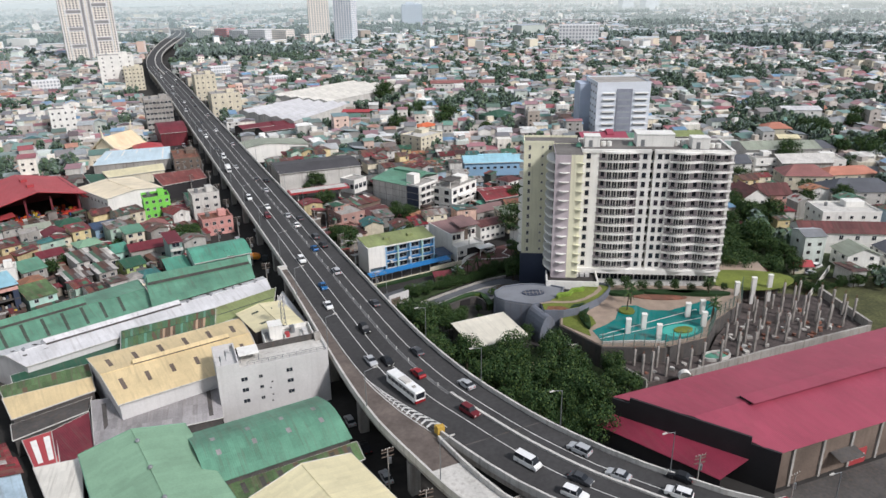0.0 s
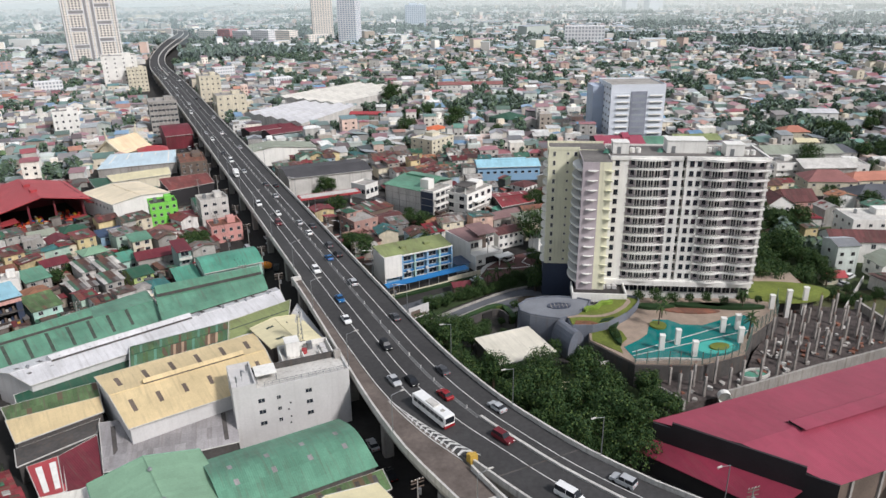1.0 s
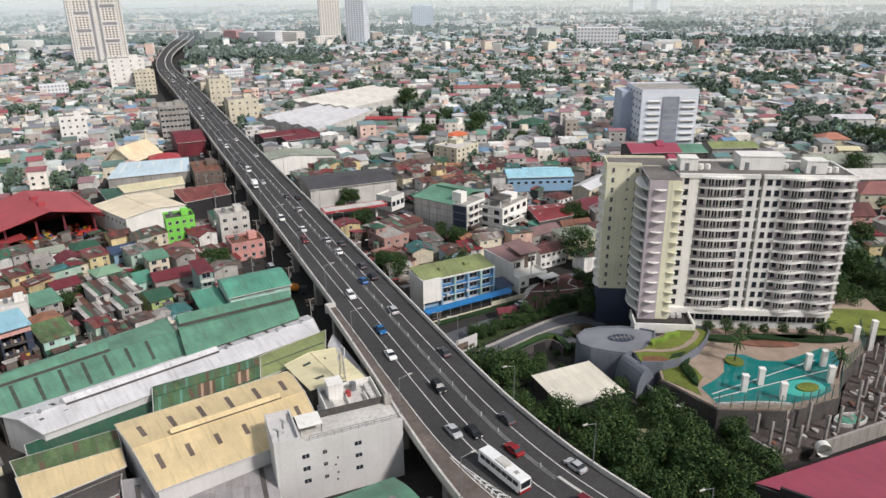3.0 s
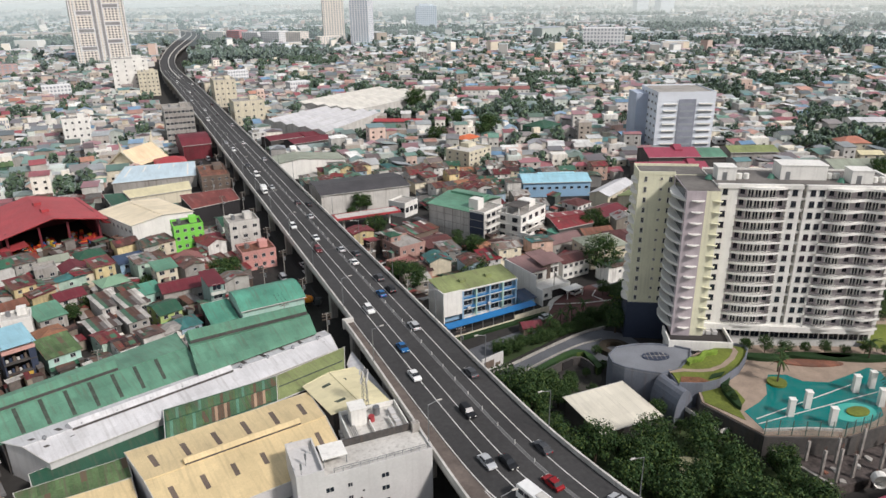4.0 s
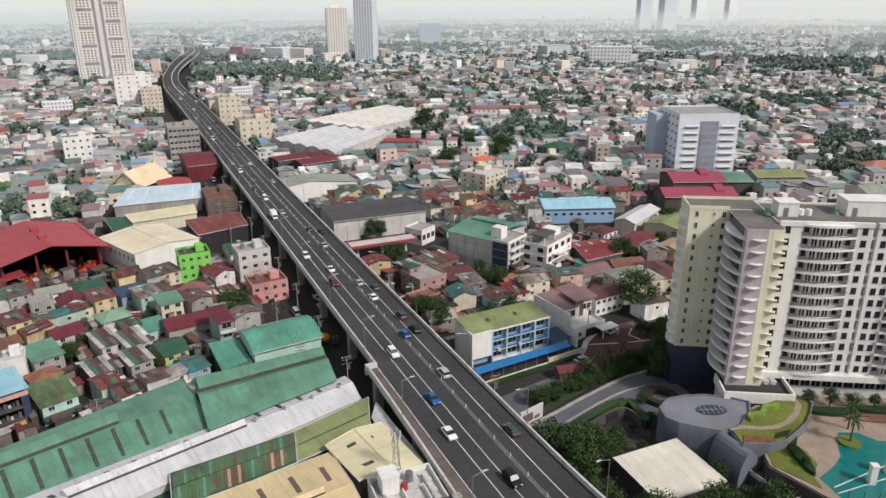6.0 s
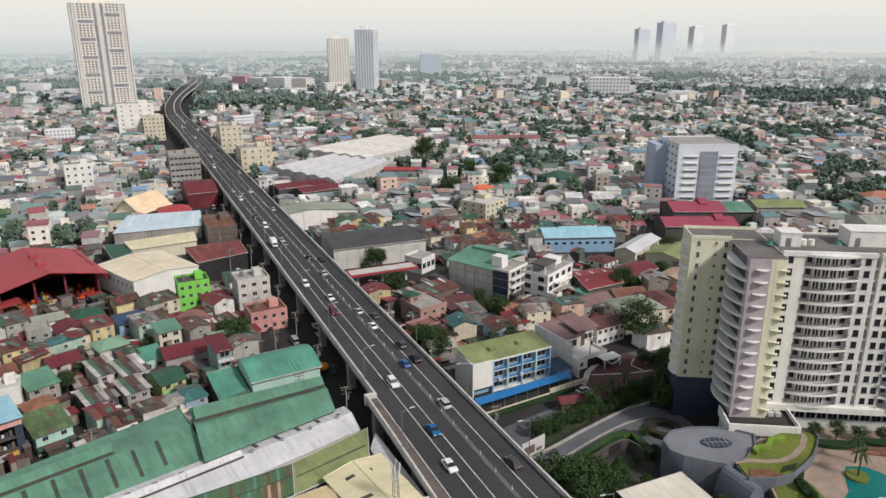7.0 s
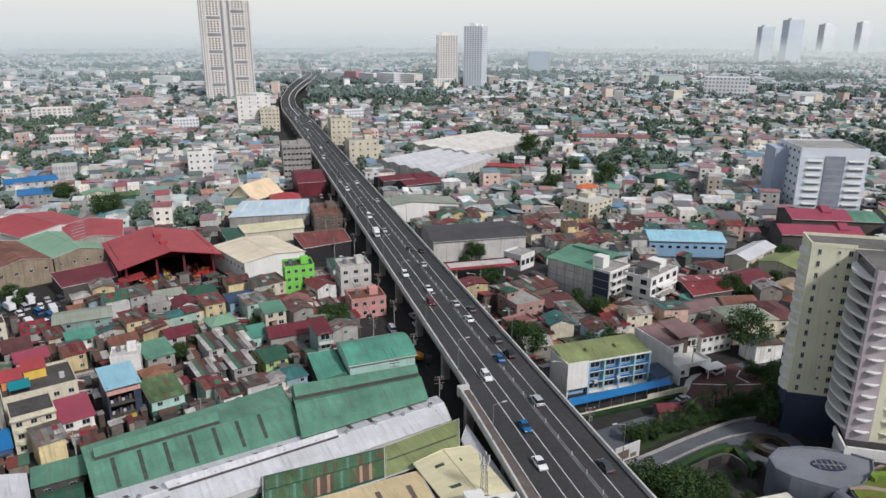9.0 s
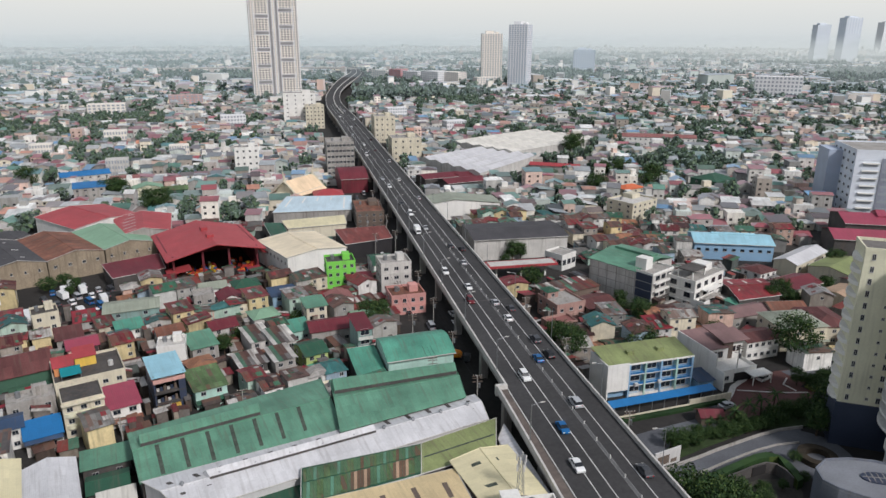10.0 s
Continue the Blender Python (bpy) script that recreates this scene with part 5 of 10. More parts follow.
qshed("warehouse", "long pale blue metal roof with white roof lights", (-17, 409.6), (-10, 434), (21.6, 407.6), (23.6, 430), 6.0, 2.2, paint("pale_blue_sheet", (190, 208, 216), rough=.45, ribs=.35, rib_axis="X", var=.12, grain=.06, streak=.08), M_CONC, kind="mono", skylights=5, sky_mat=W_WHITE)
shed("hall", "maroon barrel-roofed hall beside the highway", 29, 487, 16, 30, 8.5, 4.2, "barrel", R_MAROON, R_MAROON, rot=3, cat="hall")
home("low white hall with a bright red hipped roof", 12.6, 450.5, 16, 13, 5.6, 1, "hip", R_REDB, W_WHITE, rot=2, cols=3, scols=2, rise=2.4, name="hall", cat="hall")
block("flats", "grey concrete six-storey block with long window bands", 26, 536, 18, 22, 22, M_CONC, floors=6, cols=7, scols=6, win=(2.0, 1.5), cat="flats")
qshed("storehouse", "cream low storehouse behind the warehouse", (-10, 379.5), (-12.5, 391), (16.8, 383), (16.8, 395.5), 5.6, .8, R_CREAM, W_CREAM, kind="mono")
qshed("shed", "dark green lean-to beside the storehouse", (-17.5, 372), (-21, 392), (-10.6, 376), (-13, 391), 4.6, .8, R_DGREEN, M_CONC_D, kind="mono")
home("weathered brown workshop block beside the highway", 29.6, 403, 13.5, 25, 8.4, 3, "flat", R_RUST, W_BROWN, rot=-1, cols=4, scols=6, name="workshop", cat="workshop")
block("house", "white four-storey house with an unfinished roof", 27, 300, 11, 10, 13.5, M_CONC_L, rot=4, floors=4, cols=3, scols=3, win=(1.6, 1.2), cat="house")
block("house", "pink two-storey house beside the highway", 29, 286, 12, 10, 6.5, paint("pink_render", (204, 150, 142)), rot=4, floors=2, cols=4, scols=3, cat="house", roof=R_RUST)
tmp = shed("temple", "cream hall with upswept pointed roof ends", -3, 461, 24, 13, 7.5, 5.5, "gable", W_PEACH, W_CREAM, rot=50, cat="temple", over=1.0)
for sg in (-1, 1):
    rs = MB()
    sheet(rs, [(-13.4, sg * 9.8, 5.4), (13.4, sg * 9.8, 5.4), (13.0, sg * 6.2, 7.4), (-13.0, sg * 6.2, 7.4)][::-sg], .15)
    part("lower_roof", rs, W_PEACH, tmp)
    for k in range(6):
        u0, u1 = k / 6, (k + 1) / 6
        part("finial", MB().tube((sg * (12.4 + 1.6 * u0 ** 2), 0, 12.4 + 7 * u0), (sg * (12.4 + 1.6 * u1 ** 2), 0, 12.4 + 7 * u1), .9 * (1 - u0) + .1, .9 * (1 - u1) + .1, 6), W_CREAM, tmp)
    part("gable_trim", MB().tube((sg * 12.9, -7.2, 7.2), (sg * 12.9, 0, 13.2), .5, .5, 5).tube((sg * 12.9, 7.2, 7.2), (sg * 12.9, 0, 13.2), .5, .5, 5), W_CREAM, tmp)
part("porch", MB().box(-17.5, -4.5, 0, -12, 4.5, 6.4), W_CREAM, tmp)

# --- right of the highway ---
bb = thing("school_building", pose(82.5, 217.8, 0, 0, 0, 3), "white and sky-blue three-storey block with an olive metal roof", "building")
take(64, 206, 98, 224)
foot(82.5, 217.8, 27, 10, 3)
part("wall", MB().box(-12.6, -3.6, 0, 12.6, 4.8, 9.5), W_BLUE, bb)
part("end_wall", MB().box(-13.0, -4.9, 0, -12.6, 4.9, 9.9), W_WHITE, bb, "plain white end wall")
part("end_wall", MB().box(12.6, -4.2, 0, 12.9, 4.9, 9.7), W_WHITE, bb, "plain white end wall")
part("sign_wall", MB().box(-13.1, -5.1, 2.4, -6.8, -4.9, 10.2), W_WHITE, bb, "blank white sign wall")
rs = MB()
for z in (0, -.15):
    q = [(-12.7, -4.6, 9.7 + z), (12.9, -4.6, 9.7 + z), (13.1, 5.3, 10.9 + z), (-12.9, 5.3, 10.9 + z)]
    rs.poly(q if z == 0 else q[::-1])
part("roof", rs, R_OLIVE, bb)
part("fascia", MB().box(-6.8, -4.75, 9.3, 12.9, -4.6, 9.75), W_WHITE, bb)
for x in (-4, 5):
    part("roof_ventilator", MB().box(x - 1, -.6, 10.1, x + 1, .8, 11.1), R_OLIVE, bb)
for f in range(3):
    part("balcony_slab", MB().box(-6.6, -4.7, f * 3.1 + .05, 12.4, -3.6, f * 3.1 + .3), W_WHITE, bb)
    part("balcony_rail", MB().box(-6.6, -4.7, f * 3.1 + 1.15, 12.4, -4.62, f * 3.1 + 1.25).box(-6.6, -4.68, f * 3.1 + .3, 12.4, -4.64, f * 3.1 + .9), R_BLUE if f else W_WHITE, bb, "blue balcony railing")
    for i in range(4):
        part("window", win_mesh(2.8, 1.5), None, bb, at=pose(-4.1 + 4.75 * i, -3.62, f * 3.1 + 1.0))
for i in range(5):
    part("column", MB().box(-6.7 + 4.72 * i, -4.85, 0, -6.2 + 4.72 * i, -3.6, 9.4), W_MINT if i % 2 else W_BLUE, bb)
for i in range(2):
    part("condenser", MB().box(-5 + 7 * i, -5.5, 3.3, -4 + 7 * i, -4.85, 4.1), W_GREY, bb)
walkway = thing("walkway_canopy", pose(82.6, 206, 0, 0, 0, 5.5), "bright blue metal canopy over a covered walkway", "canopy")
part("roof", MB().poly([(-15.6, -1.3, 3.3), (15.4, -1.3, 3.3), (15.4, 1.3, 3.8), (-15.6, 1.3, 3.8)]).poly([(-15.6, -1.3, 3.2), (-15.6, 1.3, 3.7), (15.4, 1.3, 3.7), (15.4, -1.3, 3.2)]), R_BLUE, walkway)
for i in range(9):
    part("post", MB().box(-15 + 3.7 * i, -1.0, 0, -14.85 + 3.7 * i, -.85, 3.2), M_METAL, walkway)
garden_wall = thing("boundary_wall", pose(82.4, 204.2, 0, 0, 0, 5.5), "cream boundary wall beside the walkway", "wall", kind="structure")
part("wall_face", MB().box(7, -.4, 0, 20, -.1, 2.2).box(-15, -.4, 0, 7, -.1, 1.0), W_CREAM, garden_wall)
part("planting_strip", MB().box(-15, -2.0, 0, 7, -.45, .7).box(7, -1.6, 0, 18, -.45, .8), M_LEAF, garden_wall)
annex = home("flat blue-roofed annex between the school and the house", 98.4, 214.6, 4.6, 6, 3.0, 1, "mono", R_DBLUE, W_BLUE, rot=3, cols=1, scols=0, rise=.3, name="annex", cat="building")
vh = thing("house", pose(102, 216, 0, 0, 0, 6), "modern white house with a tall blank side wall and brown roofs", "house")
take(101, 212, 119, 234)
foot(110, 224, 17, 18, 6)
part("party_wall", MB().box(0, -2.5, 0, .35, 14.5, 9.2).box(0, -6, 0, .35, -2.5, 5.4), W_WHITE, vh, "tall plain white side wall")
part("wall", MB().box(.35, 4.2, 0, 9.6, 14.2, 7.6).box(9.6, 5.4, 0, 15.6, 15, 8.6), W_WHITE, vh)
part("brown_wall", MB().box(8.2, 4.4, 3.4, 11.4, 5.3, 9.0), W_BROWN, vh, "brown stone-clad stair wall")
for q in ([(.4, 3.4, 7.6), (9.4, 3.4, 7.6), (9.4, 14.8, 9.0), (.4, 14.8, 9.0)], [(7.4, 3.6, 9.0), (16.4, 3.6, 9.0), (16.4, 10.5, 10.0), (7.4, 10.5, 10.0)], [(9.0, 10.3, 8.6), (16.2, 10.3, 8.6), (16.2, 15.6, 9.3), (9.0, 15.6, 9.3)]):
    rs = MB()
    part("roof", sheet(rs, q, .22), R_ROSEW, vh)
part("porch", MB().box(.35, -2.5, 0, 14, 4.2, 3.2).box(.35, -2.6, 3.2, 14, -2.4, 4.1).box(13.8, -2.4, 3.2, 14, 4.2, 4.1), W_WHITE, vh, "white terrace over the garage")
# dark panel drawn for the shade inside the open garage
part("garage_door", MB().box(6.6, -2.56, .1, 12.6, -2.51, 2.7), M_DARK, vh)
part("carport_roof", MB().box(10, -6.2, 2.7, 16.5, -2.55, 2.95), W_WHITE, vh)
for px in (10.2, 16.3):
    part("carport_post", MB().box(px - .12, -6.1, 0, px + .12, -5.86, 2.7), W_WHITE, vh)
for u, z in ((2.2, 4.4), (4.8, 4.4), (7.0, 4.4)):
    part("window", win_mesh(1.8, 1.8, M_WOODF), None, vh, at=pose(u, 4.18, z))
for u in (12.6, 14.4):
    part("window", win_mesh(1.3, 1.6, M_WOODF), None, vh, at=pose(u, 5.38, 5))
for u in (2, 4.2):
    part("window", win_mesh(1.4, 1.2), None, vh, at=pose(u, -2.52, 1))
home("white house with a long dusky red roof", 125.4, 229.0, 11.6, 7.4, 6.2, 2, "gable", R_BROWN, W_WHITE, rot=6, cols=5, scols=1, rise=1.0)
home("cream villa with a grey-green hipped roof", 142.0, 234.0, 15, 13, 7.6, 2, "hip", R_STONE, W_CREAM, rot=-4, cols=4, scols=3, rise=2.6, balcony=True, awning=R_STONE)
home("villa wing with a broad brown hipped roof", 155, 237, 12, 16, 6.0, 2, "hip", R_BROWN, W_CREAM, rot=-10, cols=3, scols=3, rise=2.2)
home("old brown-roofed house behind the villas", 136, 249, 16, 8, 5.2, 1, "gable", R_ROSEW, M_CONC, rot=8, cols=4, scols=1, rise=1.3)
shed("warehouse", "long black-roofed hall with grey block walls", 87, 343.5, 41, 25, 9.2, 1.4, "gable", R_BLACK, M_CONC_L, rot=-2)
can = thing("petrol_canopy", pose(79, 309, 0, 0, 0, -1), "white and red petrol station canopy", "canopy")
take(60, 302, 96, 320)
part("roof", MB().box(-14, -3.5, 5.2, 14, 3.5, 6.0), R_REDB, can)
part("top_panel", MB().box(-13.2, -2.7, 6.0, 13.2, 2.7, 6.06), M_CONC_L, can)
for x in (-10, 0, 10):
    part("column", MB().box(x - .35, -.35, 0, x + .35, .35, 5.2), W_WHITE, can)
block("kiosk", "white polygonal station shop", 99, 318, 9, 9, 6.0, W_WHITE, rot=30, floors=1, cols=3, scols=3, win=(2.2, 2.2), cat="shop", rooftop=False)
gb = thing("commercial_building", pose(112.5, 267.5, 0, 0, 0, 28), "large white-clad building with a green metal roof and navy front", "building")
take(98, 262, 128, 304)
foot(113.2, 287, 25, 28, 28)
part("wall", MB().box(0, 7, 0, 23, 27, 12.2), M_CONC_L, gb)
for k in range(6):
    part("cladding_rib", MB().box(-.12, 7 + 3.95 * k, 0, 0, 7.25 + 3.95 * k, 12.2), M_CONC, gb)
for z in (3.2, 6.2, 9.2):
    part("cladding_rib", MB().box(-.1, 7, z, -.005, 27, z + .2), M_CONC, gb)
rs = MB()
sheet(rs, [(-.5, 6.6, 12.2), (14, 6.6, 14.2), (14, 27.6, 14.2), (-.5, 27.6, 12.2)])
sheet(rs, [(14, 6.6, 14.2), (23.6, 6.6, 12.4), (23.6, 27.6, 12.4), (14, 27.6, 14.2)])
part("roof", rs, R_GREEN, gb)
rs = MB()
sheet(rs, [(12.4, 9, 14.9), (16.4, 9, 14.9), (16.4, 25, 14.9), (12.4, 25, 14.9)], .9)
part("ridge_vent", rs, R_GREEN, gb)
part("front_wing", MB().box(0, 0, 0, 13, 7, 12.2), M_CONC_L, gb)
part("wing_roof", MB().box(.2, .2, 12.2, 12.8, 6.8, 12.26), M_CONC, gb)
part("wing_parapet", MB().box(0, 0, 12.2, 13, .25, 13).box(0, .25, 12.2, .25, 7, 13).box(12.75, .25, 12.2, 13, 7, 13), W_WHITE, gb)
part("lift_hut", MB().box(3, 5, 12.26, 7, 9.4, 16.4), W_WHITE, gb)
for k in range(4):
    part("navy_panel", MB().box(-.15, .3, .4 + 3.0 * k, -.01, 6.7, 3.15 + 3.0 * k), W_NAVY, gb)
    part("front_balcony", MB().box(.6, -1.2, 3.0 * k + .1, 12.4, -.01, 3.0 * k + .35).box(.6, -1.2, 3.0 * k + .35, 12.4, -1.08, 3.0 * k + 1.1), W_WHITE if k != 1 else M_CONC_D, gb)
    for u in (3, 6.5, 10):
        part("window", win_mesh(2.4, 1.5, M_CONC_D), None, gb, at=pose(u, -.02, 3.0 * k + 1.2))
fb = block("flats", "white flats with stepped balconies and a roof pergola", 131.5, 271.5, 19, 11, 10.4, W_WHITE, rot=28, floors=3, cols=4, scols=2, win=(2.4, 1.7), cat="flats", roof=M_CONC, rooftop=False, frame_mat=M_CONC_D)
part("pergola_roof", MB().box(-7, -3, 13.2, 1.5, 3.4, 13.5), M_CONC_D, fb)
for px, py in ((-6.6, -2.6), (1.1, -2.6), (1.1, 3), (-6.6, 3)):
    part("pergola_post", MB().box(px - .2, py - .2, 10.4, px + .2, py + .2, 13.2), W_WHITE, fb)
part("roof_hut", MB().box(4, -1, 10.4, 9, 4.5, 13), W_WHITE, fb)
for f in range(3):
    part("balcony", MB().box(-5.5, -7.2 - .5 * f, 3.4 * f + .2, 4.5, -5.5, 3.4 * f + .5).box(-5.5, -7.2 - .5 * f, 3.4 * f + .5, 4.5, -7.05 - .5 * f, 3.4 * f + 1.3), W_WHITE if f != 1 else M_CONC, fb)
    part("balcony", MB().box(9.5, -4.5, 3.4 * f + .2, 10.9, 4.5, 3.4 * f + .5).box(10.75, -4.5, 3.4 * f + .5, 10.9, 4.5, 3.4 * f + 1.3), M_CONC_D, fb)
part("stair_wall", MB().box(-9.6, -9.5, 0, -5.8, -9.1, 4.6).box(-9.6, -9.1, 0, -9.2, -5.5, 4.6), W_WHITE, fb, "white forecourt wall")
qshed("shed", "long dark red sheet roofs of a low market shed", (140.2, 257.4), (144.5, 277), (157, 258.6), (161.5, 274.5), 5.0, 1.2, R_MARKET, M_CONC_D, skylights=3, sky_mat=R_PALE)
home("small shop with a bright teal roof", 140.6, 259.5, 5.4, 5.4, 3.4, 1, "mono", R_TEAL, W_MINT, rot=24, cols=2, scols=1, rise=.5)
home("small white house with a maroon hipped roof", 167, 284, 9.4, 8.4, 5.4, 2, "hip", R_BROWN, W_WHITE, rot=18, cols=3, rise=1.6)
home("tan sheet-roofed house on the side street", 180, 254, 14, 12, 6.0, 2, "gable", R_TAN, W_CREAM, rot=20, cols=4, rise=1.4)
home("old two-storey house with a green-roofed stair and terrace", 79.5, 268.4, 11, 12, 6.4, 2, "flat", M_CONC, W_PINKD, rot=12, cols=3, scols=3, tank=False)
home("low maroon-roofed wing of the old house", 91.4, 268.5, 12, 11, 4.6, 1, "gable", R_BROWN, W_BROWN, rot=14, cols=4, scols=1, rise=1.2)
home("long maroon patched sheet roof behind the old house", 87.5, 282.5, 22, 9, 4.8, 1, "mono", M_PATCH, W_BROWN, rot=16, cols=3, scols=0, rise=.8, name="shed", cat="shed")
home("pinkish terrace with a red floor before the old house", 74.6, 257.4, 9.6, 6.4, 3.4, 1, "flat", R_DUSK, W_PINKD, rot=12, cols=2, scols=1, tank=False)
home("small dark green-roofed stair house", 76.5, 272, 4.2, 4.6, 8.6, 3, "hip", R_DGREEN, W_PINKD, rot=12, cols=1, scols=1, rise=1.0)
shed("hall", "long sky-blue metal roof on a white school hall", 177, 318, 32, 17, 7.2, 2.0, "gable", R_CYAN, W_BLUE, rot=-21, windows=9, lantern=(-8, 10, 0, 2, .6), cat="hall")
shed("warehouse", "pale grey-green gabled hall with a white front", 74, 408, 17, 48, 7.8, 2.8, "gable", R_STONE, W_WHITE, rot=90)
for n, P0, P1, Q0, Q1, grp, lab in ((5, (109, 478), (82, 543), (166, 533), (136, 578), "white factory roofs", "long white corrugated factory roof"), (5, (152, 545), (118, 604), (240, 596), (205, 656), "pale factory roofs", "large pale cream factory roof in saw-tooth rows")):
    for k in range(n):
        qshed("warehouse", lab, lerp2(P0, P1, k / n), lerp2(P0, P1, (k + .97) / n), lerp2(Q0, Q1, k / n), lerp2(Q0, Q1, (k + .97) / n), 7.4 if n == 5 and grp[0] == "w" else 8.6, 1.5, R_WHITE if grp[0] == "w" else R_PALE, M_CONC_L, group=grp, over=.1)
TAKEN[:] = [r for r in TAKEN if not (r[0] > 80 and r[2] < 245 and r[1] > 470 and r[3] < 660 and r[2] - r[0] > 40)]
take(88, 490, 160, 560)
take(130, 560, 225, 640)
for x, y in ((85, 488), (108, 490), (96, 472)):
    shed("shed", "low maroon-brown roof of an old works", x, y, 26, 15, 5.4, 1.4, "gable", R_MAROON, M_CONC_D, rot=12)
block("office_block", "cream blank-walled block beside the highway", 75, 676, 18, 24, 22, W_CREAM, floors=5, cols=4, scols=0, cat="building", sides=("front",))
block("office_block", "cream commercial block beside the highway", 78, 580, 22, 22, 17, W_CREAM, floors=4, cols=4, scols=4, cat="building")
block("office_block", "tall white blank-sided block", 6, 797, 32, 26, 33, W_WHITE, floors=8, cols=4, scols=0, sides=("front",), cat="building", ledges=False)
block("office_block", "cream mid-rise block by the white block", 20, 774, 18, 14, 22, W_CREAM, floors=6, cols=5, scols=4, cat="building", ledges=False)
block("house", "white four-storey house above low roofs", -36, 555, 16, 14, 17, W_WHITE, rot=5, floors=4, cols=4, scols=3, cat="house")
hosp = block("hospital", "white and blue-grey eight-storey institutional block", 300, 372, 34, 34, 34.5, paint("cool_white_render", (214, 219, 226), rough=.8, var=.08, grain=.04), rot=-24, floors=8, cols=0, scols=5, win=(2.4, 1.3), sides=("left",), cat="building", rooftop=False)
part("glass_bay", MB().box(-4.5, -17.4, 2, 5.5, -17.0, 31), paint("slate_panels", (146, 150, 162), rough=.5), hosp, "grey panelled centre bay")
for f in range(7):
    for u0, u1 in ((-13, -6), (7.5, 15)):
        part("window_band", MB().box(u0, -17.25, 3.5 + f * 3.9, u1, -17.02, 4.5 + f * 3.9), M_GLASS_L, hosp)
        part("sun_shade", MB().box(u0 - .4, -18.2, 4.6 + f * 3.9, u1 + .4, -17.0, 5.2 + f * 3.9), W_WHITE, hosp)
    part("window_band", MB().box(-3.6, -17.5, 4 + f * 3.9, 4.6, -17.42, 5.3 + f * 3.9), M_GLASS_L, hosp)
part("side_wing", MB().box(-24, 2, 0, -17, 20, 32), paint("blue_grey_render", (172, 182, 198), rough=.8, var=.1, grain=.05), hosp)
shed("hall", "bright crimson metal roof of a covered court", 251, 322, 26, 22, 11, 2.6, "gable", R_RED, M_CONC_D, rot=-24, cat="hall", lantern=(2, 6, 0, 9, 1.6))
shed("hall", "bright crimson lower roof of a covered court", 236, 304, 34, 18, 9, 2.4, "gable", R_RED, M_CONC_D, rot=-24, cat="hall", lantern=(8, 12, 0, 9, 1.4))
shed("hall", "dark green metal roof beside the crimson court", 274, 320, 16, 22, 9, 2, "gable", R_GREEN, M_CONC_D, rot=-24, cat="hall")
shed("hall", "olive and grey school roof", 305, 318, 26, 16, 8, 2, "gable", R_OLIVE, M_CONC, rot=-24, windows=6, cat="hall")
shed("hall", "long grey metal-roofed school hall", 322, 262, 40, 20, 10, 2.4, "gable", R_STONE, M_CONC_L, rot=-24, windows=9, cat="hall")
shed("hall", "pale grey flat-gabled hall", 314, 240, 26, 18, 8, 2.6, "gable", M_CONC_L, M_CONC, rot=-24, cat="hall")
for x, y, w, d, rot, roof, lab in ((194, 294.5, 28, 9, 28, R_WHITE, "long white metal roofed house"), (200, 280, 20, 15, 26, R_OLIVE, "olive green roofed hall"), (170, 268, 15, 11, 16, R_MAROON, "red metal roofed house"), (150, 248, 12, 8, -8, R_RUST, "rusty roofed house")):
    shed("house", lab + " on the side street", x, y, w, d, 5.8, 1.6, "gable", roof, W_CREAM, rot=rot, windows=4, cat="house")

# ---- single houses ----


# houses beside the long green factory
bt = thing("house", pose(-42.1, 235.3, 0, 0, 0, 19), "narrow dark open-fronted house under a light blue roof", "house")
take(-47, 229, -37, 242)
part("wall", MB().box(-3.7, -5.6, 0, -3.3, 6, 10).box(2.2, -5.8, 0, 3.8, 6, 10).box(-3.3, 5.6, 0, 2.2, 6, 10), W_NAVY, bt)
for f, mm in ((1, M_CONC_D), (2, M_CONC_D), (3, W_PINKR)):
    part("floor_slab", MB().box(-3.75, -5.9, f * 3.05 - .1, 3.85, 5.6, f * 3.05 + (.2 if f < 3 else .9)), mm, bt)
    part("back_room", MB().box(-3.2, -2.6, f * 3.05 - 2.9, 2.1, -2.4, f * 3.05 - .12), M_DARK, bt)
    for k in range(6):
        part("goods_box", MB().box(-3 + k * .85, -4.6, f * 3.05 - 2.85, -2.4 + k * .85, -4.0, f * 3.05 - 2.2 + .3 * (k % 3)), (M_CONC_L, W_NAVY, W_BROWN)[k % 3], bt)
part("shutter", MB().box(-3.3, -5.75, .1, 2.2, -5.65, 2.8), M_YELLOW, bt, "orange-yellow shuttered ground floor")
rs = MB()
sheet(rs, [(-4.1, -6.3, 10.9), (4.2, -6.3, 10.9), (4.2, 6.5, 11.5), (-4.1, 6.5, 11.5)])
part("roof", rs, R_CYAN, bt)
for x in (-3.5, 3.6):
    for y in (-5.5, 5.7):
        part("roof_post", MB().box(x - .1, y - .1, 9.9, x + .1, y + .1, 11.2), M_METAL, bt)
ya = home("cream three-storey flats with curved balconies", -60.2, 228.3, 8.9, 9.6, 9.2, 3, "flat", M_CONC_D, W_CREAM, rot=20, cols=3, scols=3, tank=False, name="flats", cat="flats")
for f in range(1, 3):
    for u in (-2.9, 0, 2.9):
        arc = [(u - 1.35 + 2.7 * i / 8, -4.8 - 1.0 * math.sin(math.pi * i / 8)) for i in range(9)]
        part("balcony", MB().slab(arc, [(px, -4.78) for px, _ in arc], f * 3.07 - .15, f * 3.07 + .75), W_PALEY, ya)
part("eave", MB().box(-4.7, -5.7, 9.0, 4.7, -4.4, 9.2), W_CREAM, ya)
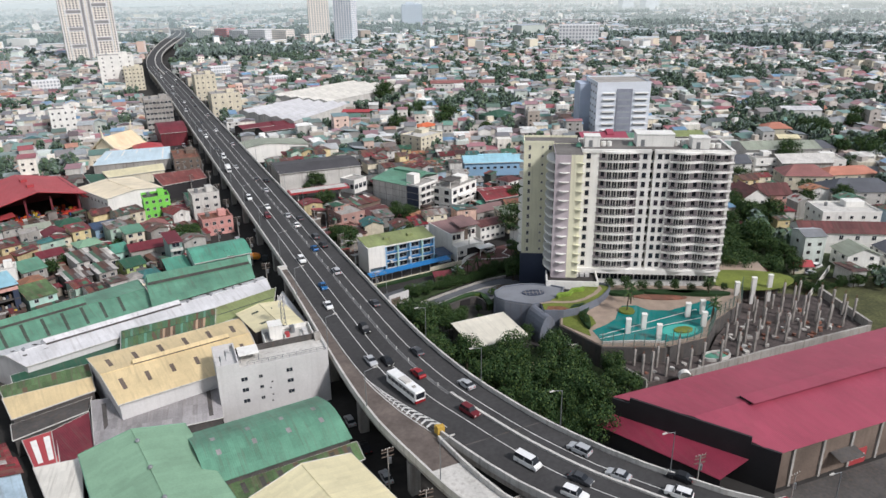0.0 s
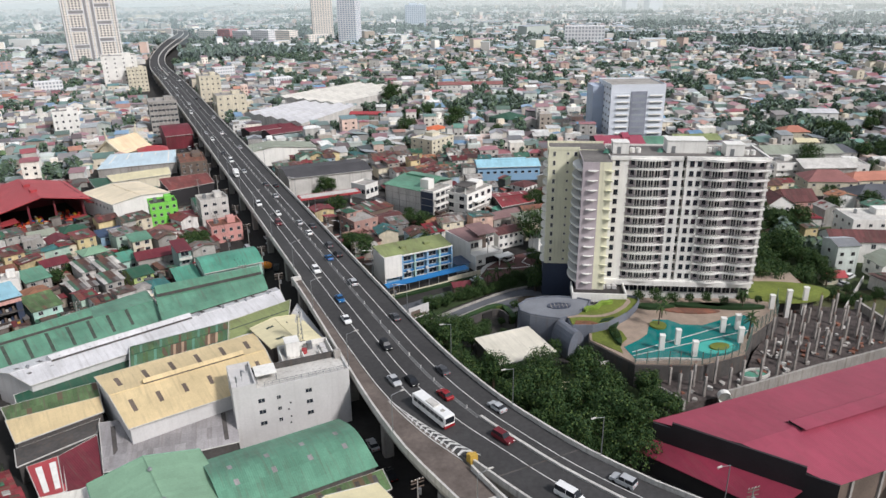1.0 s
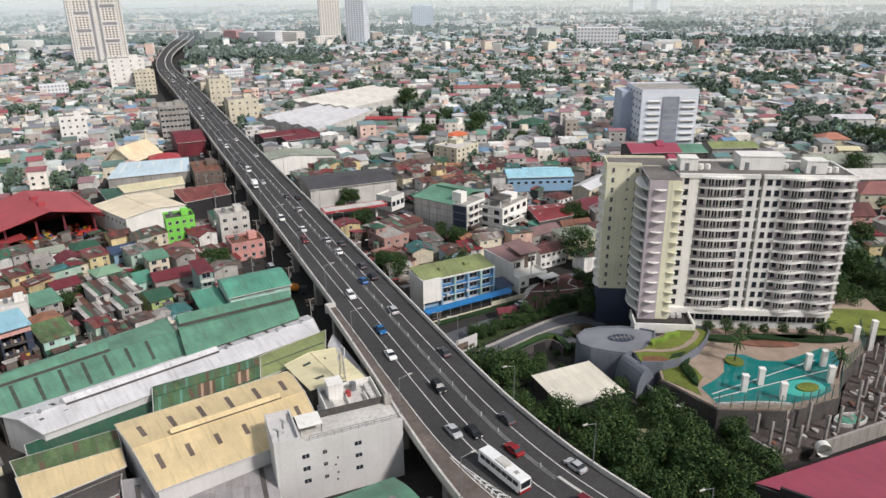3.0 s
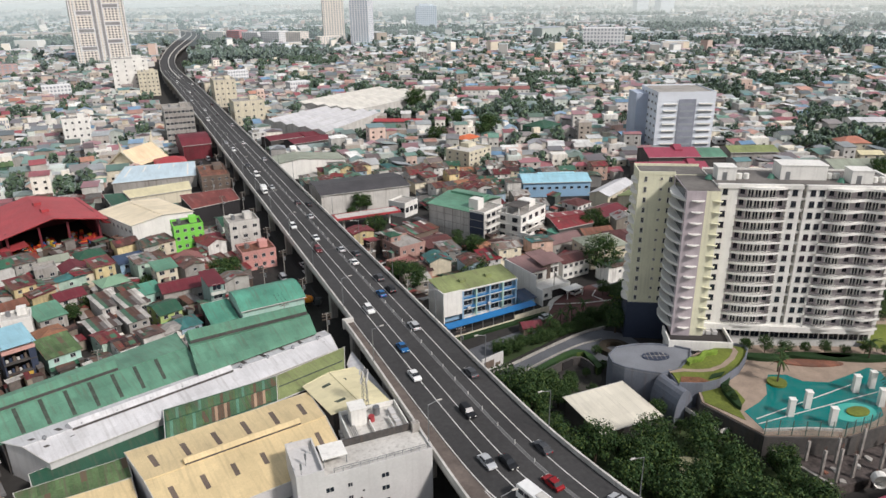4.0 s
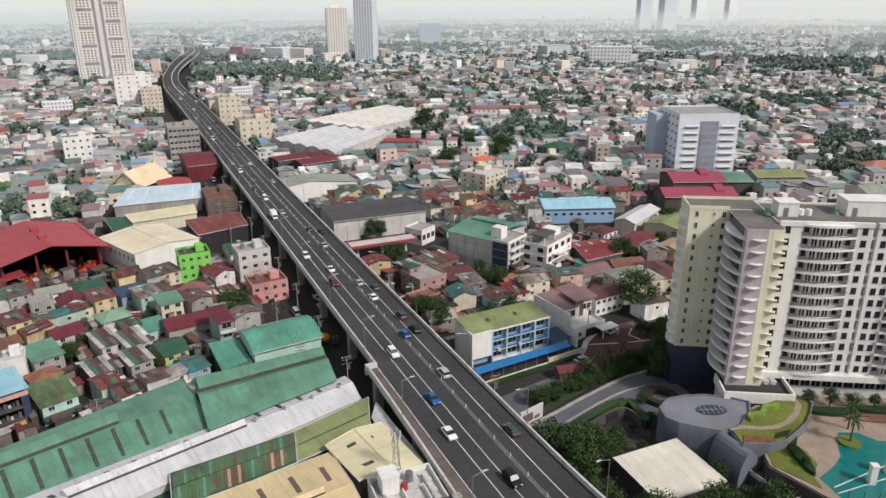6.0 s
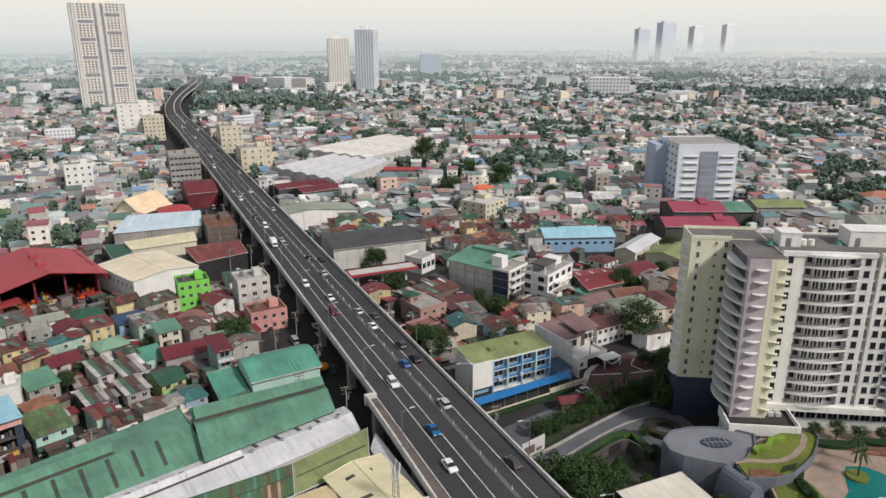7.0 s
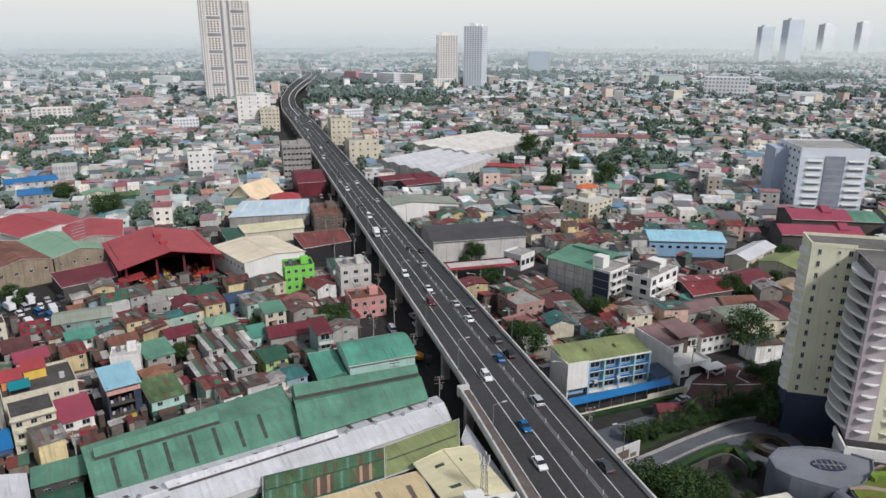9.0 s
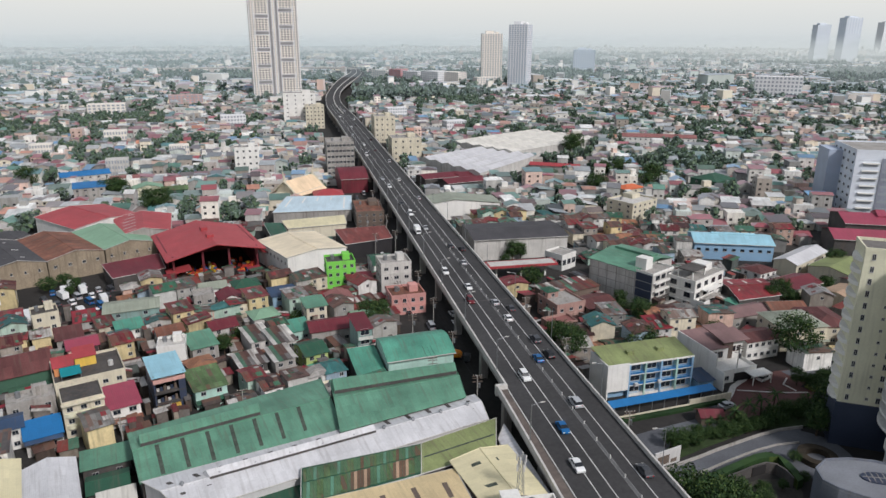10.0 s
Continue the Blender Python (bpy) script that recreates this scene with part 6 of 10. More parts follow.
ta = home("cream block with huts and a tarpaulin on its roof terrace", -63.4, 246.6, 16.5, 14.5, 7.2, 2, "flat", M_CONC_D, W_CREAM, rot=20, cols=5, scols=4, tank=False, name="flats", cat="flats")
part("roof_hut", MB().box(-7.8, -2.0, 7.2, -3.2, 3.0, 9.6), W_ORANGE, ta, "orange hut")
part("roof_hut", MB().box(-2.6, 1.0, 7.2, 2.4, 6.2, 9.9), W_YELL, ta, "yellow hut")
for q in ([(-8.1, -2.4, 9.7), (-2.9, -2.4, 9.7), (-2.9, 3.3, 10.5), (-8.1, 3.3, 10.5)], [(-2.9, .6, 10.0), (2.7, .6, 10.0), (2.7, 6.5, 10.9), (-2.9, 6.5, 10.9)]):
    rs = MB()
    part("hut_roof", sheet(rs, q), R_REDB, ta)
rs = MB()
part("tarpaulin", sheet(rs, [(-6.6, -6.6, 8.9), (-1.8, -6.6, 8.9), (-1.8, -2.4, 9.5), (-6.6, -2.4, 9.5)]), R_TARP, ta, "teal tarpaulin canopy")
for px, py in ((-6.4, -6.4), (-2, -6.4), (-6.4, -2.6), (-2, -2.6)):
    part("canopy_post", MB().box(px - .06, py - .06, 7.2, px + .06, py + .06, 9.2), M_METAL, ta)
part("water_tank", MB().cyl(-7.2, 5.2, 7.2, 9.0, .8, .75, 10), M_METAL, ta)
part("water_tank", MB().cyl(5.5, -2, 7.2, 8.6, .7, .65, 10), M_FRAME, ta)
home("white house with a crimson sheet roof", -52.2, 231.2, 7.2, 10.6, 5.4, 2, "mono", R_RED, W_WHITE, awning=R_RUST, rise=.9, win=(1.7, 1.2))
home("white block house with a maroon roof edge", -43.8, 258.2, 7.6, 7.0, 7.0, 2, "flat", M_CONC_L, W_WHITE, rot=4, cols=1, scols=1)
home("grey-teal workshop house with a patched metal roof", -61.5, 294.4, 16.5, 10.5, 6.0, 2, "gable", R_STONE, W_TEALG, rot=10, cols=2, scols=1, rise=1.0)
home("cream three-storey box house at the yard", -85.6, 287.4, 7.4, 7.6, 8.6, 3, "flat", M_CONC_D, W_CREAM, rot=22, cols=2, scols=1)
home("white cottage with a teal roof", -59.5, 278.6, 7.4, 6.4, 5.0, 2, "mono", R_TEAL, W_WHITE, rise=.8)
home("long brown gable roof over a green-walled hall", -87, 252.5, 24, 14.5, 6.2, 2, "gable", R_BROWN, W_DGREEN, rot=22, cols=0, scols=0, rise=2.8, name="hall", cat="hall")
home("small house under a bright blue sheet roof", -67.2, 221.0, 7.4, 7.0, 4.5, 1, "mono", R_BLUE, M_CONC_L, awning=R_DBLUE, rise=.9)
home("white house with a dark blue roof", -75.6, 223.6, 6.4, 7, 5.6, 2, "gable", R_DBLUE, W_WHITE, rise=.9)
home("grey concrete two-storey house", -73.6, 234.4, 10.4, 6.4, 6.2, 2, "flat", M_CONC, M_CONC, cols=3, scols=1)
home("white metal gable roof beside the lane", -57.6, 193.5, 9.6, 21, 5.8, 1, "end", R_WHITE, W_GREY, rot=18, cols=2, scols=0, rise=1.3, name="shed", cat="shed")
home("cream metal roof of a small workshop", -68.4, 194.5, 9.4, 22, 6.0, 1, "end", R_CREAM, W_GREY, rot=18, cols=2, scols=0, rise=1.3, name="shed", cat="shed")
home("low green sheet roof by the factory", -50.6, 207.2, 9.4, 6.0, 3.6, 1, "mono", R_GREEN, M_CONC_D, rot=14, rise=.7, name="shed", cat="shed", scols=0)
home("low dark green shed roof in the lane", -48.4, 198.6, 7.5, 6.2, 3.3, 1, "gable", R_DGREEN, M_CONC_D, rot=14, rise=.8, name="shed", cat="shed", scols=0)
home("cream shed roof in the lane", -45.2, 191.6, 6.5, 5, 3.6, 1, "mono", R_PALE, M_CONC_D, rot=14, rise=.4, name="shed", cat="shed", scols=0)
home("house under a bright green roof with pale bands", -36.4, 262, 7.4, 9, 5.0, 2, "mono", R_GREEN, M_CONC, rot=22, rise=1.2)
home("pale green house with a mossy striped roof", -32.6, 236.8, 8, 11, 5.2, 2, "mono", R_MOSS, W_MINT, rise=.9, awning=R_DGREEN)
home("yellow-green house with a dark green roof", -4.8, 250.4, 6.6, 9.4, 5.2, 2, "gable", R_DGREEN, W_LEAFY, rise=1.4, awning=R_TEAL)
home("low hall with a maroon metal roof", 1.6, 265.5, 13, 9, 5.6, 1, "gable", R_MAROON, M_CONC, rot=8, rise=1.4, cols=3, name="hall", cat="hall")
home("narrow grey five-storey house with an open front", 9.9, 252, 4.2, 10.4, 11.0, 4, "mono", R_MAROON, W_TEALG, rot=8, cols=1, scols=0, win=(2.6, 1.9), balcony=True, front=M_CONC_L, rise=.8)
home("cream three-storey house with a green roof", -2.6, 278.4, 6.6, 7.4, 8.0, 3, "mono", R_GREEN, W_CREAM, rot=12, win=(1.6, 1.3), rise=.7)
home("white house with a faded red gable roof", 6.2, 287.5, 8, 7.6, 6.4, 2, "end", R_DUSK, W_WHITE, rot=12, rise=1.4)
home("low house with a pale green hipped roof", -19, 281.6, 8.4, 8.0, 4.4, 1, "hip", R_LGREEN, M_CONC_L, rise=1.6)
home("grey two-storey house with open balconies", -39, 297, 6.6, 7, 7.2, 2, "flat", M_CONC, M_CONC, rot=10, balcony=True, tank=False)
home("white house with a maroon gable roof", -30.6, 299.4, 8, 8.6, 5.0, 2, "end", R_MAROON, W_WHITE, rot=14, rise=1.5)
home("house with faded blue walls and sheet roof", -12.6, 297.4, 9, 7.4, 5.6, 2, "mono", R_DBLUE, paint("faded_blue_render", (140, 168, 188), rough=.8, var=.2, grain=.1, streak=.3, rib_axis="Z"), rot=14, rise=.6)
home("orange-walled house with a green hipped roof", -25.8, 308.6, 9, 8.4, 5.6, 2, "hip", R_DGREEN, W_ORANGE, rot=14, rise=1.9)
home("white house with a grey-green roof", -37.5, 311, 9, 7.5, 5.0, 2, "gable", R_STONE, W_WHITE, rot=12)
home("terrace house with a patched red and rusty sheet roof", -20.5, 262.2, 6.4, 9.5, 5.4, 2, "mono", M_PATCH, M_CONC_L, rot=22, awning=R_RUST)
home("terrace house with a patched pale metal roof", -13.6, 258.8, 6.6, 9.5, 5.6, 2, "mono", M_PATCH, M_CONC_L, rot=22, awning=R_RUST, balcony=True)
home("terrace house with a red-striped sheet roof", -21.8, 246.6, 7.4, 8, 5.0, 2, "mono", M_PATCH, M_CONC_D, rot=20, awning=R_PALE, rise=.6)
home("terrace house with a patched sheet roof and balcony", -13.4, 246.4, 5.8, 8.4, 6.0, 2, "mono", M_PATCH, M_CONC, rot=20, awning=R_RUST, balcony=True, rise=.6)
home("house with a dark red gable roof", -31.6, 275, 8, 8, 4.8, 2, "gable", R_MAROON, M_CONC_L)
home("low house with a turquoise sheet roof", -8.2, 268.6, 6, 6.4, 4.2, 1, "mono", R_TEAL, W_MINT, rot=16)
home("white house with an orange-brown roof", -46.8, 272.2, 7.4, 7, 5.4, 2, "gable", R_RUST, W_WHITE)
home("rose-walled house with a red roof", -70.5, 268.4, 8, 8, 5.2, 2, "gable", R_RED, W_PINKR)
home("house with a dark maroon roof and grey walls", -76.2, 276.5, 7, 7, 4.6, 1, "mono", R_BROWN, M_CONC)
home("house with a faded green roof and yellow walls", 12.4, 272.8, 7, 8, 4.8, 2, "gable", R_LGREEN, W_PALEY, rot=8)
home("house with a small crimson roof beside the lime house", 14.6, 306, 9, 8, 6.4, 2, "gable", R_MAROON, M_CONC, rot=6)
home("green-roofed white house by the highway", 26, 326.5, 8.6, 13, 5.6, 2, "gable", R_DGREEN, W_WHITE, rot=5)

# halls and flats further off
home("grey block with a bright blue sheet roof", -119, 482, 16, 14, 9.2, 3, "mono", R_BLUE, M_CONC, rot=14, cols=4, scols=4, rise=.6, name="flats", cat="flats")
home("long hall with a bright blue sheet roof", -135, 536, 28, 18, 6.5, 2, "gable", R_BLUE, M_CONC_L, rot=20, cols=6, scols=3, rise=1.4, name="hall", cat="hall")
home("cream house with a low red roof", -107, 516, 16, 12, 6.5, 2, "gable", R_DUSK, W_CREAM, rot=12, cols=4)
home("pale green row house with pointed gables", -89, 487, 16, 10, 6.0, 2, "end", R_LGREEN, W_PALEY, rot=14, cols=5, rise=2)
home("dark green-walled house with a mossy roof", -73, 478, 14, 10, 6.5, 2, "gable", R_MOSS, W_DGREEN, rot=10, cols=3)
home("long white hall beside the red factory roofs", -126, 382, 16, 14, 7.5, 2, "gable", R_BLACK, W_WHITE, rot=-56, cols=3, rise=1.6, name="hall", cat="hall")
home("cream four-storey flats with green side roof", 163, 381, 20, 16, 10.6, 4, "flat", M_CONC_L, W_CREAM, rot=26, cols=5, scols=3, name="flats", cat="flats")
home("dark green metal-roofed house beside trees", 248, 440, 20, 18, 6.5, 2, "hip", R_DGREEN, W_DGREEN, rot=24, cols=3, rise=3)
home("orange tile-roofed house among low roofs", 187, 431, 15, 11, 5.4, 2, "hip", paint("orange_tiles", (206, 110, 72), rough=.7, var=.2, grain=.1), W_CREAM, rot=20, cols=3, rise=1.8)
home("long low red sheet roof by the white factory", 172, 511, 34, 9, 4.6, 1, "gable", R_REDB, M_CONC, rot=-30, cols=0, scols=0, rise=1.2, name="shed", cat="shed")
home("terrace of cream and pink row houses", 300, 600, 60, 12, 8.0, 2, "gable", R_DUSK, W_WHITE, rot=-24, cols=14, scols=2, rise=2)
# villas behind the tower
home("large white house with a maroon tiled roof", 236, 157, 34, 11, 8.0, 2, "gable", R_BROWN, W_WHITE, rot=-31, cols=6, scols=2, rise=2.6, win=(1.5, 1.6))
home("white flat-roofed wing behind a maroon roof", 250.5, 168.5, 22, 14, 10.6, 3, "flat", M_CONC_L, W_WHITE, rot=-27, cols=5, scols=3)
home("small white house with a grey-green gable roof", 224.5, 143.4, 11.5, 9.5, 5.8, 2, "end", R_STONE, W_WHITE, rot=-22, rise=2.4, win=(1.5, 1.3))
home("grey-roofed white house beside the wild lot", 238, 138, 10, 10, 5.6, 2, "end", R_SLATE, W_WHITE, rot=-25, rise=2)
home("cream villa with a red tiled hipped roof", 296, 223, 22, 15, 6.8, 2, "hip", R_DUSK, W_CREAM, rot=-30, cols=4, rise=4)
home("white modern flat-roofed villa", 324, 236, 21, 13, 8.0, 2, "flat", M_CONC_L, W_WHITE, rot=-28, cols=4)
home("cream villa with a terracotta roof", 318, 216, 26, 11, 6.0, 2, "hip", R_TILE, W_CREAM, rot=-20, cols=4, rise=3)
home("wide villa with a dark slate hipped roof", 297, 195.5, 30, 16, 6.0, 2, "hip", R_SLATE, M_CONC_L, rot=-27, cols=5, rise=4.4)
home("white house with steep brown gables", 243, 208, 12, 14, 7.0, 2, "end", R_BROWN, W_WHITE, rot=-18, rise=4)
home("pink-fronted house with a maroon roof", 258, 209, 13, 14, 6.4, 2, "gable", R_BROWN, W_PINKR, rot=-24, rise=3.4)
home("blue-grey roofed tall white house", 279, 252, 15, 13, 8.4, 3, "gable", R_SLATE, W_WHITE, rot=-20, rise=3)
home("white house with balconies and a grey roof", 299, 250, 13, 12, 8.6, 3, "flat", M_CONC, W_WHITE, rot=-20, balcony=True)
home("cream house with a salmon hipped roof", 377, 309, 16, 13, 7.0, 2, "hip", R_TILE, W_CREAM, rot=-28, rise=3)
home("low pale hall with a white curved roof", 443, 346, 26, 16, 8.0, 2, "gable", R_WHITE, W_WHITE, rot=-30, rise=1.6)
home("small hall with a cream metal roof", 362, 288, 12, 10, 6.0, 2, "gable", R_CREAM, W_CREAM, rot=-28)
home("large dark-roofed villa with grey walls", 346, 262, 28, 13, 7.0, 2, "hip", R_SLATE, M_CONC_L, rot=-26, cols=5, rise=3.4)

lot = thing("wild_lot", (0, 0, 0), "overgrown green and brown vacant lot", "lot", kind="structure")
part("grass", MB().prism([(168, 116), (200, 100), (232, 116), (226, 132), (206, 140), (190, 146), (180, 138)], 0, .06), mat("rough_grass", srgb(84, 86, 54), .95, 0, .5, .4, .12, 1.2, .4), lot)
part("boundary_wall", MB().box(0, 0, 0, .3, 30, 2.2), M_CONC_L, lot, at=pose(186, 131, 0, 0, 0, -64))
yard = thing("villa_yard", (0, 0, 0), "shady planted yard of the white house", "yard", kind="structure")
part("grass", MB().prism([(168, 150), (190, 147), (208, 140.5), (226, 133), (262, 132), (270, 170), (240, 200), (200, 214), (176, 206)], 0, .05), mat("dark_rough_grass", srgb(70, 82, 50), .95, 0, .4, .3, .12, 1.2, .4), yard)

home("small shack with a cream sheet roof under trees", 86.4, 127.4, 5.6, 4.6, 2.8, 1, "mono", R_CREAM, M_CONC, rot=-38, cols=1, scols=0, rise=.5, name="shack", cat="shack")
home("small pavilion with a faded red roof", 187.5, 149.5, 4.6, 4.2, 2.6, 1, "hip", R_REDB, W_WHITE, rot=-25, cols=1, scols=0, rise=1.4, name="pavilion", cat="pavilion")
home("garden pavilion with a red gable roof", 203.5, 148.5, 7, 4.4, 2.8, 1, "gable", R_REDB, W_CREAM, rot=-25, cols=2, scols=0, rise=1.3, name="pavilion", cat="pavilion")
thk = thing("undergrowth", (0, 0, 0), "dark green undergrowth below the highway trees", "ground cover", kind="structure")
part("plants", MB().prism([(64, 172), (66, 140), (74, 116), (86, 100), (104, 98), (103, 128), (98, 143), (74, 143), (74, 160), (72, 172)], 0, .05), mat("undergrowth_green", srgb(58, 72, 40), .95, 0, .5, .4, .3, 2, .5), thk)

# ---- apartment tower ----
TOWER = pose(113, 165.5, 0, 0, 0, -31)
tower = thing("apartment_tower", TOWER, "white and pale yellow sixteen-storey apartment tower with wavy balconies", "apartment tower")
take(104, 134, 170, 190)
Z0, FH, NF = 10.8, 2.82, 13
PODZ = 6.6
TOP = Z0 + FH * NF
M_RAIL = mat("balcony_rail_paint", srgb(132, 126, 128), 0.6, 0.2, 0.2, 0.1)
M_RECESS = mat("recess_render", srgb(190, 181, 183), 0.8, 0, 0.15, 0.08)
M_TERR = mat("black_membrane", srgb(58, 55, 54), .9, 0, .3, .2, .3, 2)
M_ROOFD = mat("roof_membrane", srgb(112, 108, 104), 0.9, 0, 0.4, 0.2, 0.12, 1.0)
piers_u = [(8.0, 13.0), (24.6, 27.9), (28.9, 33.6), (50.4, 51.3)]
for a, b in piers_u:
    part("facade_pier", MB().box(a, 4.0, Z0, b, 20.5, TOP + .4), W_WHITE, tower)
part("recess_wall", MB().box(13.0, 5.0, Z0, 24.6, 20.4, TOP).box(33.6, 5.0, Z0, 50.4, 20.4, TOP), M_RECESS, tower, "grey-mauve wall behind the balconies")
# the slot's deep shade is painted by the dark colour
part("slot", MB().box(27.9, 6.2, 1, 28.9, 20.4, TOP - .3), M_DARK, tower, "dark recessed slot between the wings")
part("nose", MB().box(0, 0, Z0 - 2, 4.6, 15, TOP).box(4.6, .25, Z0 - 2, 8.0, 15, TOP, 1), [W_MAUVE, W_PALEY], tower, "mauve and pale yellow projecting bay")
part("rear_wing", MB().box(-9, 15, 11, 8, 24, TOP + .2), W_PALEY, tower, "pale yellow side wing")
part("wing_base", MB().box(-9.4, 14.6, 0, 3, 24, 11), W_NAVY, tower, "dark slate base of the wing")
part("roof", MB().box(-8.8, 15.2, TOP + .21, 8, 23.8, TOP + .26).box(.2, .3, TOP + .02, 8, 15.2, TOP + .08).box(8.2, 5, TOP + .42, 51, 20.3, TOP + .46), M_ROOFD, tower)
part("cornice", MB().box(8, 3.7, TOP - .15, 28, 4.6, TOP + .9).box(28.8, 3.7, TOP - .15, 51.4, 4.6, TOP + .9).box(50.8, 4.6, TOP - .1, 51.4, 20.6, TOP + .9).box(8, 20.2, TOP - .1, 50.8, 20.6, TOP + .9), W_WHITE, tower)
part("wing_parapet", MB().box(-9.1, 14.9, TOP, 0.2, 15.2, TOP + .9).box(-9.1, 15.2, TOP, -8.8, 24.1, TOP + .9).box(-8.8, 23.8, TOP, 8, 24.1, TOP + .9), W_PALEY, tower)
# balconies: one mesh a kind, one object a floor
NL = 18
lo = [(12.7 + 12.2 * i / NL, 4.1 - 1.5 * math.sin(math.pi * i / NL) ** .8) for i in range(NL + 1)]
li = [(x, 5.0) for x, _ in lo]
ri_n = 30
ro = [(33.3 + 18.2 * i / ri_n, 3.6 - .75 * (1 - math.cos(2 * math.pi * i / ri_n * 2)) * .85 - .2) for i in range(ri_n + 1)]
rin = [(x, 5.0) for x, _ in ro]


def inset(c, dv):
    return [(x, y + dv) for x, y in c]


def band_wave(outer, base, amp):
    """A white upstand whose height swells along the balcony."""
    mb, n = MB(), len(outer) - 1
    for a in range(n):
        (ax, ay), (bx, by) = outer[a], outer[a + 1]
        ha, hb = base + amp * math.sin(math.pi * a / n), base + amp * math.sin(math.pi * (a + 1) / n)
        for off, flip in ((0, 1), (.15, -1)):
            q = [(ax, ay + off, -.28), (bx, by + off, -.28), (bx, by + off, hb), (ax, ay + off, ha)]
            mb.poly(q[::flip])
        mb.poly([(ax, ay, ha), (bx, by, hb), (bx, by + .15, hb), (ax, ay + .15, ha)])
        mb.poly([(ax, ay, -.28), (ax, ay + .15, -.28), (bx, by + .15, -.28), (bx, by, -.28)])
    return mb


mesh_ls = MB().slab(inset(lo, .15), li, -.2, .05).mesh("balcony_slab", [W_WHITE])
mesh_rs = MB().slab(inset(ro, .15), rin, -.2, .05).mesh("balcony_slab", [W_WHITE])
mesh_lb = band_wave(lo, .12, .22).mesh("balcony_edge", [W_WHITE])
mesh_rb = band_wave(ro, .3, .12).mesh("balcony_edge", [W_WHITE])


def rail_mesh(c, z0):
    mb = MB()
    c = inset(c, .06)
    for (ax, ay), (bx, by) in zip(c[:-1], c[1:]):
        mb.box(min(ax, bx), min(ay, by), .98, max(ax, bx), max(ay, by) + .05, 1.06)
        for k in range(3):
            x, y = ax + (bx - ax) * (k + .5) / 3, ay + (by - ay) * (k + .5) / 3
            mb.box(x - .025, y, z0, x + .025, y + .04, .98)
    return mb.mesh("railing", [M_RAIL])


M_WFRAME = mat("dark_window_frame", srgb(66, 62, 66), .5, .2, .1, .05)
mesh_lr, mesh_rr = rail_mesh(lo, .2), rail_mesh(ro, .3)
mesh_door = MB().box(0, 4.9, .05, 1.25, 4.98, 2.3, 1).box(-.24, 4.74, .05, 0, 5.0, 2.42).box(1.25, 4.74, .05, 1.49, 5.0, 2.42).box(0, 4.74, 2.3, 1.25, 5.0, 2.42).box(.54, 4.8, .05, .72, 5.0, 2.3).mesh("glazed_door", [W_WHITE, M_GLASS])
win_a, win_b = win_mesh(1.15, 1.45, M_WFRAME), win_mesh(1.05, 1.4, M_WFRAME)
fin = MB().slab([(1.3 + .38 * i, -1.0 * math.sin(math.pi * (i + 1) / 9) ** 1.0 - .05) for i in range(9)], [(1.3 + .38 * i, .05) for i in range(9)], -.12, .1).mesh("balcony_fin", [W_WHITE])
fin2 = MB().prism([(6.1, .25), (8.2, -.75), (8.7, .25)], -.12, .12).mesh("balcony_fin", [W_PALEY])
so = [(-2.3 * math.sin(math.pi * i / 14) ** .7, .4 + 13.4 * i / 14) for i in range(15)]
mesh_side = MB().slab(so, [(.02, y) for _, y in so], -.18, .38).mesh("side_balcony", [W_WHITE])
so2 = [(-9 - 1.3 * math.sin(math.pi * i / 8) ** .7, 16 + 6.5 * i / 8) for i in range(9)]
mesh_side2 = MB().slab(so2, [(-8.98, y) for _, y in so2], -.2, .7).mesh("side_balcony", [W_WHITE])
for f in range(NF):
    z = Z0 + FH * f + .25
    for nm, me in (("balcony_slab", mesh_ls), ("balcony_slab", mesh_rs), ("balcony_edge", mesh_lb), ("balcony_edge", mesh_rb), ("railing", mesh_lr), ("railing", mesh_rr), ("side_balcony", mesh_side), ("side_balcony", mesh_side2)):
        part(nm, me, None, tower, at=(0, 0, z))
    for u in (15.6, 17.3, 19.0, 20.7, 36.4, 38.0, 43.2, 44.8):
        part("glazed_door", mesh_door, None, tower, at=(u, 0, z))
    part("slot_slab", MB().box(27.9, 4.4, z - .5, 28.9, 6.4, z + .15), W_WHITE, tower)
    part("balcony_fin", fin, None, tower, at=(0, 0, z + .2))
    part("balcony_fin", fin2, None, tower, at=(0, 0, z + .1))
    for u in (9.9, 26.2, 30.4, 32.4):
        part("window", win_a, None, tower, at=pose(u, 3.98, z + .8))
    for u in (14.3, 23.4, 35.0, 41.4, 47.2, 49.4):
        part("window", win_b, None, tower, at=pose(u, 4.98, z + .75))
    if z > 11:
        part("window", win_mesh(.75, 1.3), None, tower, at=pose(-7.2, 14.98, z + .8))
        part("window", win_mesh(.6, .6), None, tower, at=pose(-3.2, 14.98, z + 1.3))
        for u in (-.9,):
            part("window", win_mesh(.9, 1.3), None, tower, at=pose(u, 14.98, z + .8))
part("top_lintel", MB().slab(lo, li, TOP - .2, TOP + .35).slab(ro, rin, TOP - .2, TOP + .35), W_WHITE, tower)
part("side_glazing", MB().box(-.06, 2, Z0, -.02, 13, TOP - .2), M_GLASS, tower)
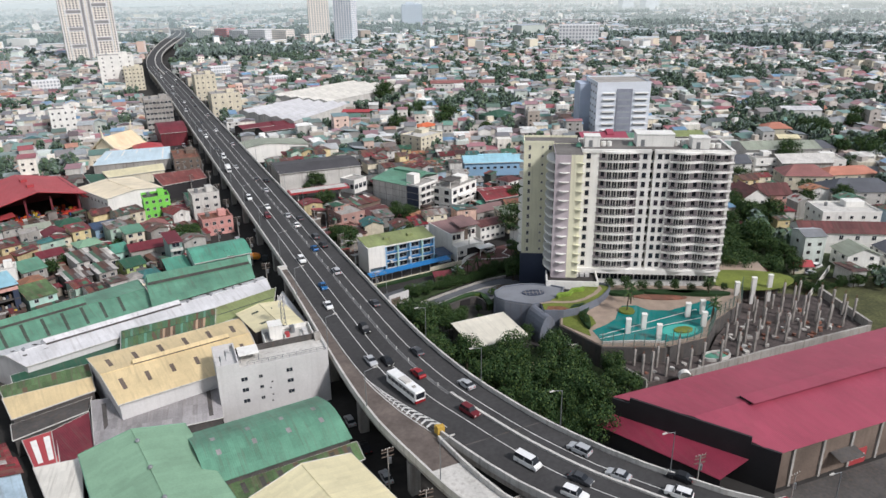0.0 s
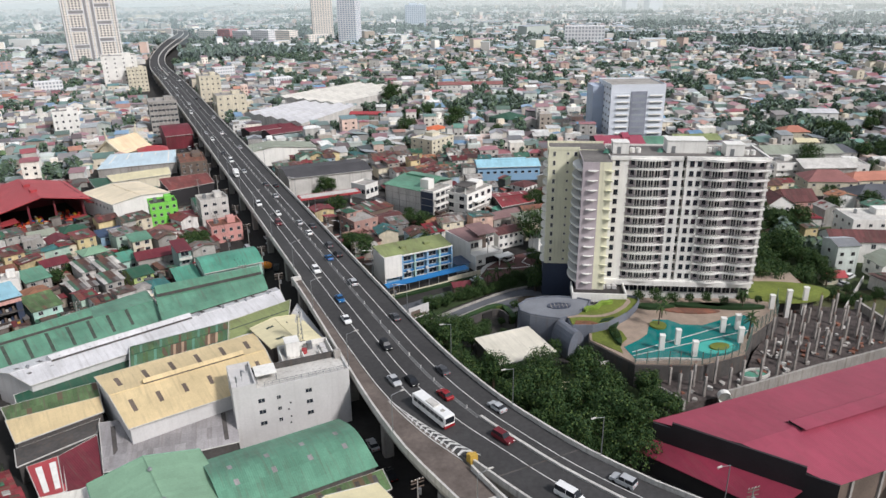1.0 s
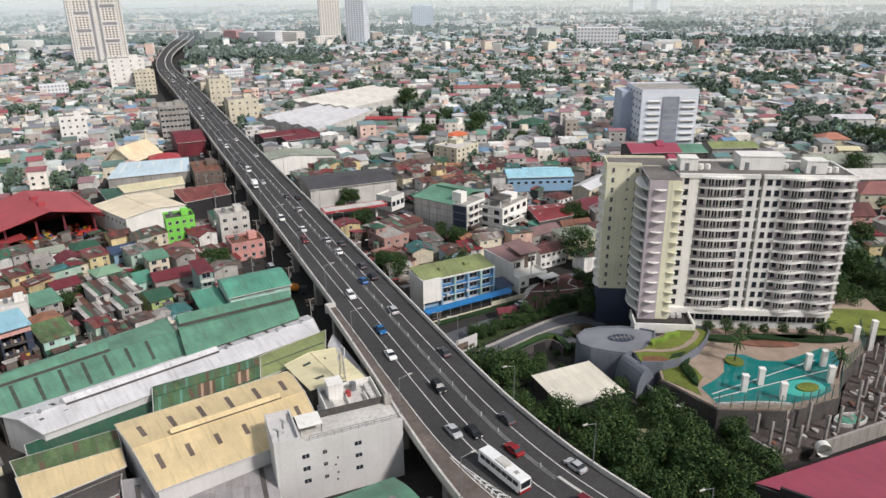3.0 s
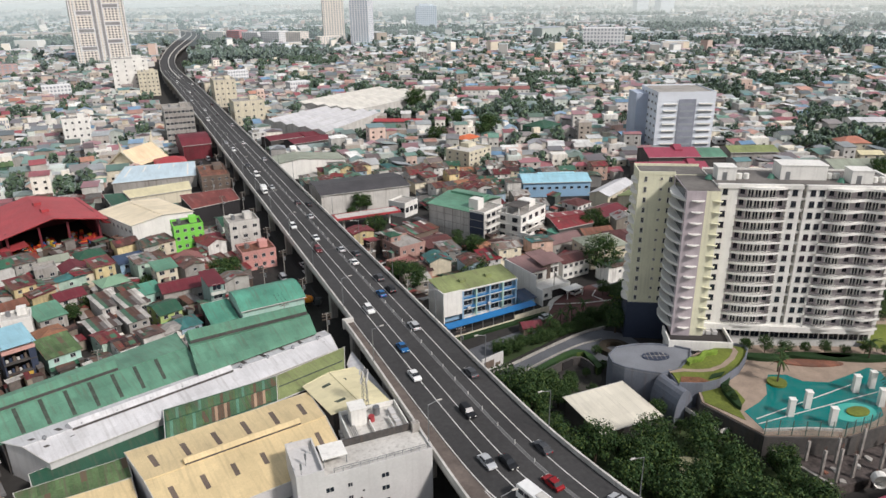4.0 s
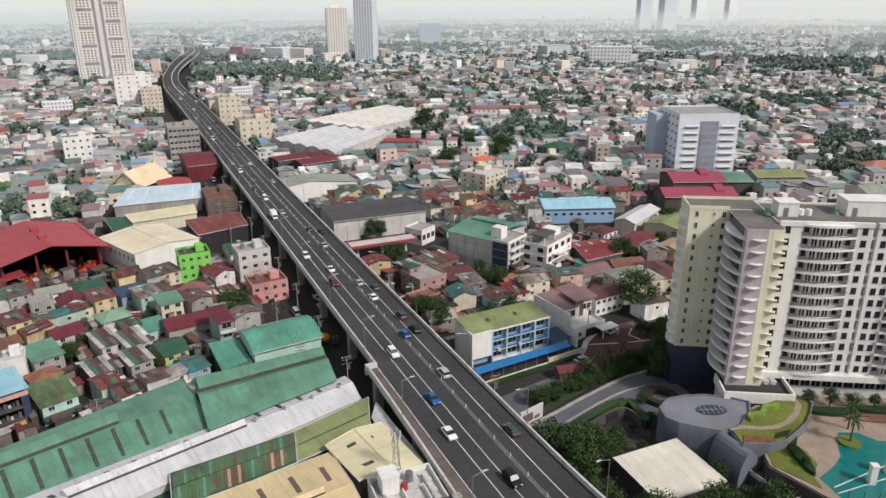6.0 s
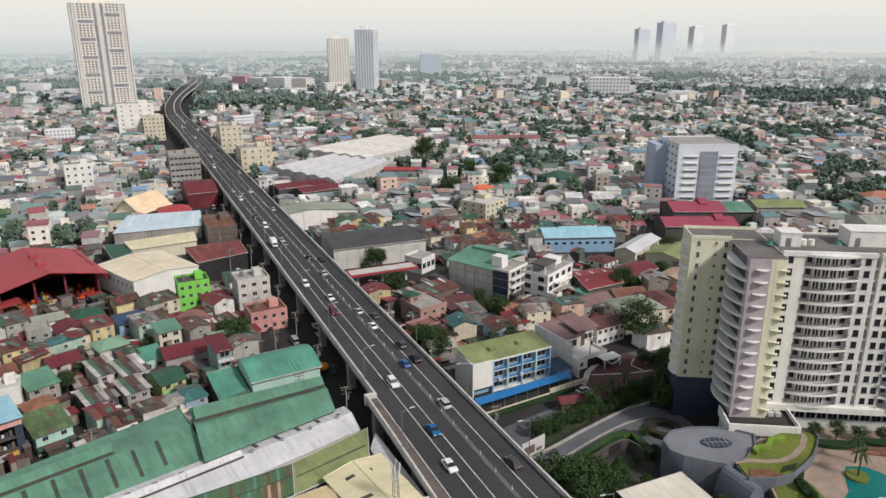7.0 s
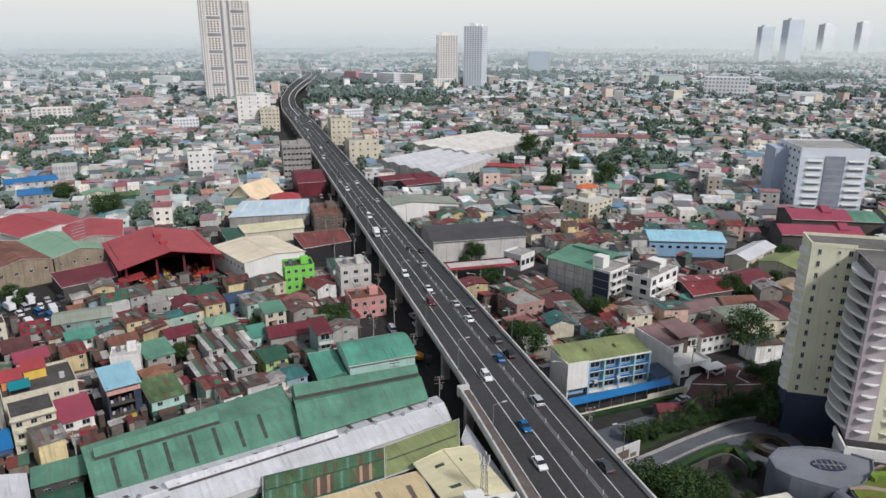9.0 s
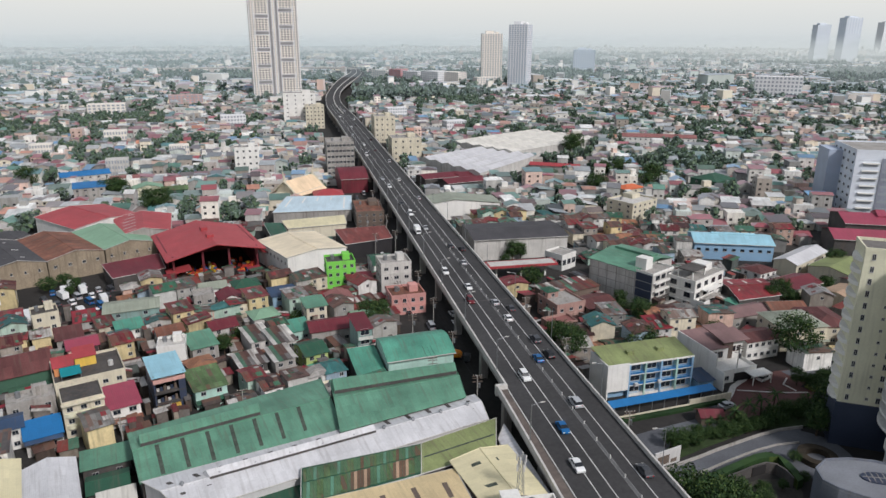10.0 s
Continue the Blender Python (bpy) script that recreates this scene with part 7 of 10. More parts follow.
for u0, v0, u1, v1, h in ((9, 9, 13.5, 13.5, 3.2), (24.5, 10.5, 35.5, 16.5, 3.6), (40, 7.5, 45, 12, 3.2)):
    hut = part("roof_hut", MB().box(u0, v0, TOP + .4, u1, v1, TOP + .4 + h).box(u0 - .15, v0 - .15, TOP + .4 + h, u1 + .15, v1 + .15, TOP + .6 + h), W_WHITE, tower)
    part("hut_door", MB().box(u0 + 1.2, v0 - .05, TOP + .4, u0 + 2.3, v0 - .005, TOP + 2.5), M_METAL, hut)
    for k in range(2):
        part("water_tank", MB().cyl(u1 + 1.3 + 1.7 * k, v0 + 2, TOP + .4, TOP + 1.8, .75, .7, 10), W_WHITE, tower)
    part("tank_cover", MB().cyl(u0 - 1.6, v0 + 1.5, TOP + .4, TOP + 1.5, 1.0, .5, 8), R_TEAL, tower, "green tarpaulin-covered tank")
# lower floors and entrance
part("base_storey", MB().box(8, 4.6, 0, 51, 20.2, Z0), W_WHITE, tower)
part("transfer_band", MB().slab([(8 + 43 * i / 20, 3.4 - .5 * math.sin(math.pi * i / 20)) for i in range(21)], [(8 + 43 * i / 20, 4.7) for i in range(21)], Z0 - 1.4, Z0 + .1), W_WHITE, tower)
for i in range(15):
    part("window", win_mesh(2.2, 2.4), None, tower, at=pose(15 + 2.45 * i, 4.58, PODZ + .5))
part("terrace_roof", MB().box(-1, -4.5, 8.0, 14, 4.4, 8.8), W_WHITE, tower)
part("terrace_screen", MB().box(-1, -5, 7.2, 14.2, -4.5, 9.8).box(-1.4, -5, 7.2, -1, 4, 9.6).box(13.8, -4.5, 7.2, 14.2, 4, 9.9), W_WHITE, tower)
part("terrace_floor", MB().box(-.9, -4.4, 8.8, 13.8, 4.3, 8.85), M_TERR, tower)
for i in range(3):
    for j in range(2):
        part("condenser", MB().box(7.5 + 1.6 * i, 1 + 1.2 * j, 8.85, 8.7 + 1.6 * i, 1.8 + 1.2 * j, 9.8), W_GREY, tower)
part("terrace_base", MB().box(-.8, -4.3, 0, 13.6, 4.2, 8.0), W_GREY, tower)

# ---- podium, pool and garden ----
M_PAVE = mat("pool_paving", srgb(154, 137, 122), 0.8, 0, 0.2, 0.12, 0.3, 2.5)
M_WATER = mat("pool_water", srgb(18, 112, 110), 0.06, 0, 0.1, 0.0, 0.2, 1, 0.05, spec=0.5)
M_WATER2 = mat("shallow_water", srgb(70, 168, 156), 0.06, 0, 0.1, 0.0, 0.2, 1, 0.05, spec=0.5)


def blob(cx, cy, rx, ry, rot=0, n=28, wob=0.0, ph=0.0):
    c, s = math.cos(radians(rot)), math.sin(radians(rot))
    pts = []
    for i in range(n):
        a = 2 * math.pi * i / n
        k = 1 + wob * math.sin(3 * a + ph)
        x, y = rx * k * math.cos(a), ry * k * math.sin(a)
        pts.append((cx + c * x - s * y, cy + s * x + c * y))
    return pts


pod = thing("pool_podium", (0, 0, 0), "raised podium with paved terrace around a turquoise pool", "terrace", kind="structure")
take(94, 100, 185, 150)
part("podium_slab", MB().prism([(102.9, 126.1), (117.1, 118.4), (131, 117.6), (140.3, 124.2), (155.5, 129.2), (165, 138), (176, 134), (185, 150), (168, 158), (158, 141), (122, 160), (112, 158), (106, 150), (100, 141)], 0, PODZ - .3), M_CONC_D, pod)
part("terrace_paving", MB().prism([(103.1, 126.4), (117.2, 118.8), (130.8, 118), (140, 124.5), (155.2, 129.5), (164.8, 138.4), (176, 134.4), (184.6, 150), (168, 157.6), (158, 141), (122, 160), (112, 157.6), (106.3, 150), (100.4, 141)], PODZ - .3, PODZ - .01), M_PAVE, pod)
part("pool_water", MB().prism([(105.9, 134.2), (104.3, 127.4), (112.4, 124.2), (118.6, 120.6), (126.4, 119.6), (131.4, 120.2), (134, 122.6), (140, 126), (145.2, 128.4), (148, 132.4), (147, 135), (140, 134.6), (132.7, 134.4), (127.8, 137.4), (126.6, 141.2), (122.9, 143), (118.8, 140), (115.8, 137), (111.6, 135.4)], PODZ, PODZ + .03), M_WATER, pod, "turquoise pool water")
part("pool_coping", MB().prism([(103.7, 127.1), (112.2, 123.7), (118.4, 120.1), (118.6, 120.5), (112.4, 124.1), (104.2, 127.4)], PODZ - .01, PODZ + .5), M_CONC_L, pod)
part("shallow_pool", MB().prism(blob(126.8, 123.8, 5.2, 3.4, -8), PODZ + .03, PODZ + .05), M_WATER2, pod, "paler shallow basin")
part("planter_island", MB().prism(blob(127.6, 123.4, 2.7, 1.7, -8), PODZ + .05, PODZ + .4), M_GRASS, pod)
part("palm_island", MB().prism(blob(121.6, 139.4, 2.2, 2.2, 0), PODZ + .03, PODZ + .5), M_GRASS, pod)
for a, b in (((106, 131), (140, 131.5)), ((105, 129.5), (143, 126.5))):
    d = Vector((b[0] - a[0], b[1] - a[1])).normalized() * .12
    part("lane_rope", MB().prism([(a[0] + d.y, a[1] - d.x), (b[0] + d.y, b[1] - d.x), (b[0] - d.y, b[1] + d.x), (a[0] - d.y, a[1] + d.x)], PODZ + .052, PODZ + .09), M_LINE, pod)
part("lawn", MB().prism(blob(169, 141, 15, 8, -30, wob=.06), PODZ, PODZ + .12), M_GRASS, pod, "yellow-green lawn")
for cx, cy, rx, ry, rot in ((107.5, 139.5, 1.2, 4.6, -24), (111.5, 146, 1.6, 4.0, -40), (148, 139, 9, 1.5, -31), (140, 143.5, 8, 1.4, -31), (128, 149, 6, 1.4, -31)):
    part("hedge", MB().prism(blob(cx, cy, rx, ry, rot, wob=.1), PODZ, PODZ + .9), M_LEAF, pod, "clipped green hedge")
part("lawn", MB().prism([(100.8, 140.6), (103.6, 131.6), (105.4, 135.2), (109.4, 137.2), (110.8, 141), (110, 146), (107, 149.6)], PODZ, PODZ + .1), M_GRASS, pod, "lawn strip beside the pool")
part("planting_bed", MB().prism(blob(136, 142.5, 8, 1.6, -31, wob=.08), PODZ, PODZ + .35), R_RUST, pod)
# white-capped posts round the pool
wp = thing("white_post", (113.5, 128.9, 0), "square white rendered post at the pool edge", "post", "pool posts")
part("shaft", MB().box(-.6, -.6, 2.2, .6, .6, 10.6), W_WHITE, wp)
part("cap", MB().box(-.7, -.7, 10.6, .7, .7, 10.85), W_WHITE, wp)
for x, y in ((119.2, 129.4), (118.5, 122.7), (134.5, 129.2), (139.4, 128.8), (134.3, 123.0), (157.7, 133.7), (164.8, 133.9), (170.8, 133.2)):
    copy_thing(wp, pose(x, y, 0, 0, 0, -31))
wp.matrix_basis = pose(113.5, 128.9, 0, 0, 0, -31)
fence = thing("pool_fence", (0, 0, PODZ), "tall green mesh fence along the pool terrace", "fence")
M_FENCE = mat("green_fence_wire", srgb(92, 112, 104), .6, .2, .2, .1)
F_LINE = [(103.2, 126.4), (110.2, 122.4), (117.2, 118.7), (124, 118.2), (130.8, 117.9), (135.6, 121.2), (140.2, 124.5), (147.8, 127.0), (155.4, 129.6), (160, 134), (165, 138)]
post_m = MB().box(-.07, -.07, 0, .07, .07, 3.6).mesh("post", [M_FENCE])
for (xa, ya), (xb, yb) in zip(F_LINE[:-1], F_LINE[1:]):
    for k in range(3):
        part("post", post_m, None, fence, at=(xa + (xb - xa) * k / 3, ya + (yb - ya) * k / 3, 0))
    wire = MB()
    for k in range(9):
        wire.tube((xa, ya, .3 + .4 * k), (xb, yb, .3 + .4 * k), .018, .018, 4)
    L = math.hypot(xb - xa, yb - ya)
    for k in range(int(L / .4)):
        t = (k + .5) / int(L / .4)
        wire.tube((xa + (xb - xa) * t, ya + (yb - ya) * t, .1), (xa + (xb - xa) * t, ya + (yb - ya) * t, 3.5), .018, .018, 4)
    part("mesh_panel", wire, M_FENCE, fence)
# unfinished frame of grey columns
lot = thing("column_lot", (0, 0, 0), "rough concrete slab of an unfinished structure", "slab", kind="structure")
part("lot_slab", MB().prism([(104, 132), (106.6, 112.3), (116.5, 110.9), (150, 109.6), (181, 107.4), (188, 128), (178, 136), (165, 138), (150, 128), (140, 123), (131, 117), (118, 118), (105, 126)], 0, 2.2), mat("rubble_slab", srgb(84, 76, 73), .95, 0, .5, .4, .25, 1.5, .4), lot)
part("edge_wall", MB().prism([(116.5, 110.2), (150, 108.9), (150, 109.5), (116.5, 110.8)], 0, 3.8).prism([(150, 108.9), (181, 106.7), (181, 107.3), (150, 109.5)], 0, 3.6).prism([(181, 106.7), (189, 129), (188.2, 129.3), (180.4, 107.3)], 0, 4.6).prism([(103.4, 132), (106, 112.3), (106.6, 112.3), (104, 132)], 0, 3.2), M_CONC, lot)
part("round_basin", MB().slab(blob(131, 114.4, 4.2, 2.2, -8) + [blob(131, 114.4, 4.2, 2.2, -8)[0]], blob(131, 114.4, 3.7, 1.8, -8) + [blob(131, 114.4, 3.7, 1.8, -8)[0]], 2.2, 3.0), M_CONC_L, lot)
part("basin_water", MB().prism(blob(131, 114.4, 3.7, 1.8, -8), 2.2, 2.5), R_TEAL, lot)
part("drum", MB().tube((114.5, 108.2, 3.8), (115.4, 109.6, 3.8), 1.5, 1.5, 14), W_WHITE, lot, "white concrete pipe end")
col = thing("concrete_column", (108, 113, 2.2), "bare grey concrete column with rusty starter bars", "column", "unfinished columns")
part("shaft", MB().box(-.26, -.26, 0, .26, .26, 8.2), mat("raw_concrete", srgb(160, 154, 148), .9, 0, .35, .2, .3, 2, streak=.5, rib_axis="Z"), col)
part("starter_bar", MB().box(-.22, -.22, 8.2, -.16, -.16, 9.7).box(.16, .16, 8.2, .22, .22, 9.5).box(-.22, .16, 8.2, -.16, .22, 9.3), R_RUST, col)
rr_ = random.Random(3)
def pool_front(x):
    """y of the pool terrace's outer edge at x."""
    return curve_y([(104, 125), (118, 117.4), (131, 116.8), (140, 123.4), (155, 128.4), (165, 137), (176, 133), (190, 130)], x)


for i in range(14):
    for j in range(5):
        x, y = 107.6 + 5.7 * i + .7 * j, 111.8 + 4.3 * j + (i % 2) * .8
        if (i, j) == (0, 0) or x > 184 or y > min(pool_front(x) - .8, 131):
            continue
        copy_thing(col, pose(x + rr_.uniform(-.5, .5), y + rr_.uniform(-.5, .5), 2.2, 0, 0, -10) @ Matrix.Diagonal((1, 1, rr_.uniform(.55, .95), 1)))
for i in range(110):
    x, y = rr_.uniform(108, 178), rr_.uniform(111, 126)
    if y > pool_front(x) - 1.2:
        continue
    part("rubble", MB().prism(blob(x, y, rr_.uniform(.3, 1.1), rr_.uniform(.3, .8), rr_.uniform(0, 90), 7, .2), 2.2, 2.2 + rr_.uniform(.2, .8)), rr_.choice([M_CONC, M_CONC_L, R_RUST]), lot)
# club house with a curved roof garden
# streaked render, made darker and bluer to carry the tower's shade
W_CLUB = paint("weathered_shade_grey", (110, 115, 125), rough=.85, var=.2, grain=.1, streak=.35, rib_axis="Z")
club = thing("club_house", (0, 0, 0), "curved grey club house with a roof garden and round skylight", "building")
take(84, 134, 126, 170)
PLATE = [(91.3, 161.2), (92.6, 158.2), (95.8, 154.6), (98.5, 152.2), (104, 152), (110, 155), (113.1, 158.1), (110.5, 161.5), (106.4, 164.6), (102, 166.5), (97, 167.2), (92.8, 165)]
GARDEN = [(98.6, 146.5), (103.3, 144), (108, 143.6), (111.8, 144.7), (117, 146.3), (121.8, 149), (125, 151.3), (126, 153.2), (124, 155.5), (120.6, 156.4), (115, 156.2), (111.5, 155.2), (106, 153.2), (101, 152.4)]
part("body", MB().prism(PLATE, 0, 7.8), W_CLUB, club)
part("roof_plate", MB().prism(PLATE, 7.8, 8.05), paint("club_roof_coat", (122, 125, 131), rough=.8, var=.2, grain=.1), club, "grey roof terrace")
part("roof_edge", MB().slab(PLATE[:7] + PLATE[7:] + PLATE[:1], [(102.4 + (x - 102.4) * .965, 159.6 + (y - 159.6) * .965) for x, y in PLATE + PLATE[:1]], 8.05, 8.5), W_CLUB, club)
part("skylight", MB().prism(blob(102.9, 159.4, 3.4, 1.9, -22), 8.05, 8.3), W_NAVY, club, "oval dark roof light")
for i in range(5):
    u = -2.2 + 1.1 * i
    part("glazing_bar", MB().box(u - .07, -1.6, 8.3, u + .07, 1.6, 8.36), M_CONC, club, at=pose(102.9, 159.4, 0, 0, 0, -22))
part("glazing_bar", MB().box(-3.1, -.07, 8.3, 3.1, .07, 8.37), M_CONC, club, at=pose(102.9, 159.4, 0, 0, 0, -22))
part("garden_base", MB().prism(GARDEN, 0, 8.0), W_CLUB, club)
part("roof_garden", MB().prism([(112 + (x - 112) * .97, 150 + (y - 150) * .96) for x, y in GARDEN], 8.0, 8.3), M_GRASS, club, "green roof garden")
part("garden_wall", MB().slab(GARDEN[:10], [(112 + (x - 112) * .965, 150 + (y - 150) * .95) for x, y in GARDEN[:10]], 8.0, 8.9), W_CLUB, club)
walk_o = [(100.5, 151.6), (104, 150.6), (107, 148.8), (110, 147.8), (114, 148.0), (119, 149.8), (122.5, 152), (123.4, 154)]
part("path", MB().slab(walk_o, [(x + (112 - x) * .05, y + 1.25) for x, y in walk_o], 8.3, 8.36), M_PAVE, club)
rib = [(107 + 10.6 * i / 14, 153.3 + 2.0 * i / 14 + .5 * math.sin(i * .85)) for i in range(15)]
part("ribbon_hedge", MB().slab(rib, [(x - .2, y - 1.3) for x, y in rib], 8.3, 9.2), mat("lime_hedge", srgb(122, 148, 56), .9, 0, .35, .3, .6, 5, .5), club)
part("flower_bed", MB().prism([(99.6, 147.2), (103.4, 145), (106, 144.7), (105, 147), (101.5, 149)], 8.3, 8.5), mat("brown_bed", srgb(124, 86, 62), .95, 0, .4, .4, .6, 4, .5), club)
part("flower_bed", MB().prism([(106.5, 145.4), (110, 145.2), (112, 146.2), (108.5, 146.6)], 8.3, 8.6), M_LEAF, club)
bar_p = [(98.6 + 2.7 * math.cos(math.pi * i / 12), 1.5 + 6.6 * math.sin(math.pi * i / 12)) for i in range(13)]
bw = MB()
for (xa, za), (xb, zb) in zip(bar_p[:-1], bar_p[1:]):
    bw.poly([(xa, 144.2, za), (xa, 152.4, za), (xb, 152.4, zb), (xb, 144.2, zb)])
bw.poly([(x, 144.2, z) for x, z in bar_p])
part("barrel_vault", bw, W_CLUB, club, "pale barrel-vaulted porch")
part("plinth", MB().box(96, 144.3, 0, 101.2, 152, 1.6), W_CLUB, club)
part("service_deck", MB().box(98.8, 134, 0, 105.4, 144.1, 3.0), M_CONC_D, club)
part("deck_rail", MB().box(98.8, 134, 3.0, 98.95, 144, 4.0).box(98.95, 134, 3.0, 105.4, 134.15, 4.0), M_CONC_L, club)
# flat white canopy roof among the trees
shed("open_shed", "flat white metal canopy roof among trees", 83.4, 150.8, 15.8, 13.4, 4.2, .6, "mono", paint("white_canopy_sheet", (216, 210, 194), rough=.5, ribs=.5, rib_axis="X", var=.1, grain=.05, streak=.15), M_CONC_D, rot=-1, cat="shed")
# drive and plaza
M_BRONZE = mat("bronze_hedge", srgb(56, 48, 36), .9, 0, .5, .4, .6, 4, .6)
drv = thing("driveway", (0, 0, 0), "grey paved driveway curving up to the tower", "driveway", kind="structure")
# paving grey darkened and cooled, the tower's shade being in the colour
M_DRIVE = mat("drive_paving", srgb(92, 94, 99), .85, 0, .25, .15, .15, 2)
dl = [(62, 179), (69.5, 181.5), (79.2, 183.9), (85, 185.6), (91.8, 187.3), (98, 188.8), (104.5, 189.9), (111, 189.8)]
dr = [(63, 173.5), (69.5, 175.6), (78.9, 178.0), (84, 179.6), (89.5, 181.2), (94, 182.2), (98.4, 182.8), (104, 182.6)]
part("lane", MB().strip([(x, y, .08) for x, y in dr], [(x, y, .08) for x, y in dl]), M_DRIVE, drv)
part("court", MB().prism(blob(105.6, 179.4, 8.8, 10.4, -6), 0, .1), M_DRIVE, drv)
part("kerb", MB().slab([(x, y) for x, y in dl], [(x + .2, y - .3) for x, y in dl], 0, .8), M_CONC, drv)
mid_ = [((a + 3 * c) / 4, (b + 3 * d) / 4) for (a, b), (c, d) in zip(dl, dr)]
part("kerb", MB().slab(mid_, [(x + .15, y - .3) for x, y in mid_], 0, .5), M_CONC, drv)
rp_o, rp_i = blob(105.3, 177.6, 4.2, 4.4, 0), blob(105.3, 177.6, 2.5, 2.4, 0)
part("round_planter", MB().slab(rp_o + rp_o[:1], rp_i + rp_i[:1], .1, 1.4), M_BRONZE, drv, "round clipped bronze-leaved hedge")
# court floor and its retaining wall coloured dark for the tower's shade
part("sunken_court", MB().prism(blob(85.5, 168.5, 9, 5.0, 12), 0, .06), mat("shade_dark_court", srgb(66, 64, 58), .9, 0, .4, .3, .3, 2), drv)
ho = [(74, 174.8), (80, 176.6), (86, 178.4), (90.5, 179.8), (93.6, 180.0), (95.6, 178.4), (96.2, 175.6), (95.8, 172.4), (95, 169.6)]
part("retaining_hedge", MB().slab(ho, [(x - .5 - (1.4 if y < 176 and x > 90 else 0), y - (1.9 if x < 95 and y > 172 else .6)) for x, y in ho], 0, 2.2), M_LEAF, drv, "clipped hedge along the ramp")
part("retaining_wall", MB().slab([(76, 172.6), (82, 174.2), (87, 175.6), (90.6, 176.2), (92.6, 175.2), (93.2, 172.6), (92.8, 169.8)], [(76, 172.2), (82, 173.8), (87, 175.2), (90.3, 175.8), (92.2, 174.9), (92.8, 172.6), (92.4, 169.8)], 0, 2.6), M_CONC_D, drv)
# grass green darkened to hold the shade of the tower
part("grass_slope", MB().prism([(68, 182.5), (84, 187.5), (99.4, 191.6), (110, 190), (118, 190), (127, 199), (110, 197.5), (92, 194.5), (74, 188.5)], 0, .35), mat("shade_dark_grass", srgb(54, 70, 38), .9, 0, .35, .25, .2, 2), drv, "grass slope, the tower's shade in its dark green")
# no real hole: a dark panel paints the shade inside the ramp
part("tunnel_mouth", MB().prism([(86.6, 174.9), (90.3, 175.5), (90.2, 175.75), (86.5, 175.15)], .06, 2.3), M_DARK, drv, "dark panel for the shaded ramp opening")
plaza = thing("plaza", (0, 0, 0), "reddish-brown paved plaza with pale kerb lines", "plaza", kind="structure")
M_BRICKP = mat("brown_paving", srgb(90, 60, 57), .85, 0, .2, .15, .2, 3)
part("paving", MB().prism([(88, 199), (94, 196), (108, 197.6), (120, 199.5), (127, 204), (125.5, 208), (131.5, 211.2), (146, 215.4), (160, 218), (160, 222), (131.4, 217.2), (125, 217.4), (113, 214.8), (106, 210.5), (98, 202.4)], 0, .05), M_BRICKP, plaza)
part("side_street", MB().prism([(127, 212.5), (131.5, 211.3), (146, 215.5), (160, 218.1), (160, 221.9), (131.4, 217.1), (126, 217)], .05, .06), M_DRIVE, plaza)
part("grey_street", MB().prism([(62, 180), (70, 187), (84, 192), (92, 195), (88, 199), (76, 197), (62, 194)], 0, .045), M_DRIVE, plaza)
for a, b in (((107, 209.8), (117, 206.2)), ((117, 206.2), (125, 204.6)), ((122.5, 206), (121.5, 210)), ((121.5, 210), (125, 213))):
    d = Vector((b[0] - a[0], b[1] - a[1])).normalized() * .2
    part("kerb_line", MB().prism([(a[0] + d.y, a[1] - d.x), (b[0] + d.y, b[1] - d.x), (b[0] - d.y, b[1] + d.x), (a[0] - d.y, a[1] + d.x)], .05, .16), M_CONC_L, plaza)
part("pale_footpath", MB().slab([(96.4, 203), (104, 209.4), (106.6, 212.2), (112.6, 215.6)], [(98, 201.8), (105.2, 208.4), (107.8, 211.2), (113.4, 214.4)], .05, .2), M_CONC_L, plaza)
part("grass_island", MB().prism([(126.6, 204.8), (131.7, 203), (139.6, 209.4), (141, 212.6), (136, 211.6), (130.9, 209.8), (126.2, 207.6)], .05, .3), M_GRASS, plaza)
guard = shed("guard_house", "small guard house with a red roof on the plaza", 90.4, 197.2, 5.4, 3.6, 2.6, .9, "gable", R_MAROON, W_BROWN, rot=-10, cat="guard house", gutters=False)
# billboard beside the highway
bill = thing("billboard", pose(67.2, 177.6, 0, 0, 0, 14), "weathered white billboard panel on posts", "billboard")
part("panel", MB().box(-3.6, -.15, 4.2, 3.6, .15, 8.0), W_GREY, bill)
part("picture_block", MB().box(-2.9, -.18, 4.8, .4, -.155, 6.9).box(.9, -.18, 4.7, 2.6, -.155, 5.6), W_BROWN, bill)
for x in (-2.6, 2.6):
    part("post", MB().box(x - .15, -.15, 0, x + .15, .15, 4.2), M_METAL, bill)

# ---- crimson warehouse ----
red = thing("warehouse", (0, 0, 0), "huge crimson metal-roofed warehouse with a black parapet front", "warehouse")
take(80, 55, 260, 110)
RA, RB = (96.2, 87.6, 11.0), (236, 79.5, 11.0)
part("wall", MB().prism([(104.5, 73.4), (230, 64.5), (240, 93), (88.2, 102.4)], 0, 9.1, cap=False), W_BROWN, red)
part("roof", MB().poly([(104.2, 72.8, 9.1), (230.5, 63.8, 9.1), RB, RA]).poly([RA, RB, (240.5, 93.6, 9.1), (88, 103.0, 9.1)]), R_RED, red)
part("ridge_vent", MB().poly([(110, 84.6, 11.7), (236, 77.2, 11.7), (236, 80.6, 11.5), (110, 88.4, 11.5)]).poly([(110, 88.4, 11.5), (236, 80.6, 11.5), (236, 81.4, 10.8), (110, 89.2, 10.8)]).poly([(110, 84.6, 11.6), (110, 88.4, 11.4), (236, 80.6, 11.4), (236, 77.2, 11.6)]), R_RED, red)
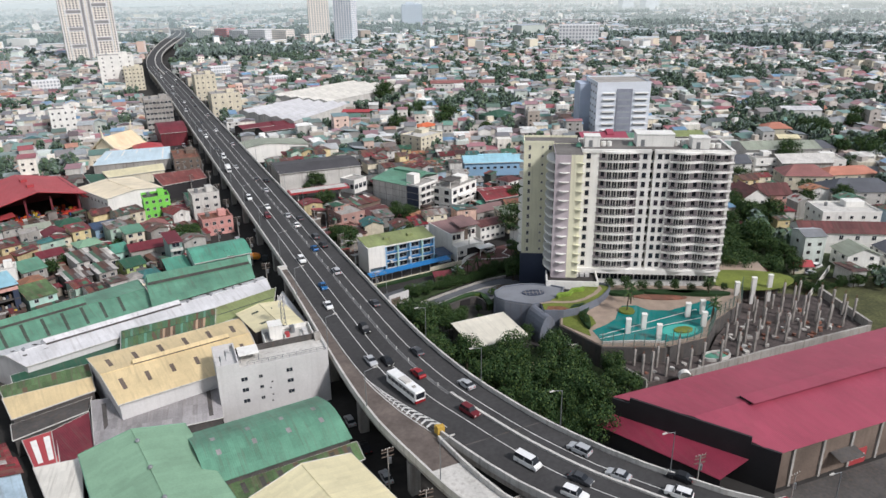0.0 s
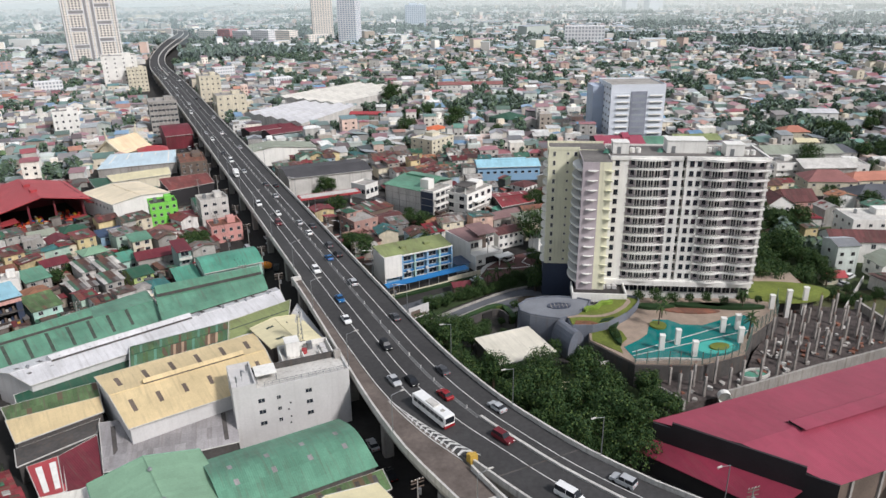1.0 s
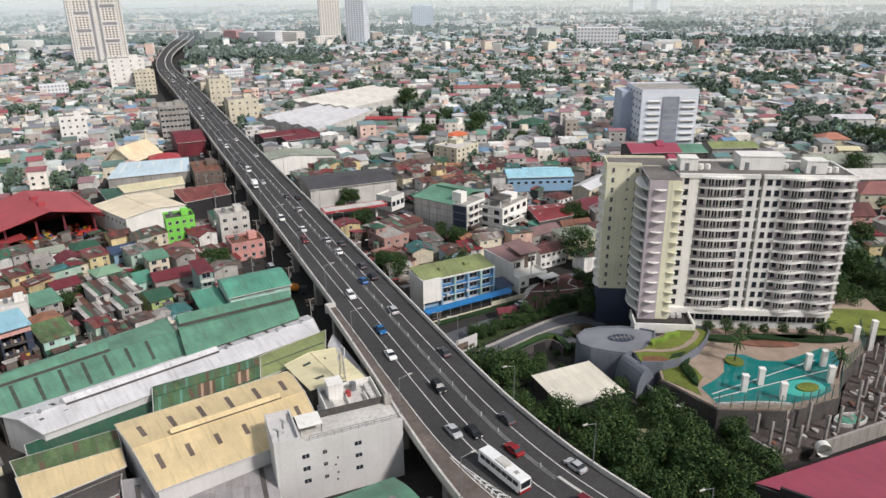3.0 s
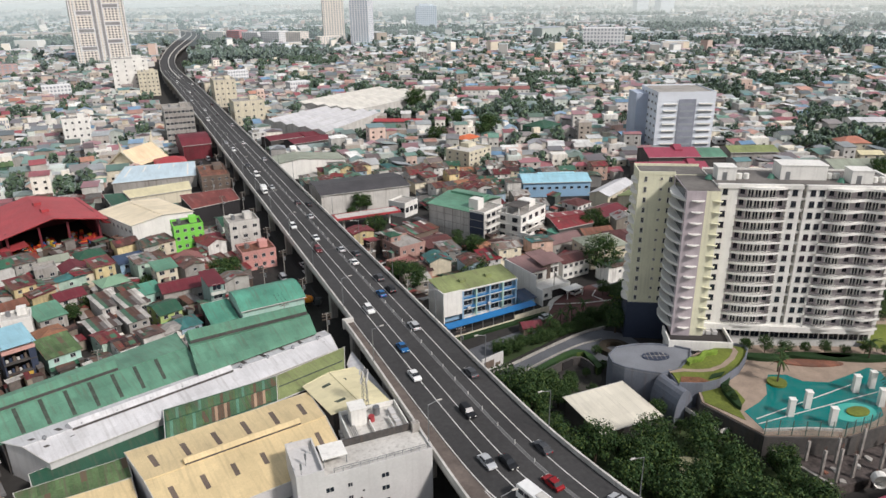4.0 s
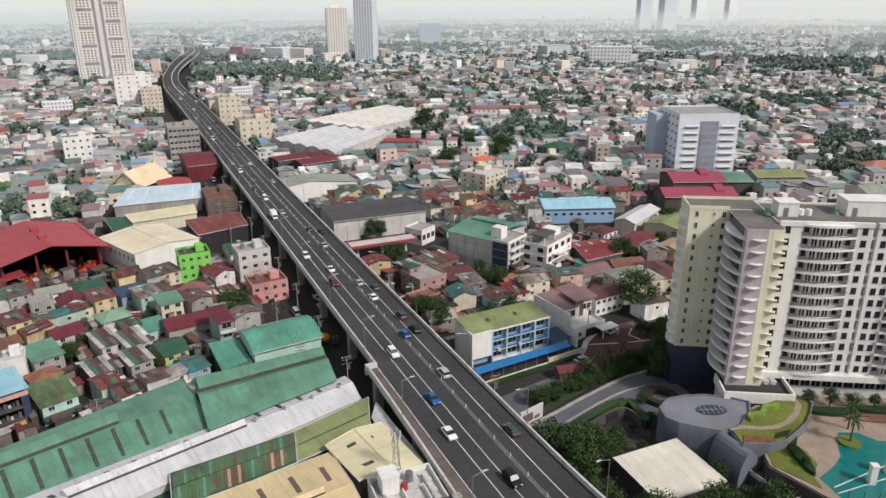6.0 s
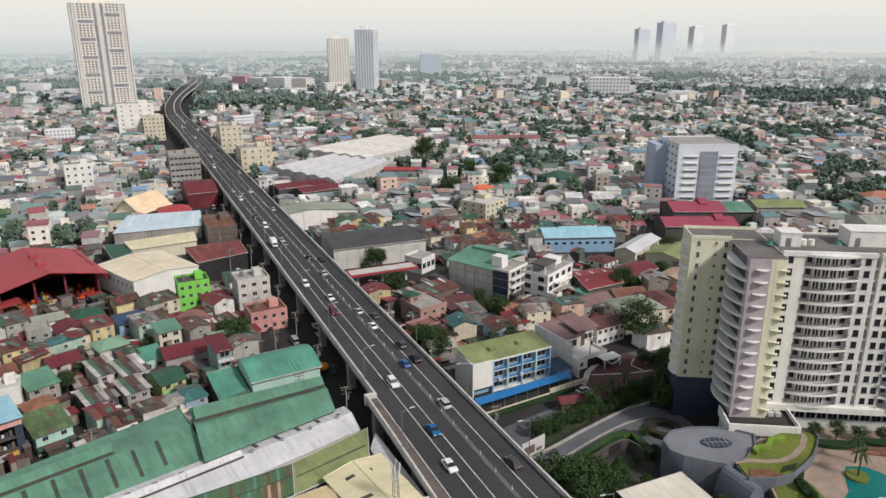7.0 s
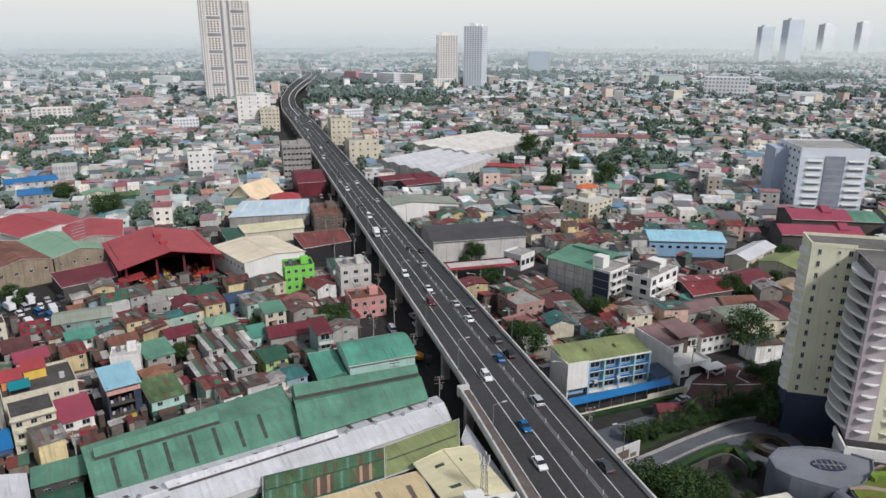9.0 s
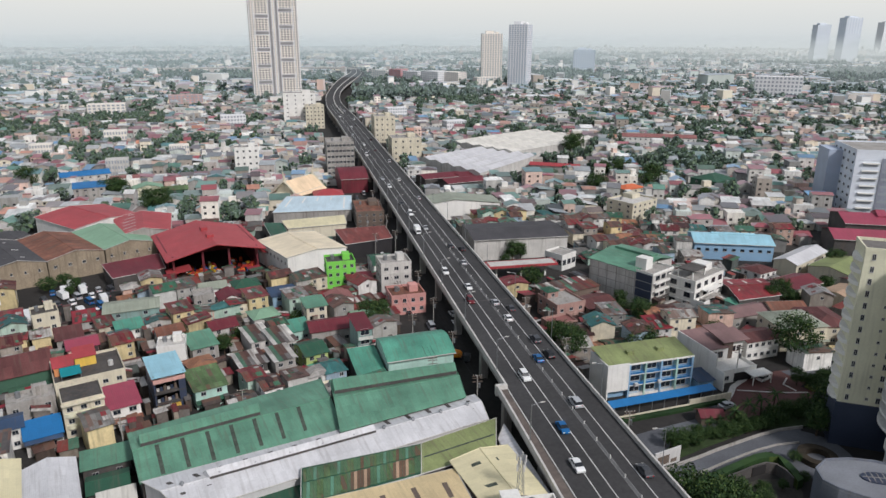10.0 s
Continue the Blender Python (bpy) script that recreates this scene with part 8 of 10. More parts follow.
# black faces paint the shadow line below the overhanging vent cap
part("vent_gap", MB().poly([(110.2, 85.8, 10.8), (236, 78.4, 10.8), (236, 78.4, 11.62), (110.2, 85.8, 11.62)]).poly([(110.2, 85.8, 10.7), (110.2, 85.8, 11.6), (110.2, 88.6, 11.4), (110.2, 88.6, 10.7)]), W_BLACK, red)
pb = MB()
ux, uy = (104.4 - 87.8) / 33.2, (73.0 - 101.8) / 33.2
for s0, s1, h in ((-.4, 3.4, 9.6), (3.4, 28, 10.9), (28, 33.6, 9.4)):
    x0, y0, x1, y1 = 87.8 + ux * s0, 101.8 + uy * s0, 87.8 + ux * s1, 101.8 + uy * s1
    pb.prism([(x0 - .45, y0 - .25), (x1 - .45, y1 - .25), (x1, y1), (x0, y0)], 0, h)
part("front_parapet", pb, W_BLACK, red, "black stepped parapet")
part("front_canopy", MB().poly([(87.2, 101.6, 5.8), (82.3, 103.6, 4.2), (93.4, 76.6, 4.2), (101.4, 77.2, 5.8)]).poly([(87.2, 101.6, 5.65), (101.4, 77.2, 5.65), (93.4, 76.6, 4.05), (82.3, 103.6, 4.05)]), paint("dark_crimson_sheet", (124, 40, 60), rough=.55, ribs=.45, rib_axis="X", var=.2, grain=.1, streak=.2), red, "lower crimson canopy roof")
part("front_wall", MB().prism([(83.2, 103), (94, 76.9), (94.4, 77.1), (83.6, 103.2)], 0, 4.0), W_BLACK, red)
for i in range(16):
    t = (i + .5) / 16
    x, y = 104.5 + 125.5 * t, 73.4 - 8.9 * t
    part("pilaster", MB().prism([(x - .3, y - .35), (x + .3, y - .4), (x + .3, y + .1), (x - .3, y + .1)], 0, 9.0), M_CONC, red)
part("side_door", MB().prism([(124, 71.7), (129, 71.35), (129, 71.6), (124, 71.95)], 0, 3.6), R_REDB, red, "red sliding door")
for k in range(3):
    part("door_mark", MB().box(124.8 + 1.4 * k, 71.45 - .1 * k, 1.4, 125.5 + 1.4 * k, 71.6 - .1 * k, 2.4), M_LINE, red)
part("door_hood", MB().poly([(118.5, 72.3, 5.2), (125, 71.8, 5.2), (125, 69, 4.4), (118.5, 69.5, 4.4)]).poly([(118.5, 69.5, 4.3), (125, 69, 4.3), (125, 71.8, 5.1), (118.5, 72.3, 5.1)]), M_CONC_D, red)
part("yard", MB().prism([(100, 66), (160, 40), (260, 30), (260, 58), (230, 63), (104, 72.5)], 0, .05), M_CONC_D, red)
shed("gate_house", "small gate house with a red tiled roof", 96.5, 66.5, 9, 4, 3.4, .5, "gable", R_REDB, W_CREAM, rot=-8, cat="gate house")

# ---- high-rises in the distance ----


def highrise(label, x, y, w, d, h, floors, cols, scols, wall, rot=0, step=0.0, crown=True, glass=None, slab=True, name="high_rise", cat="high-rise"):
    t = thing(name, pose(x, y, 0, 0, 0, rot), label, cat)
    take(x - w / 2, y - d / 2, x + w / 2, y + d / 2)
    part("wall", MB().box(-w / 2, -d / 2, 0, w / 2, d / 2, h), wall, t)
    fh = h / floors
    row = MB()
    for sd, L, n in (("front", w, cols), ("left", d, scols), ("right", d, scols)):
        for i in range(n):
            u = -L / 2 + L * (i + .5) / n
            ww = L / n * .28
            z0, z1 = fh * .3, fh * .85
            if sd == "front":
                row.box(u - ww, -d / 2 - .12, z0, u + ww, -d / 2 - .02, z1)
            elif sd == "left":
                row.box(-w / 2 - .12, u - ww, z0, -w / 2 - .02, u + ww, z1)
            else:
                row.box(w / 2 + .02, u - ww, z0, w / 2 + .12, u + ww, z1)
    sm = MB().box(-w / 2 - .5, -d / 2 - .5, -.15, w / 2 + .5, d / 2 + .3, .15).mesh("floor_slab", [wall])
    rows_ = MB()
    for f in range(floors):
        k = len(rows_.v)
        rows_.v += [(a, b, c + f * fh) for a, b, c in row.v]
        rows_.f += [tuple(k + q for q in face) for face in row.f]
        rows_.mi += row.mi
        if slab and f:
            part("floor_slab", sm, None, t, at=(0, 0, f * fh))
    tagged(part("windows", rows_, glass or M_GLASS, t), kind="stuff")
    if crown:
        part("roof_hut", MB().box(-w * .3, -d * .3, h, w * .1, d * .3, h + 5).box(w * .18, -d * .2, h, w * .34, d * .3, h + 3), wall, t)
    return t


H_GREY = paint("condo_render", (226, 219, 209), rough=.8, var=.1, grain=.0, big=.05)
H_WHITE = paint("condo_white", (222, 222, 222), rough=.8, var=.08, grain=.0, big=.05)
H_BLUE = paint("condo_blue_grey", (204, 212, 220), rough=.7, var=.08, grain=.0, big=.05)
H_TAN = paint("condo_tan", (226, 219, 208), rough=.8, var=.08, grain=.0, big=.05)
# skyline tower colours, paled to carry the haze in front of them
H_FAR = paint("haze_pale_panel", (216, 222, 228), rough=.8, var=.04, grain=.0)
H_HAZE = paint("haze_paler_panel", (232, 234, 234), rough=.8, var=.04, grain=.0)
M_GLASS_F = paint("haze_pale_glazing", (192, 202, 212), rough=.4, var=.04, grain=0)
# grey with the shade of gaps and recesses in it; panels stand proud
M_GAP = paint("recess_shade_grey", (148, 146, 147))
tt = highrise("tall grey apartment high-rise with a grid of windows", -18, 1106, 66, 26, 134, 42, 16, 8, H_GREY, rot=4, glass=paint("tower_glazing", (84, 88, 96), rough=.3, var=.1, grain=0))
for a in range(5):
    for sgn in (-1, 1):
        part("sky_garden_gap", MB().box(sgn * 16 - 9, -13.7, 22 + 22 * a + 8 * (sgn > 0), sgn * 16 + 9, -12.9, 26 + 22 * a + 8 * (sgn > 0)), M_GAP, tt)
        x0, z0 = sgn * 16, 24 + 22 * a + 8 * (sgn > 0)
        part("gap_frame", MB().box(x0 - 10, -14.0, z0 - 3, x0 + 10, -13.0, z0 - 2).box(x0 - 10, -14.0, z0 + 2, x0 + 10, -13.0, z0 + 3).box(x0 - 10, -14.0, z0 - 2, x0 - 9, -13.0, z0 + 2).box(x0 + 9, -14.0, z0 - 2, x0 + 10, -13.0, z0 + 2), H_WHITE, tt)
for u in (-4.6, 4.6):
    part("recess", MB().box(u - 1.3, -13.6, 0, u + 1.3, -12.9, 134), M_GAP, tt)
for u in (-32, -26.5, -6.6, -1.6, 1.6, 6.6, 26.5, 32):
    part("pier", MB().box(u - .55, -13.9, 0, u + .55, -13.0, 134.5), H_WHITE, tt)
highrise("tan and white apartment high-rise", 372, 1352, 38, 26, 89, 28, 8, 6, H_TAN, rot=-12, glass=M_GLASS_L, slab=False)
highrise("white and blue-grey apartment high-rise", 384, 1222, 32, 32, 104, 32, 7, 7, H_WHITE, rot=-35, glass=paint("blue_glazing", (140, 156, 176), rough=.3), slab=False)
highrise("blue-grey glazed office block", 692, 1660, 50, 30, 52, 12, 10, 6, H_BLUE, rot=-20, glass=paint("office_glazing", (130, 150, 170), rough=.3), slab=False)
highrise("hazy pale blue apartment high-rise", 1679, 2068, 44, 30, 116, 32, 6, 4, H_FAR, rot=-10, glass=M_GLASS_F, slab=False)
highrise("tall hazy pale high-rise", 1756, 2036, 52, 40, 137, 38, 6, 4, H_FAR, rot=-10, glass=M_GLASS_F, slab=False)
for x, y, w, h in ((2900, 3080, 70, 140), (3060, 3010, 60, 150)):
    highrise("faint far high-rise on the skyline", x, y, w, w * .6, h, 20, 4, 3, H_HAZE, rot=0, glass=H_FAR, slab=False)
highrise("white institutional block with tall columns and windows", 690, 962, 62, 26, 32, 6, 12, 5, H_WHITE, rot=-35, slab=False, crown=False, glass=M_GLASS_L, name="institute", cat="building")
BLOCKS = ((178, 1425, 40, 26, 22, H_GREY), (203, 1392, 30, 22, 25, paint("pink_panel_far", (206, 150, 150))), (226, 1355, 36, 22, 23, H_WHITE), (256, 1318, 40, 28, 25, H_WHITE), (290, 1300, 34, 24, 24, H_GREY), (330, 1240, 40, 20, 18, H_GREY), (-150, 700, 18, 14, 12, H_TAN), (-60, 790, 24, 14, 13, H_WHITE),
          (-200, 900, 38, 20, 16, H_GREY), (-130, 1000, 40, 18, 16, paint("rose_render_far", (186, 158, 154))), (110, 830, 22, 14, 13, H_WHITE), (-190, 640, 15, 11, 11, H_TAN), (-120, 560, 14, 11, 11, M_CONC_L), (-88, 615, 14, 10, 11, H_TAN), (150, 720, 20, 13, 11, H_WHITE))
for x, y, w, d, h, m in BLOCKS:
    highrise("mid-rise commercial block above the low roofs", x, y, w, d, h, max(3, int(h / 3.2)), 8, 5, m, rot=-52 if y > 1290 else 8, slab=False, crown=False, glass=M_GLASS_L, name="commercial_block", cat="building")

# ---- houses ----


def seen_from_path(x, y, pad=0.0):
    a = math.degrees(math.atan2(x, y))
    b = math.degrees(math.atan2(x + 7, y - 63))
    return (-10 - pad < a < 60 + pad and y > -20) or (-23 - pad < b < 48 + pad)


def free(x0, y0, x1, y1, gap=0.4):
    if x1 > 23.5 and x0 < 66 and y0 < 1000:
        return False
    if y1 > 800 and x1 > rl(y0, 0) - 8 and x0 < rl(y1, 1) + 8:
        return False
    if y0 < 60 and x1 > 20:
        return False
    return all(x1 + gap < a or x0 - gap > c or y1 + gap < b or y0 - gap > d for a, b, c, d in TAKEN if abs((a + c) / 2 - x0) < 90)


# keep-outs: woods, streets, car park, yards
for r in ((60, 60, 104, 172), (60, 172, 104, 206), (100, 60, 205, 212), (100, 190, 166, 214), (-104, 296, -72, 344), (-34, 218, -20, 222)):
    take(*r)
hr = random.Random(11)
PROTOS = []
for i in range(34):
    w, d = hr.uniform(4.6, 8.8), hr.uniform(6.5, 10.5)
    fl = hr.choice((1, 1, 2, 2, 2, 2, 1, 3))
    h = 2.45 * fl + hr.uniform(.1, .9)
    kind = hr.choice(("gable", "gable", "gable", "mono", "mono", "mono", "hip", "flat"))
    rise = hr.uniform(.7, 1.5) if kind != "mono" else hr.uniform(.3, .9)
    PROTOS.append((w, d, h, fl, kind, rise))


def house(i, m):
    w, d, h, fl, kind, rise = PROTOS[i]
    lab = {"gable": "small town house with a weathered metal gable roof", "mono": "small town house with a sloping corrugated roof", "hip": "small town house with a hipped metal roof", "flat": "plain rendered house with a flat concrete roof"}[kind]
    t = thing("house", m, lab, "house", "packed town houses")
    wl_ = MB().box(-w / 2, -d / 2, 0, w / 2, d / 2, h, top=(kind in ("flat", "hip")))
    o = .5
    rf = MB()
    if kind == "gable":
        for x, sg in ((-w / 2, 1), (w / 2, -1)):
            wl_.poly([(x, -d / 2, h), (x, 0, h + rise), (x, d / 2, h)][::sg])
        v = [(-w / 2 - o, -d / 2 - o, h - .1), (w / 2 + o, -d / 2 - o, h - .1), (w / 2 + o, 0, h + rise + .08), (-w / 2 - o, 0, h + rise + .08), (w / 2 + o, d / 2 + o, h - .1), (-w / 2 - o, d / 2 + o, h - .1)]
        rf.v, rf.f = v + [(x, y, z - .14) for x, y, z in v], [(0, 1, 2, 3), (3, 2, 4, 5), (6, 9, 8, 7), (9, 11, 10, 8), (0, 6, 7, 1), (5, 4, 10, 11), (0, 3, 9, 6), (3, 5, 11, 9), (1, 7, 8, 2), (2, 8, 10, 4)]
        rf.mi = [0] * 10
    elif kind == "mono":
        for x, sg in ((-w / 2, 1), (w / 2, -1)):
            wl_.poly([(x, -d / 2, h), (x, d / 2, h + rise), (x, d / 2, h)][::sg])
        wl_.poly([(w / 2, d / 2, h), (-w / 2, d / 2, h), (-w / 2, d / 2, h + rise), (w / 2, d / 2, h + rise)])
        v = [(-w / 2 - o, -d / 2 - o, h), (w / 2 + o, -d / 2 - o, h), (w / 2 + o, d / 2 + o, h + rise + .1), (-w / 2 - o, d / 2 + o, h + rise + .1)]
        rf.v, rf.f = v + [(x, y, z - .12) for x, y, z in v], [(0, 1, 2, 3), (7, 6, 5, 4), (0, 4, 5, 1), (1, 5, 6, 2), (2, 6, 7, 3), (3, 7, 4, 0)]
        rf.mi = [0] * 6
    elif kind == "hip":
        r = min(w, d) * .32
        v = [(-w / 2 - o, -d / 2 - o, h), (w / 2 + o, -d / 2 - o, h), (w / 2 + o, d / 2 + o, h), (-w / 2 - o, d / 2 + o, h), (-w / 2 + r, 0, h + rise), (w / 2 - r, 0, h + rise)]
        rf.v, rf.f = v, [(0, 1, 5, 4), (1, 2, 5), (2, 3, 4, 5), (3, 0, 4), (3, 2, 1, 0)]
        rf.mi = [0] * 5
    else:
        rf.box(-w / 2 - .1, -d / 2 - .1, h, w / 2 + .1, -d / 2 + .15, h + .7).box(-w / 2 - .1, d / 2 - .15, h, w / 2 + .1, d / 2 + .1, h + .7).box(-w / 2 - .1, -d / 2 + .15, h, -w / 2 + .15, d / 2 - .15, h + .7).box(w / 2 - .15, -d / 2 + .15, h, w / 2 + .1, d / 2 - .15, h + .7)
    part("wall", wl_, M_WALL, t)
    if kind in ("gable", "mono"):
        pr = random.Random(40 + i)
        top = (lambda y: h - .02 + (rise + .1) * (1 - abs(y) / (d / 2))) if kind == "gable" else (lambda y: h + .04 + (rise + .1) * (y + d / 2 + o) / (d + 2 * o))
        for _ in range(pr.randrange(3, 9)):
            pw, pd, px = pr.uniform(.7, 1.6), pr.uniform(1.2, 3.2), pr.uniform(-w / 2, w / 2 - 1.2)
            py = pr.uniform(.1, d / 2 - pd * .6) * pr.choice((-1, 1)) if kind == "gable" else pr.uniform(-d / 2, d / 2 - pd)
            y0, y1 = (min(py, py + pd * .6 * (1 if py > 0 else -1)), max(py, py + pd * .6 * (1 if py > 0 else -1))) if kind == "gable" else (py, py + pd)
            b = len(rf.v)
            q = [(px, y0, top(y0) + .1), (px + pw, y0, top(y0) + .12), (px + pw, y1, top(y1) + .1), (px, y1, top(y1) + .14)]
            rf.v += q + [(x, y, z - .1) for x, y, z in q]
            rf.f += [tuple(b + k for k in f) for f in ((0, 1, 2, 3), (0, 4, 5, 1), (1, 5, 6, 2), (2, 6, 7, 3), (3, 7, 4, 0))]
            rf.mi += [1] * 5
    if kind in ("gable", "mono") and i % 2 == 0:
        part("roof", rf, [M_ROOF_P, M_PATCH], t, "patchwork of rusty and painted roof sheets")
    else:
        part("roof" if kind != "flat" else "roof_parapet", rf, [M_ROOF if kind != "flat" else M_WALL, M_PATCH], t)
    if kind == "flat":
        part("roof_slab", MB().poly([(-w / 2, -d / 2, h + .01), (w / 2, -d / 2, h + .01), (w / 2, d / 2, h + .01), (-w / 2, d / 2, h + .01)]), M_CONC, t)
        part("water_tank", MB().cyl(w * .2, d * .2, h, h + 1.3, .5, .45, 8), M_METAL, t)
    wm = win_mesh(1.1, 1.0)
    for f in range(fl):
        for u in ((-w * .25, w * .25) if f and w > 6 else (w * .25,)):
            part("window", wm, None, t, at=pose(u, -d / 2, f * 2.5 + 1.0))
    part("window", wm, None, t, at=face_pose(w, d, "left", 0, (fl - 1) * 2.5 + 1.0))
    if i % 2:
        part("lean_to_roof", MB().box(-w / 2 - .2, -d / 2 - 1.9, 2.2, w / 2 * .6, -d / 2 - .02, 2.32), M_ROOF, t, "low sheet lean-to over the door")
    return t


def wooded(x, y):
    if 66 < x < 290 and 300 < y < 468:
        return False
    k = noise.noise((x * .0065, y * .0065, 3.1)) + .6 * noise.noise((x * .02, y * .02, 7.7))
    return k > (.27 if x < 150 else .2) or (185 < x < 300 and 470 < y < 600 and k > -.03) or (165 < x < 215 and 150 < y < 205)


spots = []
y = 96.0
row = 0
while y < 1010:
    near = y < 400
    villa = 0
    rowd = hr.uniform(7, 9.5) if near else hr.uniform(8, 12)
    x = -420.0 + hr.uniform(0, 6)
    while x < 900:
        w = hr.uniform(5, 9) if near else hr.uniform(5, 10.5)
        if x > 165 and y < 900:
            w = hr.uniform(6.5, 12)
        if not seen_from_path(x + w / 2, y, 2) or (-110 < x + w / 2 < 24 and 200 < y < 334):
            x += w
            continue
        dist = math.hypot(x + 7, y - 60)
        if dist < 1000 and hr.random() > .04:
            spots.append((dist, x, y, w, rowd))
        x += w + (hr.uniform(2.5, 5) if hr.random() < .1 else hr.uniform(-.3, .3))
    y += rowd + (hr.uniform(1.8, 3.5) if row % 3 == 2 else hr.uniform(-.2, .3))
    row += 1
for v in range(-12, 26):
    u = -160.0 + hr.uniform(0, 4)
    while u < 90:
        w, d = hr.uniform(4.6, 7.2), 7.6
        x, y = -30 + .94 * u - .34 * v * 7.4, 250 + .34 * u + .94 * v * 7.4
        if -110 < x < 20 and 200 < y < 330 and seen_from_path(x, y, 3):
            spots.append((math.hypot(x + 7, y - 60) - 200, x - w * .45, y - d * .45, w * .9, d * .9))
        u += w + hr.uniform(-.2, .6)
spots.sort()
made = {}
count = 0
rest = []
for dist, x, y, w, d in spots:
    if not free(x, y, x + w, y + d):
        continue
    if count < 290 and dist < 420 and not (x > 165 and wooded(x, y)):
        quarter = hr.random() < .35
        fits = [i for i, p in enumerate(PROTOS) if abs((p[1] if quarter else p[0]) - w) < 1.4 and abs((p[0] if quarter else p[1]) - d) < 2] or [hr.randrange(len(PROTOS))]
        i = hr.choice(fits)
        m = pose(x + w / 2, y + d / 2, 0, 0, 0, (20 if x < 24 and y < 340 else -18 if x > 140 else 0) + hr.uniform(-5, 6) + (90 if quarter else 0) + (180 if hr.random() < .3 else 0))
        p_ = PROTOS[i]
        foot(x + w / 2, y + d / 2, p_[0], p_[1], math.degrees(m.to_euler().z))
        if i in made:
            copy_thing(made[i], m)
        else:
            made[i] = house(i, m)
        count += 1
    else:
        rest.append((dist, x, y, w, d))

# the rest of the town, further off, in joined rows
tw, tr, tg = MB(), MB(), MB()


def add_house(cx, cy, w, d, h, rise, rot, kind, walls, roofs, wins):
    c, s = math.cos(rot), math.sin(rot)
    P = lambda x, y, z: (cx + c * x - s * y, cy + s * x + c * y, z)
    i = len(walls.v)
    hw, hd = w / 2, d / 2
    walls.v += [P(a, b, z) for z in (0, h) for a, b in ((-hw, -hd), (hw, -hd), (hw, hd), (-hw, hd))]
    fs = [(0, 1, 5, 4), (1, 2, 6, 5), (2, 3, 7, 6), (3, 0, 4, 7)]
    if kind == 1:
        walls.v += [P(-hw, 0, h + rise), P(hw, 0, h + rise)]
        fs += [(4, 7, 8)[::-1], (5, 6, 9)]
    if kind == 0:
        fs.append((4, 5, 6, 7))
    walls.f += [tuple(i + a for a in f) for f in fs]
    j = len(roofs.v)
    o = .4
    if kind == 1:
        roofs.v += [P(-hw - o, -hd - o, h - .1), P(hw + o, -hd - o, h - .1), P(hw + o, 0, h + rise + .1), P(-hw - o, 0, h + rise + .1), P(hw + o, hd + o, h - .1), P(-hw - o, hd + o, h - .1)]
        roofs.f += [(j, j + 1, j + 2, j + 3), (j + 3, j + 2, j + 4, j + 5)]
    elif kind == 2:
        r = min(hw, hd) * .7
        roofs.v += [P(-hw - o, -hd - o, h), P(hw + o, -hd - o, h), P(hw + o, hd + o, h), P(-hw - o, hd + o, h), P(-hw + r, 0, h + rise), P(hw - r, 0, h + rise)]
        roofs.f += [(j, j + 1, j + 5, j + 4), (j + 1, j + 2, j + 5), (j + 2, j + 3, j + 4, j + 5), (j + 3, j, j + 4)]
    elif kind == 3:
        roofs.v += [P(-hw - o, -hd - o, h + .05), P(hw + o, -hd - o, h + .05), P(hw + o, hd + o, h + rise), P(-hw - o, hd + o, h + rise)]
        roofs.f += [(j, j + 1, j + 2, j + 3)]
    if wins is not None:
        for f in range(max(1, int(h / 3))):
            for u in (-w * .27, w * .23):
                z = f * 3 + 1.2
                k = len(wins.v)
                wins.v += [P(u - .65, -hd - .06, z), P(u + .65, -hd - .06, z), P(u + .65, -hd - .06, z + 1.2), P(u - .65, -hd - .06, z + 1.2)]
                wins.f.append((k, k + 1, k + 2, k + 3))
            z = f * 3 + 1.2
            k = len(wins.v)
            wins.v += [P(-hw - .06, .7, z), P(-hw - .06, -.7, z), P(-hw - .06, -.7, z + 1.2), P(-hw - .06, .7, z + 1.2)]
            wins.f.append((k, k + 1, k + 2, k + 3))


def finish(mb):
    mb.mi = [0] * len(mb.f)
    return mb


tree_spots = []
